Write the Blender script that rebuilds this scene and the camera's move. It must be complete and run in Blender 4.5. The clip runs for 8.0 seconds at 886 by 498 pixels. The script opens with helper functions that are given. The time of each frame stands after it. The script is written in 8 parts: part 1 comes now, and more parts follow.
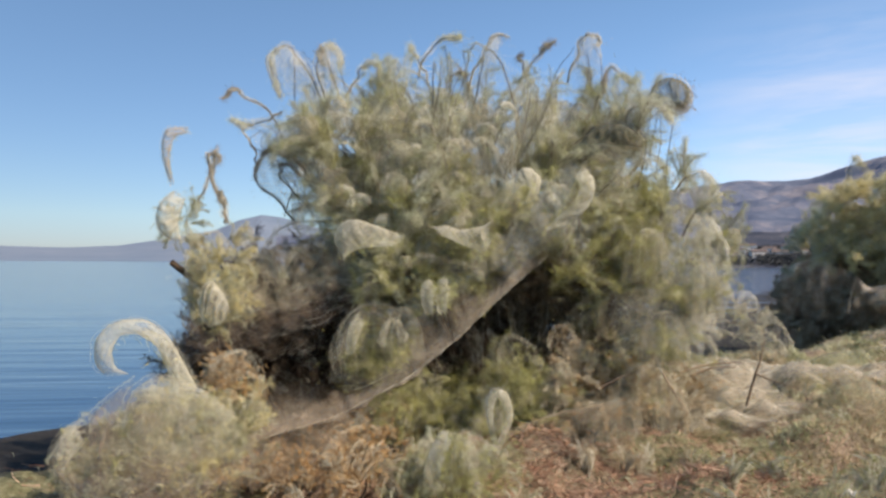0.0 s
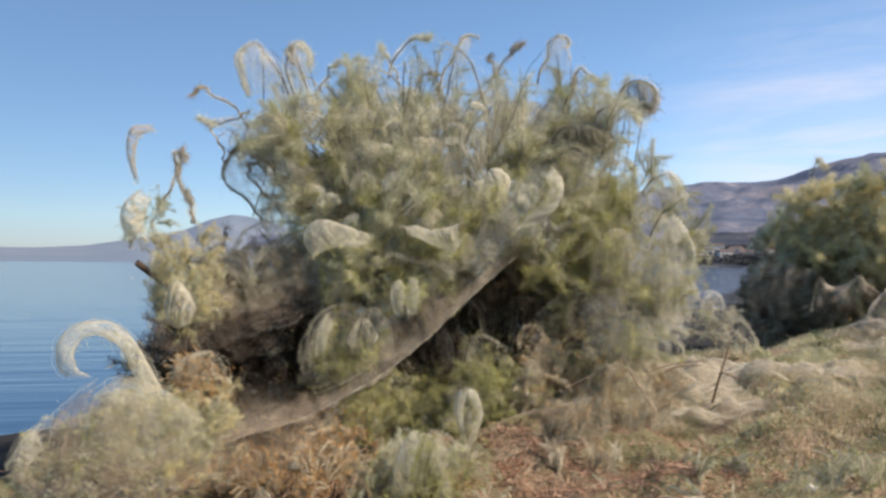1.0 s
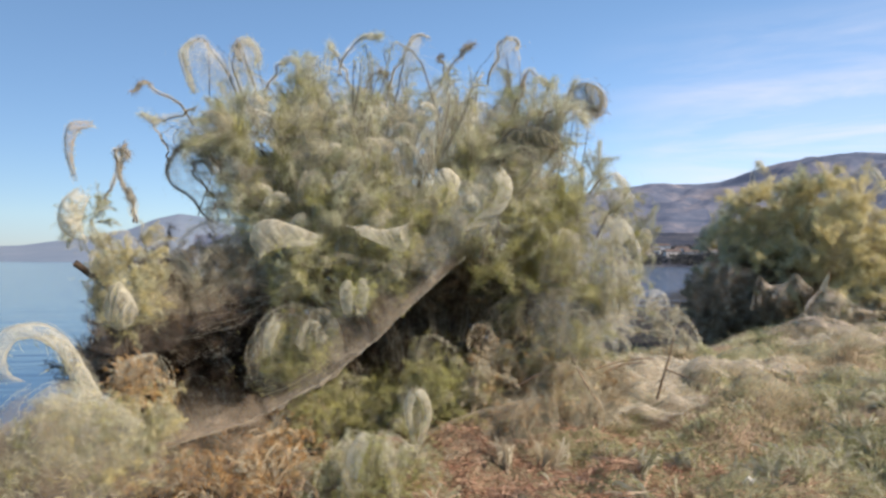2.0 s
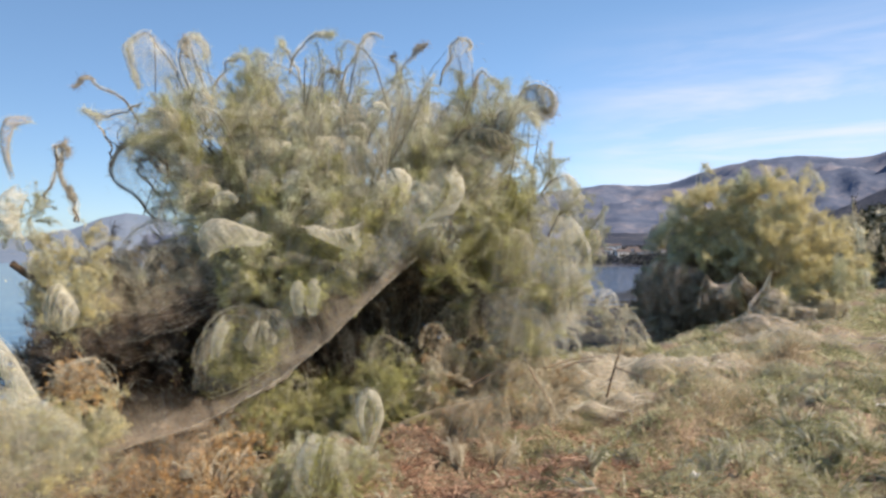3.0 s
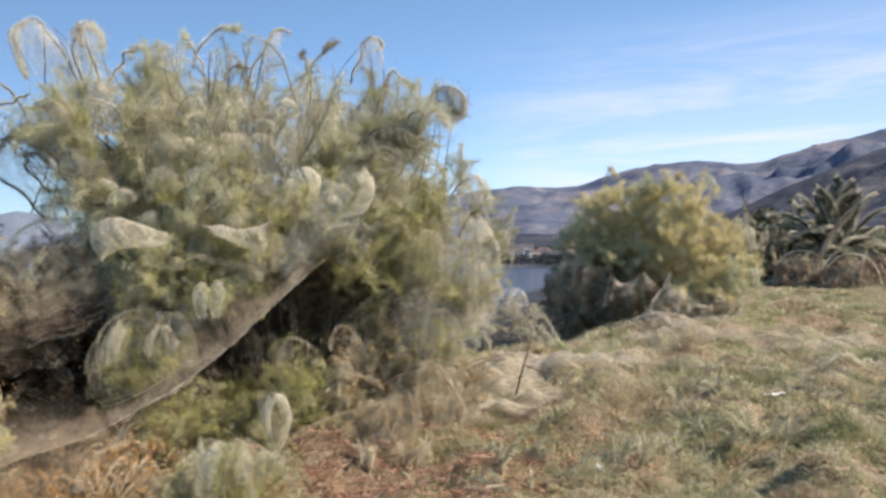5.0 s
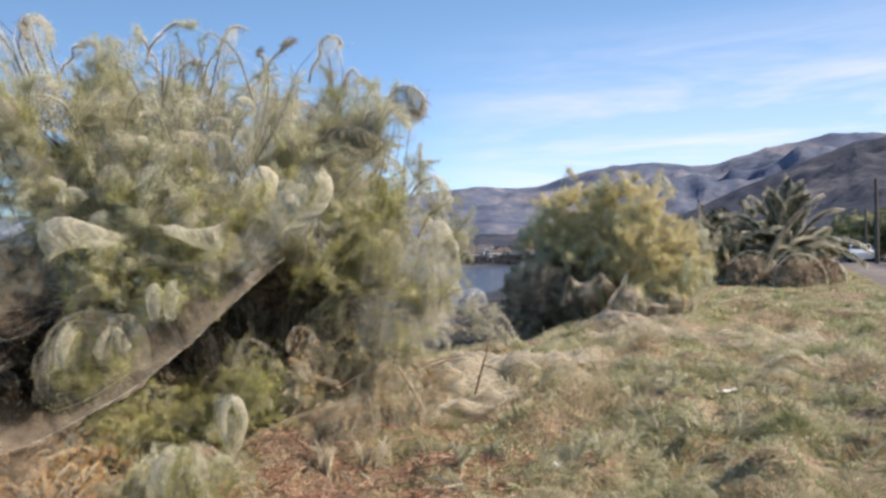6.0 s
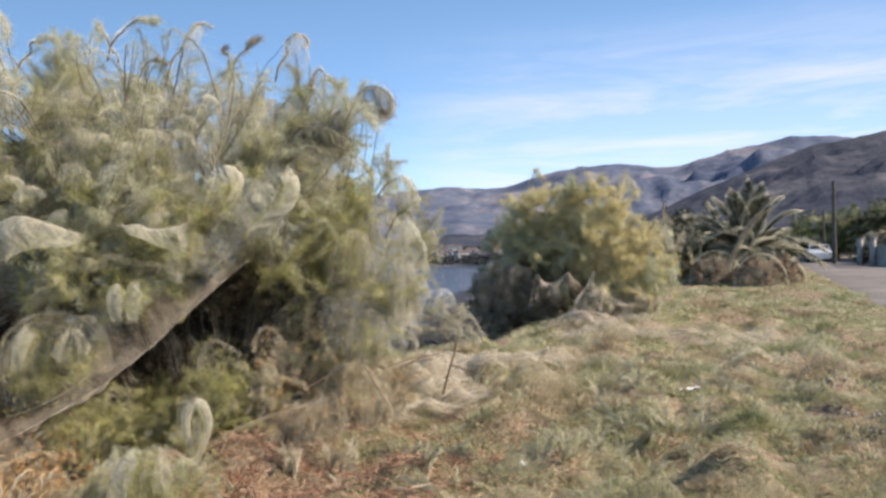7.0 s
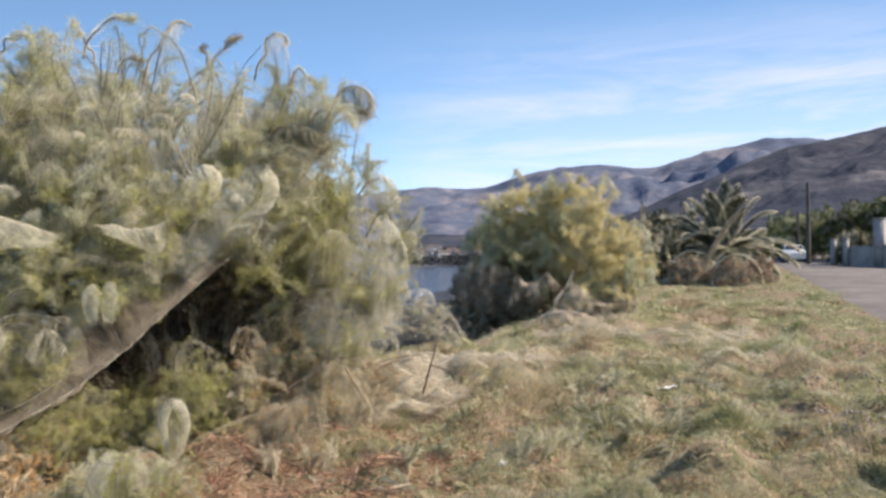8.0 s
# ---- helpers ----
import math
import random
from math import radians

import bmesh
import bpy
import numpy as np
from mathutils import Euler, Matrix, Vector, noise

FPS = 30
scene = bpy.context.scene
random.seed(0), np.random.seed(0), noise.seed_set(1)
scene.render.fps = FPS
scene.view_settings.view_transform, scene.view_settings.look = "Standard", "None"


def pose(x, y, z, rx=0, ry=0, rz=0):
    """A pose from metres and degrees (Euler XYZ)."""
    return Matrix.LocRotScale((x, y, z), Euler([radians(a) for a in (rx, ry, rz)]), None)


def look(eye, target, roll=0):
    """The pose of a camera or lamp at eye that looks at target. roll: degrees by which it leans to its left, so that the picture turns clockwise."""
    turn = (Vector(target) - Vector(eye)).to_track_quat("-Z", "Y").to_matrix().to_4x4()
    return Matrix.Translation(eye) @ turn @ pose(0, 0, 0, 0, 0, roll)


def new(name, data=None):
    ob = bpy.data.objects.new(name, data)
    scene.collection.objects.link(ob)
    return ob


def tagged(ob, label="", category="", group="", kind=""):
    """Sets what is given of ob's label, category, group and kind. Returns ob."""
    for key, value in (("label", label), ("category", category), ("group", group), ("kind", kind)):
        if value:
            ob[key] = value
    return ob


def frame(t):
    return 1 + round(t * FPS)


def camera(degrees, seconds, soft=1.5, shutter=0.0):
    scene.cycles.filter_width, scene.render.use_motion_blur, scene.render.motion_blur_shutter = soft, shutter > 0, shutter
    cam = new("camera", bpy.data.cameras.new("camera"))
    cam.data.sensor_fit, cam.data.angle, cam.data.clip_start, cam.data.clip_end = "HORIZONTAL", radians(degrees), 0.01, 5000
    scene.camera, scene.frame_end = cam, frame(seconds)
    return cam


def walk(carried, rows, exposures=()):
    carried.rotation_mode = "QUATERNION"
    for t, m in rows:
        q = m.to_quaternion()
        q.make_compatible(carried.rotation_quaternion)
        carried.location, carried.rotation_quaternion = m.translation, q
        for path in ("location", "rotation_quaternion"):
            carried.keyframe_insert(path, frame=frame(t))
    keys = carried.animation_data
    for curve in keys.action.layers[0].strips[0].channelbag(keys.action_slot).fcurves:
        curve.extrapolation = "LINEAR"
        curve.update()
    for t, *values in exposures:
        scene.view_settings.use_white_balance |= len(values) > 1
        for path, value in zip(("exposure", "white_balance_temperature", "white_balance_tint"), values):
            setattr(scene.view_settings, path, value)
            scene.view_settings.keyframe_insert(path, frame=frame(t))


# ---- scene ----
# ---- camera: a hand-held pan to the right from one standing place ----
cam = camera(65.1, 8.0, soft=2.7)
PATH = [
    (0, (-0.059, -0.035, 1.600), (6.434, 1.070, -0.26)),
    (0.5, (-0.049, -0.036, 1.600), (7.484, 1.077, -0.24)),
    (1, (-0.039, -0.036, 1.600), (8.693, 1.084, -0.22)),
    (1.5, (-0.028, -0.036, 1.600), (10.607, 1.091, -0.19)),
    (3, (0.004, -0.037, 1.600), (16.330, 1.113, -0.08)),
    (3.5, (0.014, -0.037, 1.600), (18.092, 1.119, -0.03)),
    (4, (0.024, -0.038, 1.600), (19.831, 1.126, 0.01)),
    (4.5, (0.033, -0.038, 1.600), (21.577, 1.133, 0.05)),
    (6, (0.052, -0.043, 1.600), (26.585, 1.150, 0.17)),
    (6.5, (0.055, -0.046, 1.600), (27.945, 1.154, 0.19)),
    (7, (0.057, -0.049, 1.600), (29.180, 1.158, 0.21)),
    (7.5, (0.056, -0.053, 1.600), (30.196, 1.162, 0.22)),
    (8, (0.054, -0.058, 1.600), (30.814, 1.164, 0.22)),
]

walk(cam, [(t, pose(*e, 90 + p, r, -b)) for t, e, (b, p, r) in PATH], [(0.0, 0.66, 6650, 16), (3.5, 0.8, 6650, 16), (8.0, 0.84, 6650, 16)])

# ---- sky and sun ----
SUN_BEARING, SUN_HEIGHT = 130.0, 38.0


def ramp(N, stops):
    r = N("ShaderNodeValToRGB")
    while len(r.color_ramp.elements) < len(stops):
        r.color_ramp.elements.new(0.5)
    for e, (p, c) in zip(r.color_ramp.elements, stops):
        e.position, e.color = p, (*c, 1)
    return r


def make_world():
    world = bpy.data.worlds.new("sky")
    world.use_nodes = True
    nt = world.node_tree
    nt.nodes.clear()
    N, L = nt.nodes.new, nt.links.new
    sky = N("ShaderNodeTexSky")
    sky.sky_type, sky.sun_disc = "NISHITA", False
    sky.sun_elevation, sky.sun_rotation = radians(SUN_HEIGHT), radians(-SUN_BEARING)
    sky.air_density, sky.dust_density, sky.ozone_density = 1.0, 0.1, 3.5
    tc, mp = N("ShaderNodeTexCoord"), N("ShaderNodeMapping")
    # thin streaks of high cloud: the direction is laid out on a flat ceiling and stretched
    sep = N("ShaderNodeSeparateXYZ")
    L(tc.outputs["Generated"], sep.inputs[0])
    mp.inputs["Rotation"].default_value = (0, 0, radians(-52))
    mp.inputs["Scale"].default_value = (1.7, 1.7, 13.0)
    mp.inputs["Location"].default_value = (0.35, 0.1, 0.4)
    L(tc.outputs["Generated"], mp.inputs[0])
    n = N("ShaderNodeTexNoise")
    n.inputs["Scale"].default_value, n.inputs["Detail"].default_value, n.inputs["Roughness"].default_value = 1.6, 6, 0.6
    n.inputs["Distortion"].default_value = 0.35
    L(mp.outputs[0], n.inputs["Vector"])
    r = N("ShaderNodeMapRange")
    r.inputs["From Min"].default_value, r.inputs["From Max"].default_value = 0.42, 0.7
    r.inputs["To Min"].default_value, r.inputs["To Max"].default_value = 0.2, 0.95
    L(n.outputs["Fac"], r.inputs["Value"])
    band = N("ShaderNodeMapRange")
    band.interpolation_type = "SMOOTHSTEP"
    band.inputs["From Min"].default_value, band.inputs["From Max"].default_value = 0.36, 0.16
    L(sep.outputs["Z"], band.inputs["Value"])
    # the cloud lies over the hills beyond the road
    dot, side = N("ShaderNodeVectorMath"), N("ShaderNodeMapRange")
    dot.operation = "DOT_PRODUCT"
    L(tc.outputs["Generated"], dot.inputs[0])
    dot.inputs[1].default_value = (math.sin(radians(55)), math.cos(radians(55)), 0.15)
    side.interpolation_type = "SMOOTHSTEP"
    side.inputs["From Min"].default_value, side.inputs["From Max"].default_value = 0.85, 1.0
    L(dot.outputs["Value"], side.inputs["Value"])
    m, m2 = N("ShaderNodeMath"), N("ShaderNodeMath")
    m.operation = m2.operation = "MULTIPLY"
    L(r.outputs[0], m2.inputs[0])
    L(side.outputs[0], m2.inputs[1])
    L(m2.outputs[0], m.inputs[0])
    L(band.outputs[0], m.inputs[1])
    mix = N("ShaderNodeMix")
    mix.data_type = "RGBA"
    L(m.outputs[0], mix.inputs["Factor"])
    tint = N("ShaderNodeMix")
    tint.data_type, tint.blend_type = "RGBA", "MULTIPLY"
    tint.inputs["Factor"].default_value = 1.0
    haze = ramp(N, [(0.0, (0.53, 0.63, 0.88)), (0.06, (0.75, 0.85, 0.96)), (0.4, (0.97, 1.1, 1.08))])
    L(sep.outputs["Z"], haze.inputs[0])
    L(haze.outputs[0], tint.inputs["B"])
    L(sky.outputs[0], tint.inputs["A"])
    L(tint.outputs["Result"], mix.inputs["A"])
    mix.inputs["B"].default_value = (6.4, 6.4, 6.9, 1)
    bg, out = N("ShaderNodeBackground"), N("ShaderNodeOutputWorld")
    bg.inputs["Strength"].default_value = 0.09
    L(mix.outputs["Result"], bg.inputs["Color"])
    L(bg.outputs[0], out.inputs[0])
    scene.world = world


make_world()
sun = new("sun", bpy.data.lights.new("sun", "SUN"))
sun.data.energy, sun.data.angle, sun.data.color = 4.8, radians(0.6), (1.0, 0.9, 0.76)
_b, _h = radians(SUN_BEARING), radians(SUN_HEIGHT)
sun.matrix_world = look((60 * math.sin(_b) * math.cos(_h), 60 * math.cos(_b) * math.cos(_h), 60 * math.sin(_h)), (0, 0, 0))


# ---- materials ----
def material(name):
    m = bpy.data.materials.new(name)
    m.use_nodes = True
    m.node_tree.nodes.clear()
    N, L = m.node_tree.nodes.new, m.node_tree.links.new
    return m, N, L


def noise_tex(N, L, scale, detail=4, rough=0.6, stretch=None, rot=None, distortion=0.0):
    tc, n = N("ShaderNodeTexCoord"), N("ShaderNodeTexNoise")
    n.inputs["Scale"].default_value, n.inputs["Detail"].default_value = scale, detail
    n.inputs["Roughness"].default_value, n.inputs["Distortion"].default_value = rough, distortion
    if stretch:
        mp = N("ShaderNodeMapping")
        mp.inputs["Scale"].default_value = stretch
        mp.inputs["Rotation"].default_value = rot or (0, 0, 0)
        L(tc.outputs["Object"], mp.inputs[0])
        L(mp.outputs[0], n.inputs["Vector"])
    else:
        L(tc.outputs["Object"], n.inputs["Vector"])
    return n


def leafy(name, colours, see_through=0.35, scale=3.0, grain=0.55, patch=1.0):
    """Fine leaves: each sprig its own shade, with larger patches over them."""
    m, N, L = material(name)
    geo = N("ShaderNodeNewGeometry")
    n = noise_tex(N, L, scale, 3)
    add = N("ShaderNodeMath")
    add.operation = "MULTIPLY_ADD"
    L(geo.outputs["Random Per Island"], add.inputs[0])
    add.inputs[1].default_value = grain
    sub = N("ShaderNodeMath")
    sub.operation = "MULTIPLY_ADD"
    L(n.outputs["Fac"], sub.inputs[0])
    sub.inputs[1].default_value, sub.inputs[2].default_value = patch, 0.355 - 0.5 * (grain + patch)
    info, own = N("ShaderNodeObjectInfo"), N("ShaderNodeMath")
    own.operation = "MULTIPLY_ADD"
    L(info.outputs["Random"], own.inputs[0])
    own.inputs[1].default_value = 0.3
    L(sub.outputs[0], own.inputs[2])
    L(own.outputs[0], add.inputs[2])
    k = len(colours) - 1
    r = ramp(N, [(i / k, c) for i, c in enumerate(colours)])
    L(add.outputs[0], r.inputs[0])
    d, t, mix, out = N("ShaderNodeBsdfDiffuse"), N("ShaderNodeBsdfTranslucent"), N("ShaderNodeMixShader"), N("ShaderNodeOutputMaterial")
    L(r.outputs[0], d.inputs["Color"])
    L(r.outputs[0], t.inputs["Color"])
    mix.inputs[0].default_value = see_through
    L(d.outputs[0], mix.inputs[1])
    L(t.outputs[0], mix.inputs[2])
    L(mix.outputs[0], out.inputs[0])
    return m


def rough_mat(name, stops, scale, bump=0.3, fine=40.0, roughness=0.9, stretch=None, dist=0.02):
    """An opaque matt surface with colour patches, grain and relief."""
    m, N, L = material(name)
    n1 = noise_tex(N, L, scale, 5, 0.65, stretch)
    n2 = noise_tex(N, L, fine, 4, 0.7, stretch)
    mx = N("ShaderNodeMath")
    mx.operation = "MULTIPLY_ADD"
    L(n2.outputs["Fac"], mx.inputs[0])
    mx.inputs[1].default_value = 0.5
    s = N("ShaderNodeMath")
    s.operation = "MULTIPLY_ADD"
    L(n1.outputs["Fac"], s.inputs[0])
    s.inputs[1].default_value, s.inputs[2].default_value = 1.5, -0.5
    L(s.outputs[0], mx.inputs[2])
    r = ramp(N, stops)
    L(mx.outputs[0], r.inputs[0])
    b, bp, out = N("ShaderNodeBsdfPrincipled"), N("ShaderNodeBump"), N("ShaderNodeOutputMaterial")
    b.inputs["Roughness"].default_value = roughness
    b.inputs["Specular IOR Level"].default_value = 0.25
    L(r.outputs[0], b.inputs["Base Color"])
    bp.inputs["Strength"].default_value, bp.inputs["Distance"].default_value = bump, dist
    L(mx.outputs[0], bp.inputs["Height"])
    L(bp.outputs[0], b.inputs["Normal"])
    L(b.outputs[0], out.inputs[0])
    return m


def silk_mat(name, colour, lo, hi, scale=9.0, stretch=(1, 1, 1), rot=(0, 0, 0)):
    """A film of spider silk: torn and streaky, letting light through."""
    m, N, L = material(name)
    n = noise_tex(N, L, scale, 7, 0.72, stretch, rot, 0.8)
    n2 = noise_tex(N, L, scale * 9, 3, 0.7, stretch, rot, 1.5)
    av = N("ShaderNodeMath")
    av.operation = "MULTIPLY_ADD"
    L(n2.outputs["Fac"], av.inputs[0])
    av.inputs[1].default_value = 0.45
    s = N("ShaderNodeMath")
    s.operation = "MULTIPLY"
    L(n.outputs["Fac"], s.inputs[0])
    s.inputs[1].default_value = 0.55
    L(s.outputs[0], av.inputs[2])
    mr = N("ShaderNodeMapRange")
    mr.inputs["From Min"].default_value, mr.inputs["From Max"].default_value = 0.36, 0.64
    mr.inputs["To Min"].default_value, mr.inputs["To Max"].default_value = lo, hi
    L(av.outputs[0], mr.inputs["Value"])
    r = ramp(N, [(0.3, tuple(c * 0.75 for c in colour)), (0.7, colour)])
    L(n.outputs["Fac"], r.inputs[0])
    d, t, mix = N("ShaderNodeBsdfDiffuse"), N("ShaderNodeBsdfTranslucent"), N("ShaderNodeMixShader")
    L(r.outputs[0], d.inputs["Color"])
    L(r.outputs[0], t.inputs["Color"])
    mix.inputs[0].default_value = 0.45
    L(d.outputs[0], mix.inputs[1])
    L(t.outputs[0], mix.inputs[2])
    tr, mx, out = N("ShaderNodeBsdfTransparent"), N("ShaderNodeMixShader"), N("ShaderNodeOutputMaterial")
    spun, dense = N("ShaderNodeAttribute"), N("ShaderNodeMath")
    spun.attribute_name, dense.operation = "web", "MULTIPLY"
    L(spun.outputs["Fac"], dense.inputs[0])
    L(mr.outputs[0], dense.inputs[1])
    L(dense.outputs[0], mx.inputs[0])
    L(tr.outputs[0], mx.inputs[1])
    L(mix.outputs[0], mx.inputs[2])
    L(mx.outputs[0], out.inputs[0])
    return m


OLIVE = leafy("olive_leaves", [(0.2, 0.208, 0.108), (0.42, 0.432, 0.26), (0.61, 0.62, 0.43), (0.72, 0.72, 0.58)], 0.38)
GREEN = leafy("green_leaves", [(0.15, 0.15, 0.05), (0.34, 0.34, 0.115), (0.49, 0.48, 0.2), (0.62, 0.58, 0.33)], 0.38)
YELLOW = leafy("yellow_leaves", [(0.3, 0.25, 0.095), (0.54, 0.47, 0.2), (0.72, 0.65, 0.34), (0.8, 0.74, 0.48)], 0.4)
ORANGE = leafy("dry_leaves", [(0.18, 0.09, 0.038), (0.4, 0.225, 0.088), (0.57, 0.365, 0.155), (0.63, 0.47, 0.26)], 0.3, 6.0)
STRAW = leafy("straw", [(0.22, 0.16, 0.095), (0.47, 0.375, 0.242), (0.72, 0.61, 0.46)], 0.25, 2.0, 0.24, 1.6)
TWIGS = leafy("dry_twigs", [(0.12, 0.09, 0.055), (0.26, 0.2, 0.13), (0.4, 0.32, 0.22)], 0.1, 4.0)
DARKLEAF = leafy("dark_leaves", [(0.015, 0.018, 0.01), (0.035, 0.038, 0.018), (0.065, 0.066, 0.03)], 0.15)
PINELEAF = leafy("pine_leaves", [(0.035, 0.055, 0.018), (0.07, 0.105, 0.03), (0.12, 0.16, 0.05)], 0.2)
GRASS = leafy("grass_blades", [(0.085, 0.098, 0.042), (0.248, 0.258, 0.125), (0.47, 0.462, 0.28), (0.71, 0.665, 0.49)], 0.3, 1.3, 0.2, 2.0)
PALMLEAF = leafy("palm_leaves", [(0.06, 0.068, 0.045), (0.14, 0.145, 0.1), (0.3, 0.3, 0.22)], 0.25, 2.0, 0.3)
SILK = leafy("silk_threads", [(0.5, 0.475, 0.36), (0.62, 0.59, 0.47), (0.74, 0.71, 0.6)], 0.45, 4.0)
LOBE = silk_mat("silk_lobe", (0.66, 0.63, 0.5), 0.3, 0.8, 16.0)
TANSILK = silk_mat("tan_silk", (0.52, 0.42, 0.28), 0.3, 0.8, 9.0)
CROOK = silk_mat("crook_silk", (0.62, 0.61, 0.52), 0.05, 0.6, 12.0)
# silk coloured dark for the shade on the hoods' undersides
SHADEHOOD = silk_mat("shaded_hood_silk", (0.2, 0.195, 0.14), 0.3, 0.85, 10.0)
# silk with the hollow's shade put into its darker colour
SHADOWSILK = silk_mat("shade_tinted_silk", (0.26, 0.21, 0.165), 0.0, 0.4, 5.0)
HAZE = silk_mat("silk_haze", (0.6, 0.6, 0.54), 0.05, 0.45, 3.0)
VEIL = silk_mat("silk_veil", (0.5, 0.47, 0.36), 0.0, 0.55)
FILM = silk_mat("silk_film", (0.6, 0.57, 0.44), 0.15, 0.8, 14.0)
SHEET = silk_mat("silk_sheet", (0.53, 0.455, 0.35), 0.2, 0.72, 6.0)
SHEER = silk_mat("sheer_silk", (0.68, 0.67, 0.58), 0.08, 0.5, 7.0)
SWEEP = silk_mat("brown_silk", (0.34, 0.272, 0.2), 0.05, 0.48, 5.0)
GAUZE = silk_mat("silk_gauze", (0.64, 0.67, 0.6), 0.0, 0.3, 5.0)
DUSTWEB = silk_mat("dusty_web", (0.62, 0.54, 0.44), 0.0, 0.62, 4.0)
TENT = silk_mat("silk_tent", (0.62, 0.52, 0.4), 0.3, 0.95, 3.0)
THIN = silk_mat("thin_silk", (0.52, 0.48, 0.36), 0.0, 0.3)
LITTER = leafy("dry_litter", [(0.1, 0.05, 0.035), (0.25, 0.14, 0.09), (0.44, 0.29, 0.2), (0.62, 0.5, 0.37)], 0.1, 3.0)
# near-black wood colour that stands in for shade in the hollows
SHADEWOOD = leafy("shade_dark_wood", [(0.02, 0.014, 0.01), (0.05, 0.035, 0.025), (0.09, 0.065, 0.045)], 0.05, 4.0)
PALEWOOD = rough_mat("weathered_wood", [(0.3, (0.1, 0.07, 0.045)), (0.7, (0.26, 0.19, 0.13))], 9, 0.4, 60)
WEED = leafy("weed_leaves", [(0.12, 0.13, 0.04), (0.24, 0.25, 0.085), (0.42, 0.42, 0.2), (0.66, 0.63, 0.42)], 0.35, 5.0)
BARK = rough_mat("bark", [(0.2, (0.03, 0.022, 0.016)), (0.8, (0.11, 0.08, 0.055))], 8, 0.6, 60)


# ---- mesh tools ----
class Mesh:
    """Gathers arrays of points and triangles, by material."""

    def __init__(self):
        self.v, self.t, self.m, self.d, self.count = [], [], [], [], 0

    def add(self, v, t, mat=0, web=1.0):
        v, t = np.asarray(v, float).reshape(-1, 3), np.asarray(t, int).reshape(-1, 3)
        self.v.append(v)
        self.t.append(t + self.count)
        self.m.append(np.full(len(t), mat))
        self.d.append(np.broadcast_to(np.asarray(web, float).ravel(), len(v)))
        self.count += len(v)
        return self

    def done(self, name, mats, parent=None, label="", smooth=True):
        v, t, m = np.concatenate(self.v), np.concatenate(self.t), np.concatenate(self.m)
        if parent is not None:
            v = v - np.array(parent.location)
        me = bpy.data.meshes.new(name)
        me.vertices.add(len(v))
        me.vertices.foreach_set("co", v.astype(np.float32).ravel())
        me.loops.add(len(t) * 3)
        me.loops.foreach_set("vertex_index", t.astype(np.int32).ravel())
        me.polygons.add(len(t))
        me.polygons.foreach_set("loop_start", np.arange(0, len(t) * 3, 3, dtype=np.int32))
        me.polygons.foreach_set("material_index", m.astype(np.int32))
        me.polygons.foreach_set("use_smooth", np.full(len(t), smooth))
        for mt in mats:
            me.materials.append(mt)
        # how densely the silk is spun at each point
        me.attributes.new("web", "FLOAT", "POINT").data.foreach_set("value", np.concatenate(self.d).astype(np.float32))
        me.update()
        me.validate()
        ob = new(name, me)
        ob.parent = parent
        if label:
            tagged(ob, label)
        return ob


def smooth(e0, e1, x):
    t = np.clip((x - e0) / (e1 - e0), 0, 1)
    return t * t * (3 - 2 * t)


def unit(a):
    return a / np.maximum(np.linalg.norm(a, axis=-1, keepdims=True), 1e-9)


def spline(points, n):
    """A smooth line of n points through the given ones."""
    p = np.array(points, float)
    p = np.vstack([2 * p[0] - p[1], p, 2 * p[-1] - p[-2]])
    s = np.linspace(0, len(p) - 3 - 1e-6, n)
    i, f = s.astype(int), (s % 1)[:, None]
    a, b, c, d = p[i], p[i + 1], p[i + 2], p[i + 3]
    return 0.5 * (2 * b + (c - a) * f + (2 * a - 5 * b + 4 * c - d) * f ** 2 + (3 * b - a - 3 * c + d) * f ** 3)


def sides(path):
    t = unit(np.gradient(path, axis=0))
    ref = np.array((0.31, -0.86, 0.4))
    a = unit(np.cross(t, ref))
    return t, a, np.cross(t, a)


def tube(mesh, path, radii, mat=0, k=6):
    path = np.asarray(path, float)
    _, a, b = sides(path)
    r = np.broadcast_to(np.asarray(radii, float), len(path))
    ang = np.arange(k) * 2 * math.pi / k
    v = path[:, None] + r[:, None, None] * (np.cos(ang)[None, :, None] * a[:, None] + np.sin(ang)[None, :, None] * b[:, None])
    i, j = np.meshgrid(np.arange(len(path) - 1), np.arange(k), indexing="ij")
    q = np.stack([i * k + j, i * k + (j + 1) % k, (i + 1) * k + (j + 1) % k, (i + 1) * k + j], -1).reshape(-1, 4)
    mesh.add(v.reshape(-1, 3), np.vstack([q[:, [0, 1, 2]], q[:, [0, 2, 3]]]), mat)


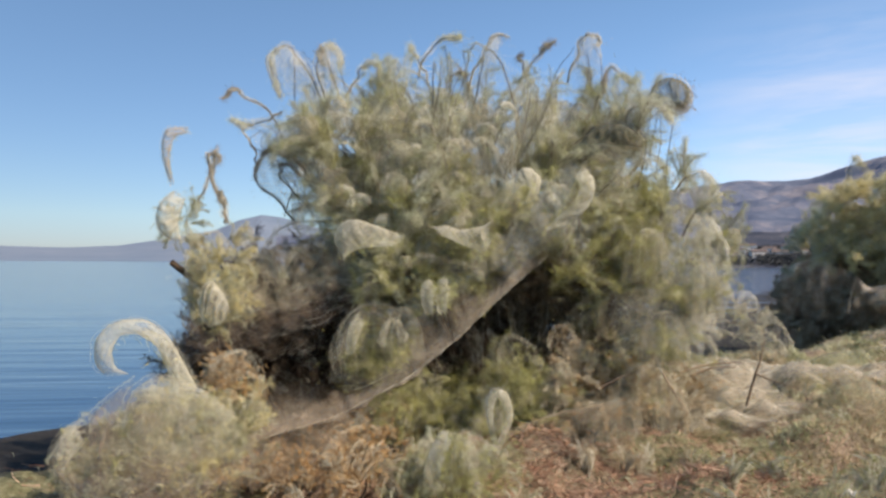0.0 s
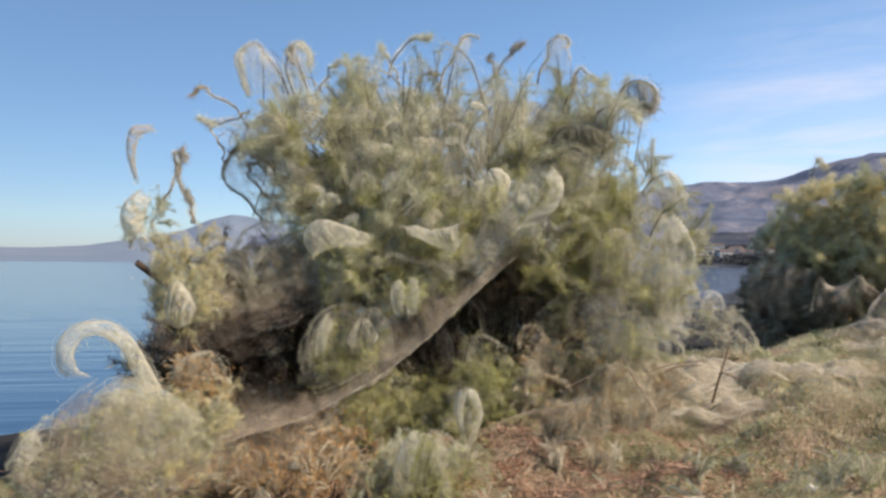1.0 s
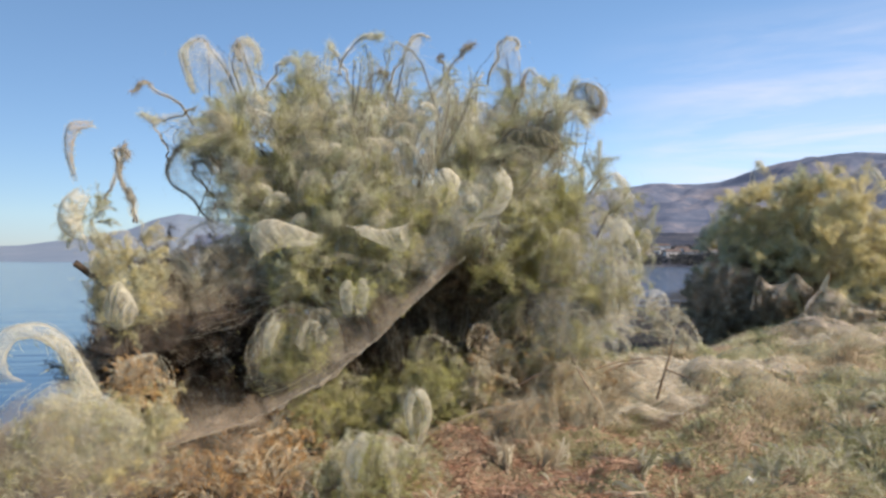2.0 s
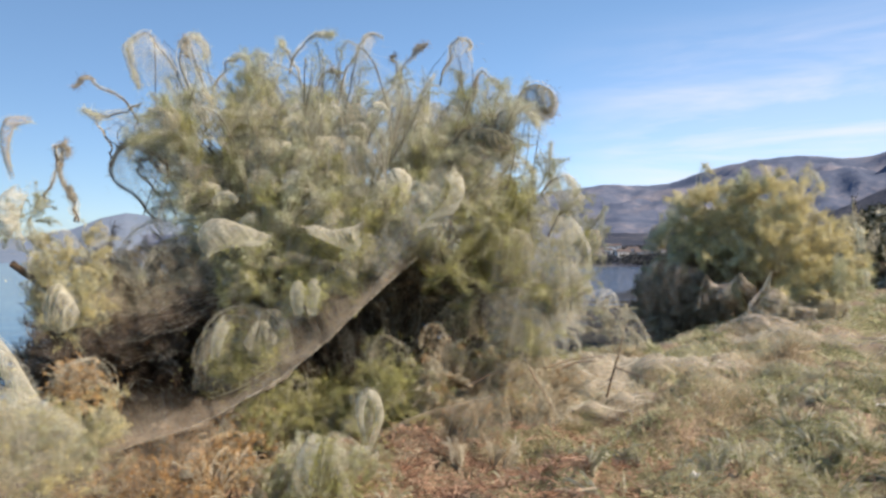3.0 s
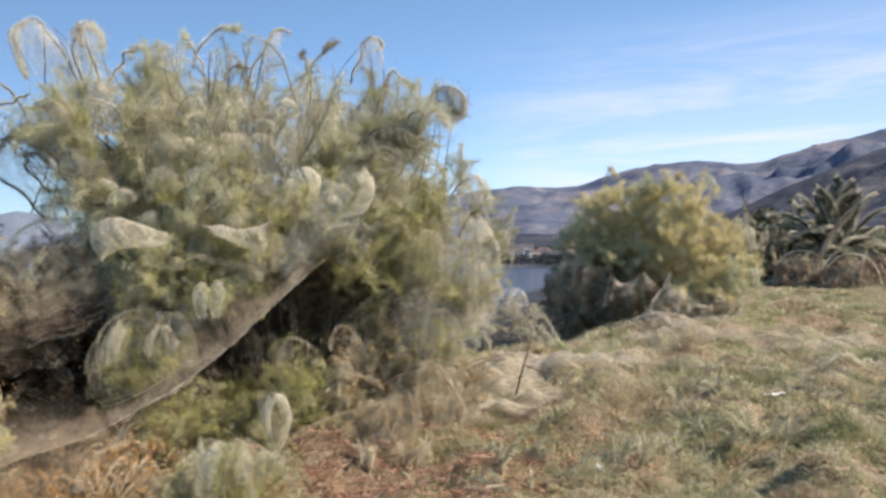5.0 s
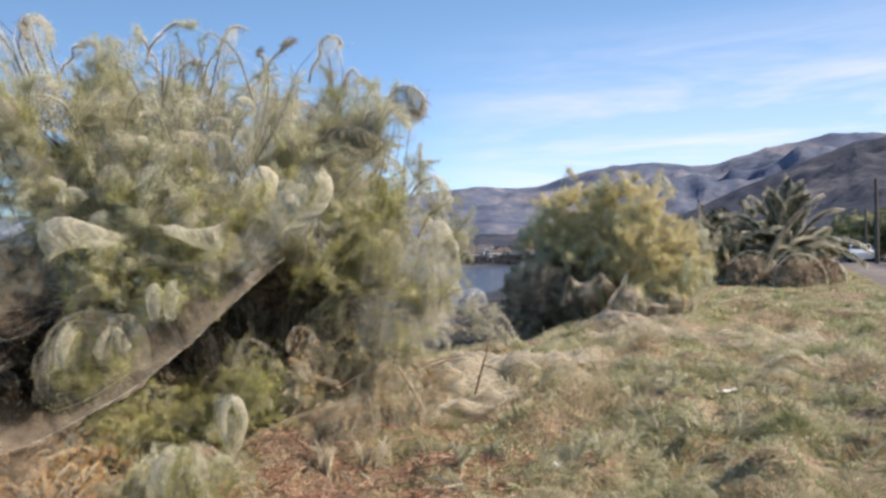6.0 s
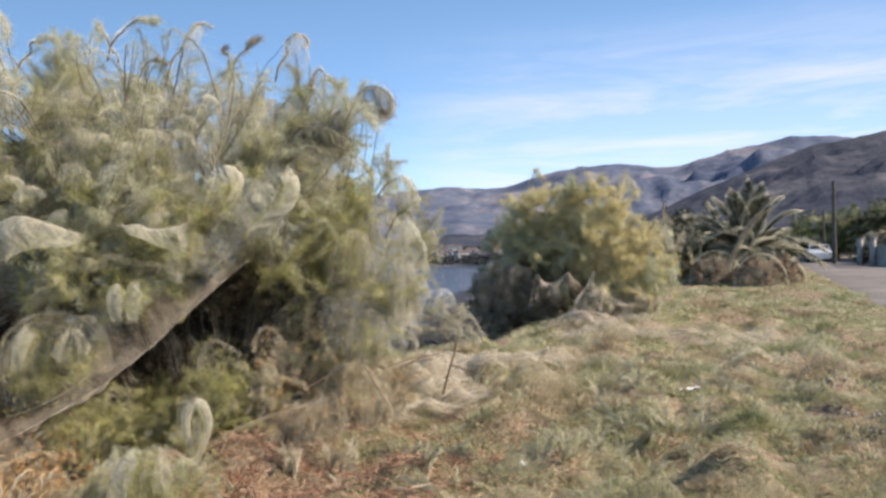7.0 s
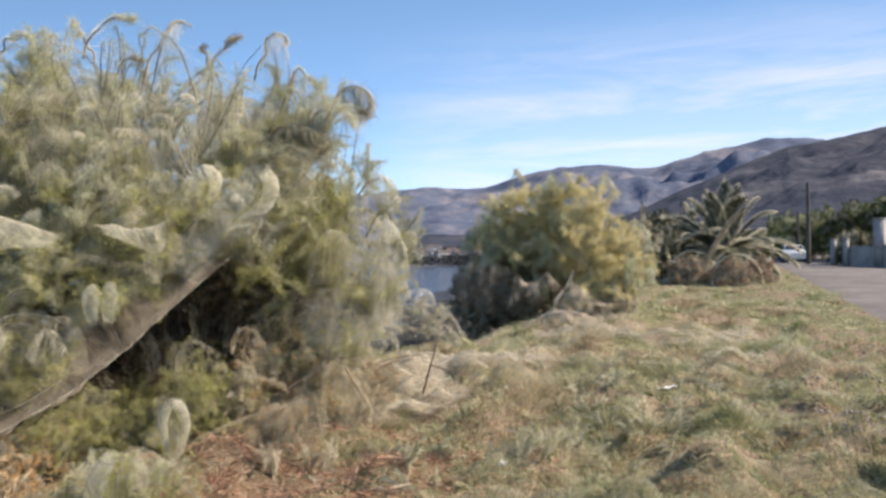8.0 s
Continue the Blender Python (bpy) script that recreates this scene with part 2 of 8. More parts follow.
def ribbons(mesh, rng, root, way, length, width, droop=0.2, seg=3, mat=0, bend=0.0):
    """Many thin tapering blades from their roots along their ways."""
    n = len(root)
    way = unit(way)
    length, width = np.broadcast_to(length, n), np.broadcast_to(width, n)
    side = unit(np.cross(way, rng.normal(size=(n, 3))))
    curl = rng.normal(size=(n, 3)) * bend
    s = np.linspace(0, 1, seg + 1)
    p = root[:, None] + way[:, None] * (length[:, None] * s)[..., None] + curl[:, None] * (length[:, None] * s ** 2)[..., None]
    p[..., 2] -= droop * length[:, None] * s ** 2
    w = width[:, None] * (1 - 0.75 * s[:-1]) * 0.5
    left, right = p[:, :-1] - side[:, None] * w[..., None], p[:, :-1] + side[:, None] * w[..., None]
    v = np.concatenate([np.stack([left, right], 2).reshape(n, -1, 3), p[:, -1:]], 1)
    tri = []
    for k in range(seg - 1):
        tri += [(2 * k, 2 * k + 1, 2 * k + 3), (2 * k, 2 * k + 3, 2 * k + 2)]
    tri.append((2 * seg - 2, 2 * seg - 1, 2 * seg))
    t = np.array(tri)[None] + (np.arange(n) * (2 * seg + 1))[:, None, None]
    mesh.add(v.reshape(-1, 3), t.reshape(-1, 3), mat)


def threads(mesh, lines, width, mat=0):
    """Flat threads along lines of shape (n, k, 3); the side vectors lie across each line."""
    n, k, _ = lines.shape
    t = unit(np.gradient(lines, axis=1))
    side = unit(np.cross(t, np.array((0.35, -1.0, 0.25))))
    w = np.broadcast_to(width, n)[:, None, None] * 0.5
    v = np.stack([lines - side * w, lines + side * w], 2).reshape(-1, 3)
    i = np.arange(k - 1)
    tri = np.vstack([np.stack([2 * i, 2 * i + 1, 2 * i + 3], 1), np.stack([2 * i, 2 * i + 3, 2 * i + 2], 1)])
    mesh.add(v, (tri[None] + (np.arange(n) * 2 * k)[:, None, None]).reshape(-1, 3), mat)


def cocoon(mesh, rng, path, radii, count, width, mat=0, flat=1.0, twist=0.6):
    """Threads of silk spun lengthwise round a path."""
    path = np.asarray(path, float)
    _, a, b = sides(path)
    k = len(path)
    ang = rng.uniform(0, 2 * math.pi, count)[:, None] + rng.normal(0, twist, count)[:, None] * np.linspace(0, 1, k)[None]
    r = np.asarray(radii)[None] * rng.uniform(0.88, 1.08, (count, 1))
    r = r * (1 + rng.normal(0, 0.06, (count, k)))
    lines = path[None] + r[..., None] * (np.cos(ang)[..., None] * a[None] + flat * np.sin(ang)[..., None] * b[None])
    threads(mesh, lines, width, mat)


def shell(mesh, path, radii, mat=0, flat=1.0, k=14, wobble=0.0, rng=None):
    """A closed skin round a path."""
    path = np.asarray(path, float)
    _, a, b = sides(path)
    ang = np.arange(k) * 2 * math.pi / k
    r = np.asarray(radii)[:, None] * np.ones(k)[None]
    if wobble:
        s = np.linspace(0, 1, len(path))[:, None]
        f, g, h = rng.uniform(0, 6.283, 3)
        fold = np.sin(2 * ang[None] + f + 2 * s) + 0.7 * np.sin(3 * ang[None] + g - 3 * s) + 0.4 * np.sin(5 * ang[None] + h + 5 * s)
        r = r * (1 + wobble * 2.2 * fold + wobble * 0.3 * rng.normal(size=r.shape))
    v = path[:, None] + r[..., None] * (np.cos(ang)[None, :, None] * a[:, None] + flat * np.sin(ang)[None, :, None] * b[:, None])
    n = len(path)
    i, j = np.meshgrid(np.arange(n - 1), np.arange(k), indexing="ij")
    q = np.stack([i * k + j, i * k + (j + 1) % k, (i + 1) * k + (j + 1) % k, (i + 1) * k + j], -1).reshape(-1, 4)
    mesh.add(v.reshape(-1, 3), np.vstack([q[:, [0, 1, 2]], q[:, [0, 2, 3]]]), mat)


def grid_mesh(mesh, pts, mat=0, whole=None, web=1.0):
    nu, nv, _ = pts.shape
    i, j = np.meshgrid(np.arange(nu - 1), np.arange(nv - 1), indexing="ij")
    if whole is not None:
        ok = whole[i, j] & whole[i + 1, j] & whole[i, j + 1] & whole[i + 1, j + 1]
        i, j = i[ok], j[ok]
    q = np.stack([i * nv + j, (i + 1) * nv + j, (i + 1) * nv + j + 1, i * nv + j + 1], -1).reshape(-1, 4)
    mesh.add(pts.reshape(-1, 3), np.vstack([q[:, [0, 1, 2]], q[:, [0, 2, 3]]]), mat, web)


def bumps(x, y, seed=0, octaves=((1.0, 1.0),)):
    """Smooth ground unevenness from summed waves of random directions."""
    g = np.random.default_rng(seed)
    z = np.zeros_like(x, dtype=float)
    for size, height in octaves:
        for _ in range(7):
            a, ph = g.uniform(0, 6.283, 2)
            f = 6.283 / size * g.uniform(0.6, 1.5)
            z += height / 3 * np.sin(f * (x * math.cos(a) + y * math.sin(a)) + ph + 1.3 * np.sin(f * 0.6 * (y * math.cos(a) - x * math.sin(a)) + ph))
    return z


def thing(name, place, label, category, group="", kind=""):
    ob = new(name)
    ob.empty_display_size = 0.2
    ob.location = place
    return tagged(ob, label, category, group, kind)


# ---- lie of the land ----
BANK = [(-400, -420), (-40, -38), (-9, -4), (-4.5, 1.5), (-2.7, 5.0), (-2.0, 7.4), (-0.3, 9.3), (2.5, 10.2), (5.6, 11.0), (8.2, 12.0), (10.5, 14.0), (14, 19), (24, 30), (45, 50), (120, 125), (900, 640), (4000, 2200)]
SHORE = [(-400, -400), (-40, -28), (-12, 0.5), (-4.6, 10), (0, 16), (10, 28), (24, 44), (50, 75), (125, 150), (900, 690), (4000, 2300)]
WATER = -0.95


ROAD_A, ROAD_WAY, ROAD_WIDE = (18.6, 9.25), (0.797, 0.604), 6.5


def off_road(x, y):
    """How far a place lies outside the strip of the road."""
    d = (x - ROAD_A[0]) * ROAD_WAY[1] - (y - ROAD_A[1]) * ROAD_WAY[0]
    return np.abs(d - ROAD_WIDE / 2) - ROAD_WIDE / 2


def ground_z(x, y):
    x, y = np.asarray(x, float), np.asarray(y, float)
    over = (y - np.interp(x, *zip(*BANK))) * 0.72
    wet = (y - np.interp(x, *zip(*SHORE))) * 0.72
    s = 0.87 * x + 0.5 * y
    z = 0.033 * np.maximum(0, s - 17) * smooth(60, 0, np.maximum(0, s - 75)) + np.where(s > 75, 0.033 * 58, 0) * smooth(0, 60, np.maximum(0, s - 75))
    near = np.exp(-(x ** 2 + y ** 2) / 45 ** 2)
    z = z + near * np.maximum(bumps(x, y, 3, ((5.0, 0.07), (1.7, 0.09), (0.8, 0.085), (0.4, 0.035))), -0.16) * smooth(-0.3, 1.2, off_road(x, y))
    z = z - 0.025 * smooth(0.3, -0.3, off_road(x, y))
    for cx, cy, wide, high in ((12.5, 12.6, 1.5, 0.4), (10.7, 12.6, 1.0, 0.16)):
        z = z + high * np.exp(-((x - cx) ** 2 + (y - cy) ** 2) / wide ** 2)
    drop = smooth(-0.3, 1.5, over)
    z = z * (1 - drop) - (0.78 + 0.16 * smooth(0, 1, over / np.maximum(over - wet, 0.1))) * drop
    z = z + 0.09 * np.sin(1.1 * (0.55 * x + y) + np.sin(0.4 * x)) * drop * smooth(1.0, 4.0, over)
    z = z - 1.2 * smooth(-0.5, 8, wet)
    return z


def make_ground():
    u = np.linspace(-1, 1, 461)
    ax = 2.4 * np.sinh(7.9 * u)
    x, y = np.meshgrid(ax + 2.0, ax + 6.0, indexing="ij")
    pts = np.stack([x, y, ground_z(x, y)], -1)
    m, N, L = material("dry_earth")
    tc = N("ShaderNodeTexCoord")
    patch = noise_tex(N, L, 0.55, 6, 0.65)
    grain = noise_tex(N, L, 14, 6, 0.75)
    fine = noise_tex(N, L, 70, 3, 0.7)
    r1 = ramp(N, [(0.34, (0.14, 0.09, 0.064)), (0.5, (0.26, 0.192, 0.13)), (0.66, (0.42, 0.34, 0.25))])
    r2 = ramp(N, [(0.34, (0.11, 0.105, 0.05)), (0.5, (0.21, 0.2, 0.105)), (0.66, (0.36, 0.33, 0.2))])
    L(grain.outputs["Fac"], r1.inputs[0])
    L(grain.outputs["Fac"], r2.inputs[0])
    pr = ramp(N, [(0.42, (0, 0, 0)), (0.56, (1, 1, 1))])
    L(patch.outputs["Fac"], pr.inputs[0])
    mix = N("ShaderNodeMix")
    mix.data_type = "RGBA"
    L(pr.outputs[0], mix.inputs["Factor"])
    L(r1.outputs[0], mix.inputs["A"])
    L(r2.outputs[0], mix.inputs["B"])
    # low, wet beach is brown, darkened further to paint in the bank's shade
    sep, mr = N("ShaderNodeSeparateXYZ"), N("ShaderNodeMapRange")
    L(tc.outputs["Object"], sep.inputs[0])
    mr.inputs["From Min"].default_value, mr.inputs["From Max"].default_value = -0.35, -0.7
    L(sep.outputs["Z"], mr.inputs["Value"])
    r3 = ramp(N, [(0.3, (0.02, 0.02, 0.02)), (0.7, (0.055, 0.05, 0.045))])
    L(grain.outputs["Fac"], r3.inputs[0])
    mix2 = N("ShaderNodeMix")
    mix2.data_type = "RGBA"
    L(mr.outputs[0], mix2.inputs["Factor"])
    L(mix.outputs["Result"], mix2.inputs["A"])
    L(r3.outputs[0], mix2.inputs["B"])
    b, bp, out = N("ShaderNodeBsdfPrincipled"), N("ShaderNodeBump"), N("ShaderNodeOutputMaterial")
    b.inputs["Roughness"].default_value, b.inputs["Specular IOR Level"].default_value = 0.95, 0.15
    L(mix2.outputs["Result"], b.inputs["Base Color"])
    ad = N("ShaderNodeMath")
    L(grain.outputs["Fac"], ad.inputs[0])
    L(fine.outputs["Fac"], ad.inputs[1])
    bp.inputs["Strength"].default_value, bp.inputs["Distance"].default_value = 0.8, 0.05
    L(ad.outputs[0], bp.inputs["Height"])
    L(bp.outputs[0], b.inputs["Normal"])
    L(b.outputs[0], out.inputs[0])
    me = Mesh()
    grid_mesh(me, pts)
    tagged(me.done("ground", [m]), "dry brown earth bank with patches of grass above the shore", "ground", kind="structure")


def make_water():
    m, N, L = material("lake_water")
    n1 = noise_tex(N, L, 1.0, 3, 0.55, (0.12, 1.1, 1), (0, 0, radians(-18)))
    n2 = noise_tex(N, L, 1.0, 3, 0.6, (0.02, 0.16, 1), (0, 0, radians(-14)))
    ad = N("ShaderNodeMath")
    ad.operation = "MULTIPLY_ADD"
    L(n2.outputs["Fac"], ad.inputs[0])
    ad.inputs[1].default_value = 1.5
    L(n1.outputs["Fac"], ad.inputs[2])
    b, bp, out = N("ShaderNodeBsdfPrincipled"), N("ShaderNodeBump"), N("ShaderNodeOutputMaterial")
    b.inputs["Base Color"].default_value = (0.02, 0.06, 0.12, 1)
    b.inputs["Roughness"].default_value, b.inputs["IOR"].default_value = 0.12, 1.33
    b.inputs["Specular IOR Level"].default_value = 0.38
    bp.inputs["Strength"].default_value, bp.inputs["Distance"].default_value = 0.4, 0.1
    L(ad.outputs[0], bp.inputs["Height"])
    L(bp.outputs[0], b.inputs["Normal"])
    L(b.outputs[0], out.inputs[0])
    me = Mesh()
    x, y = np.meshgrid(np.linspace(-4200, 4200, 30), np.linspace(-4200, 4200, 30), indexing="ij")
    grid_mesh(me, np.stack([x, y, np.full_like(x, WATER)], -1))
    tagged(me.done("water", [m]), "calm blue lake water with faint ripples", "water", kind="structure")


def mountain(name, label, skyline, near, far, seed, stops, rough=0.10, scale=0.004):
    """A range of hills: its skyline is given by bearing and slope, its flank falls towards the water."""
    b0, b1 = skyline[0][0], skyline[-1][0]
    nb, nr = 220, 60
    bear = np.linspace(b0, b1, nb)

    def height(B, V):
        R = near + (far - near) * V
        h = np.interp(B, *zip(*skyline)) * far * np.where(V <= 1, V ** 1.25, 1 - 1.6 * (V - 1))
        x, y = R * np.sin(np.radians(B)), R * np.cos(np.radians(B))
        gully = bumps(x, y, seed, ((far * 0.22, 1.0), (far * 0.09, 0.55), (far * 0.035, 0.28), (far * 0.014, 0.12)))
        h = h * (1 + rough * gully * np.where(V < 1, 1 - V ** 3 * 0.9, 0.1))
        return x, y, np.maximum(h, 0) + 0.3 * (V > 0) - 1.5 * (V == 0)

    B, V = np.meshgrid(bear, np.linspace(0, 1.25, nr), indexing="ij")
    pts = np.stack(height(B, np.maximum(V, 0)), -1)
    me = Mesh()
    grid_mesh(me, pts)
    mat = rough_mat(name + "_slope", stops, scale, 0.55, scale * 9, 1.0, None, 12)
    tagged(me.done(name, [mat]), label, "hill", kind="structure")
    return lambda b, r: [float(q) for q in height(np.array(b), np.array((r - near) / (far - near)))]


make_ground()
make_water()
# distance haze is painted into the slope colours of all three as blue-grey
HAZETONES = [(0.3, (0.057, 0.076, 0.12)), (0.52, (0.096, 0.112, 0.156)), (0.72, (0.2, 0.187, 0.205))]
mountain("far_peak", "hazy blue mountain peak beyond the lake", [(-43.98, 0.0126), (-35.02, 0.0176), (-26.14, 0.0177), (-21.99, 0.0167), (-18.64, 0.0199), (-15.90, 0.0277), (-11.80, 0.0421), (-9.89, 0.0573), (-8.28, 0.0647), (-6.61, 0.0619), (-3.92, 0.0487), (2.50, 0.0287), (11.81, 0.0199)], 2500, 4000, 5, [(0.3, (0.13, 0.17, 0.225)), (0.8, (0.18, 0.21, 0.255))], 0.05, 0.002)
mountain("far_range", "long range of bare hills behind the lake, tinted blue-grey for haze", [(-7.11, 0.0365), (11.32, 0.0524), (20.38, 0.0899), (26.47, 0.1035), (29.73, 0.1102), (34.4, 0.1129), (38.57, 0.1281), (43.55, 0.137), (47.92, 0.1355), (52.51, 0.1497), (55.67, 0.1594), (58.31, 0.1556), (63.48, 0.1377), (73.17, 0.0972)], 900, 2700, 8, HAZETONES, 0.16, 0.004)
near_hill = mountain("near_hill", "dark hillside with rock faces and scrub, haze tinted into its colour", [(26.46, 0.0206), (29.72, 0.0449), (40.82, 0.0451), (45.73, 0.0676), (49.59, 0.0993), (53.69, 0.1257), (57.56, 0.1485), (60.48, 0.1575), (63.5, 0.1665), (70.57, 0.178), (86.89, 0.1318)], 420, 1500, 11, [(0.35, (0.024, 0.03, 0.048)), (0.6, (0.056, 0.059, 0.074)), (0.8, (0.13, 0.122, 0.125))], 0.11, 0.008)


# ---- plants ----
def plume(mesh, rng, path, count, length, width, mat, droop=0.25, spread=0.75, r0=0.03):
    """A feathery spray of fine leaves along a path."""
    path = np.asarray(path, float)
    t = unit(np.gradient(path, axis=0))
    s = rng.uniform(0.05, 1, count) ** 0.85 * (len(path) - 1.001)
    i, f = s.astype(int), (s % 1)[:, None]
    root = path[i] * (1 - f) + path[i + 1] * f + rng.normal(0, r0, (count, 3))
    way = t[i] * 0.8 + rng.normal(0, spread, (count, 3)) * 0.6
    ribbons(mesh, rng, root, way, length * rng.uniform(0.5, 1.25, count), width * rng.uniform(0.6, 1.3, count), droop, 3, mat, 0.25)


def taper(n, full=1.0, tip=0.05, start=0.3):
    s = np.linspace(0, 1, n)
    return full * np.minimum(start + (1 - start) * np.minimum(s / 0.35, 1), tip + (1 - tip) * np.sqrt(np.clip((1 - s) / 0.45, 0, 1)))


def spray_set(mats, seed, variants=10, plumes=7, leaves=130, leaf=(0.1, 0.0038), silk=110, hoods=0.5, thread=0.0016, reach=(0.4, 0.75), fan=0.42, fluff=0.5, wrap=26, loose=0.22):
    """Several forms of one leafy spray: nodding twigs, hair-fine leaves, loose threads and hoods of silk over the tips."""
    g, out = np.random.default_rng(seed), []
    for k in range(variants):
        me, paths = Mesh(), []
        sway = g.normal(0, 0.12, 3) * (1, 1, 0)
        for p in range(plumes):
            az, tilt, ln = g.uniform(0, 6.283), abs(g.normal(0, fan)), g.uniform(*reach)
            d = np.array((math.cos(az) * math.sin(tilt), math.sin(az) * math.sin(tilt), math.cos(tilt)))
            o = np.array((math.cos(az), math.sin(az), 0.0))
            nod = g.uniform(0.0, 0.16)
            pts = [(0, 0, 0), d * ln * 0.45 - o * 0.02, d * ln * 0.85 + sway * 0.6, d * ln + o * nod + sway - (0, 0, nod * 0.5)]
            if g.random() < 0.35:
                pts.append(pts[-1] + o * 0.05 - np.array((0, 0, 0.07)))
            path = spline(pts, 11) + g.normal(0, 0.005, (11, 3))
            paths.append(path)
            tube(me, path, np.linspace(0.006, 0.0015, 11), 0, 3)
            plume(me, g, path, leaves, leaf[0], leaf[1], 1 if g.random() < 0.7 else 2, 0.12, fluff, leaf[0] * loose)
            cocoon(me, g, path, taper(11, leaf[0] * g.uniform(0.25, 0.5)), wrap, thread, 3, 1.0, 2.0)
        ends = np.concatenate([q[3:] for q in paths])
        a, b = ends[g.integers(0, len(ends), silk)], ends[g.integers(0, len(ends), silk)]
        w = np.linspace(0, 1, 6)[None, :, None]
        threads(me, a[:, None] * (1 - w) + b[:, None] * w + g.normal(0, 0.012, (silk, 6, 3)), thread, 3)
        if g.random() < hoods:
            tips = np.array([q[-1] for q in paths])
            c, rad = tips.mean(0) - (0, 0, 0.1), g.uniform(0.12, 0.2)
            u, v = np.meshgrid(np.linspace(0, 6.283, 17), np.linspace(0.05, g.uniform(1.4, 2.0), 9), indexing="ij")
            wob = 1 + 0.18 * np.sin(2 * u + k) + 0.1 * np.sin(5 * u + 3 * v)
            wob[-1] = wob[0]
            pts = c + rad * wob[..., None] * np.stack([np.cos(u) * np.sin(v), np.sin(u) * np.sin(v), 1.2 * np.cos(v)], -1)
            grid_mesh(me, pts, 4)
            pick = g.integers(0, 17, 40)
            threads(me, pts[pick][:, :] * 1.0 + g.normal(0, 0.006, (40, 9, 3)), thread, 3)
        ob = me.done("spray_form", [BARK, mats[0], mats[1], SILK, VEIL])
        out.append(ob.data)
        bpy.data.objects.remove(ob)
    return out


def put_spray(parent, rng, forms, place, way, size, name="leafy_spray"):
    ob = new(name, forms[int(rng.integers(len(forms)))])
    ob.parent = parent
    q = Vector(way).to_track_quat("Z", "Y")
    spin = Matrix.Rotation(rng.uniform(0, 6.283), 4, "Z")
    ob.matrix_basis = Matrix.Translation(Vector(place) - parent.location) @ q.to_matrix().to_4x4() @ spin @ Matrix.Scale(size, 4)
    return ob


def fill_dome(parent, rng, forms, centre, axes, n, size=(0.8, 1.25), low=-0.25, inner=0.5, rise=0.6, keep=None, jitter=0.3, limit=None):
    """Leafy sprays over and within a dome, pointing outwards and upwards."""
    centre, axes = np.array(centre, float), np.array(axes, float)
    k = made = 0
    while made < n and k < n * 6:
        k += 1
        z = low + (1 - low) * ((k * 0.7548777) % 1)
        az = 6.2831853 * ((k * 0.5698403) % 1)
        d = np.array((math.cos(az) * math.sqrt(1 - z * z), math.sin(az) * math.sqrt(1 - z * z), z))
        f = inner + (0.88 - inner) * rng.random() ** 0.55
        p = centre + axes * d * f + rng.normal(0, 0.05, 3)
        if keep is not None and not keep(p):
            continue
        out = unit(d / axes) + np.array((0, 0, rise)) + rng.normal(0, jitter, 3)
        big = rng.uniform(*size)
        if limit is not None and not limit(p + unit(out) * 0.62 * big):
            continue
        put_spray(parent, rng, forms, p, out, big)
        made += 1


def stems(parent, rng, base, centre, axes, n, r=0.02):
    """Thin branches from the base up into the crown."""
    base, centre, axes = np.array(base, float), np.array(centre, float), np.array(axes, float)
    for _ in range(n):
        d = unit(rng.normal(size=3) * (1, 1, 0.6) + (0, 0, 0.3))
        tip = centre + axes * d * rng.uniform(0.7, 1.0)
        mid = base + (tip - base) * 0.5 + rng.normal(0, 0.06, 3) * axes + np.array((0, 0, 0.04)) * axes
        me = Mesh()
        tube(me, spline([base + rng.normal(0, 0.05, 3) * (1, 1, 0), mid, tip], 10), np.linspace(r, r * 0.15, 10), 0, 5)
        me.done("branch", [BARK], parent)


def hooded_tip(parent, rng, points, r, leaf_mat, count=160, film=1, leaf=0.05):
    """A dark shoot bent over at its tip, with a tuft of leaves and a thin web in the crook."""
    n = 24
    path = spline(points, n)
    kink = spline(rng.normal(0, 0.014, (9, 3)), n) * smooth(0, 0.2, np.linspace(0, 1, n))[:, None]
    path = path + kink
    me = Mesh()
    tube(me, path + rng.normal(0, 0.003, path.shape), np.linspace(0.0085, 0.003, n), 0, 5)
    half = path[n // 2:]
    plume(me, rng, half, count * 2, leaf, 0.003, 1, 0.12, 0.8, r * 0.45)
    plume(me, rng, path, count, leaf * 0.8, 0.0026, 1, 0.12, 0.8, r * 0.3)
    shell(me, half, taper(len(half), r * 0.8, 0.3, 0.2), 3, 0.6, 12, 0.06, rng)
    cocoon(me, rng, path, taper(n, r * 0.7, 0.3, 0.15), 16, 0.0013, 2, 0.6, 1.2)
    if film:
        w = np.linspace(0, 1, 9)[None, :, None]
        chord = path[:1] + (path[-1:] - path[:1]) * np.linspace(0, 1, n)[:, None]
        inner = path * 0.25 + chord * 0.75 + rng.normal(0, 0.004, path.shape)
        pts = path[:, None] * (1 - w) + inner[:, None] * w
        pts[..., 1] += 0.02 * np.sin(np.linspace(0, 9, n))[:, None] * np.sin(w[..., 0] * math.pi)
        grid_mesh(me, pts, 3, None, 1.0 - 0.7 * w[0, :, 0][None] + np.zeros((n, 1)))
        threads(me, pts[rng.integers(0, n, 26)] + rng.normal(0, 0.004, (26, 9, 3)), 0.0012, 2)
    return me.done("curled_shoot", [BARK, leaf_mat, SILK, CROOK], parent, "shoot tip curled over and wrapped in pale silk")


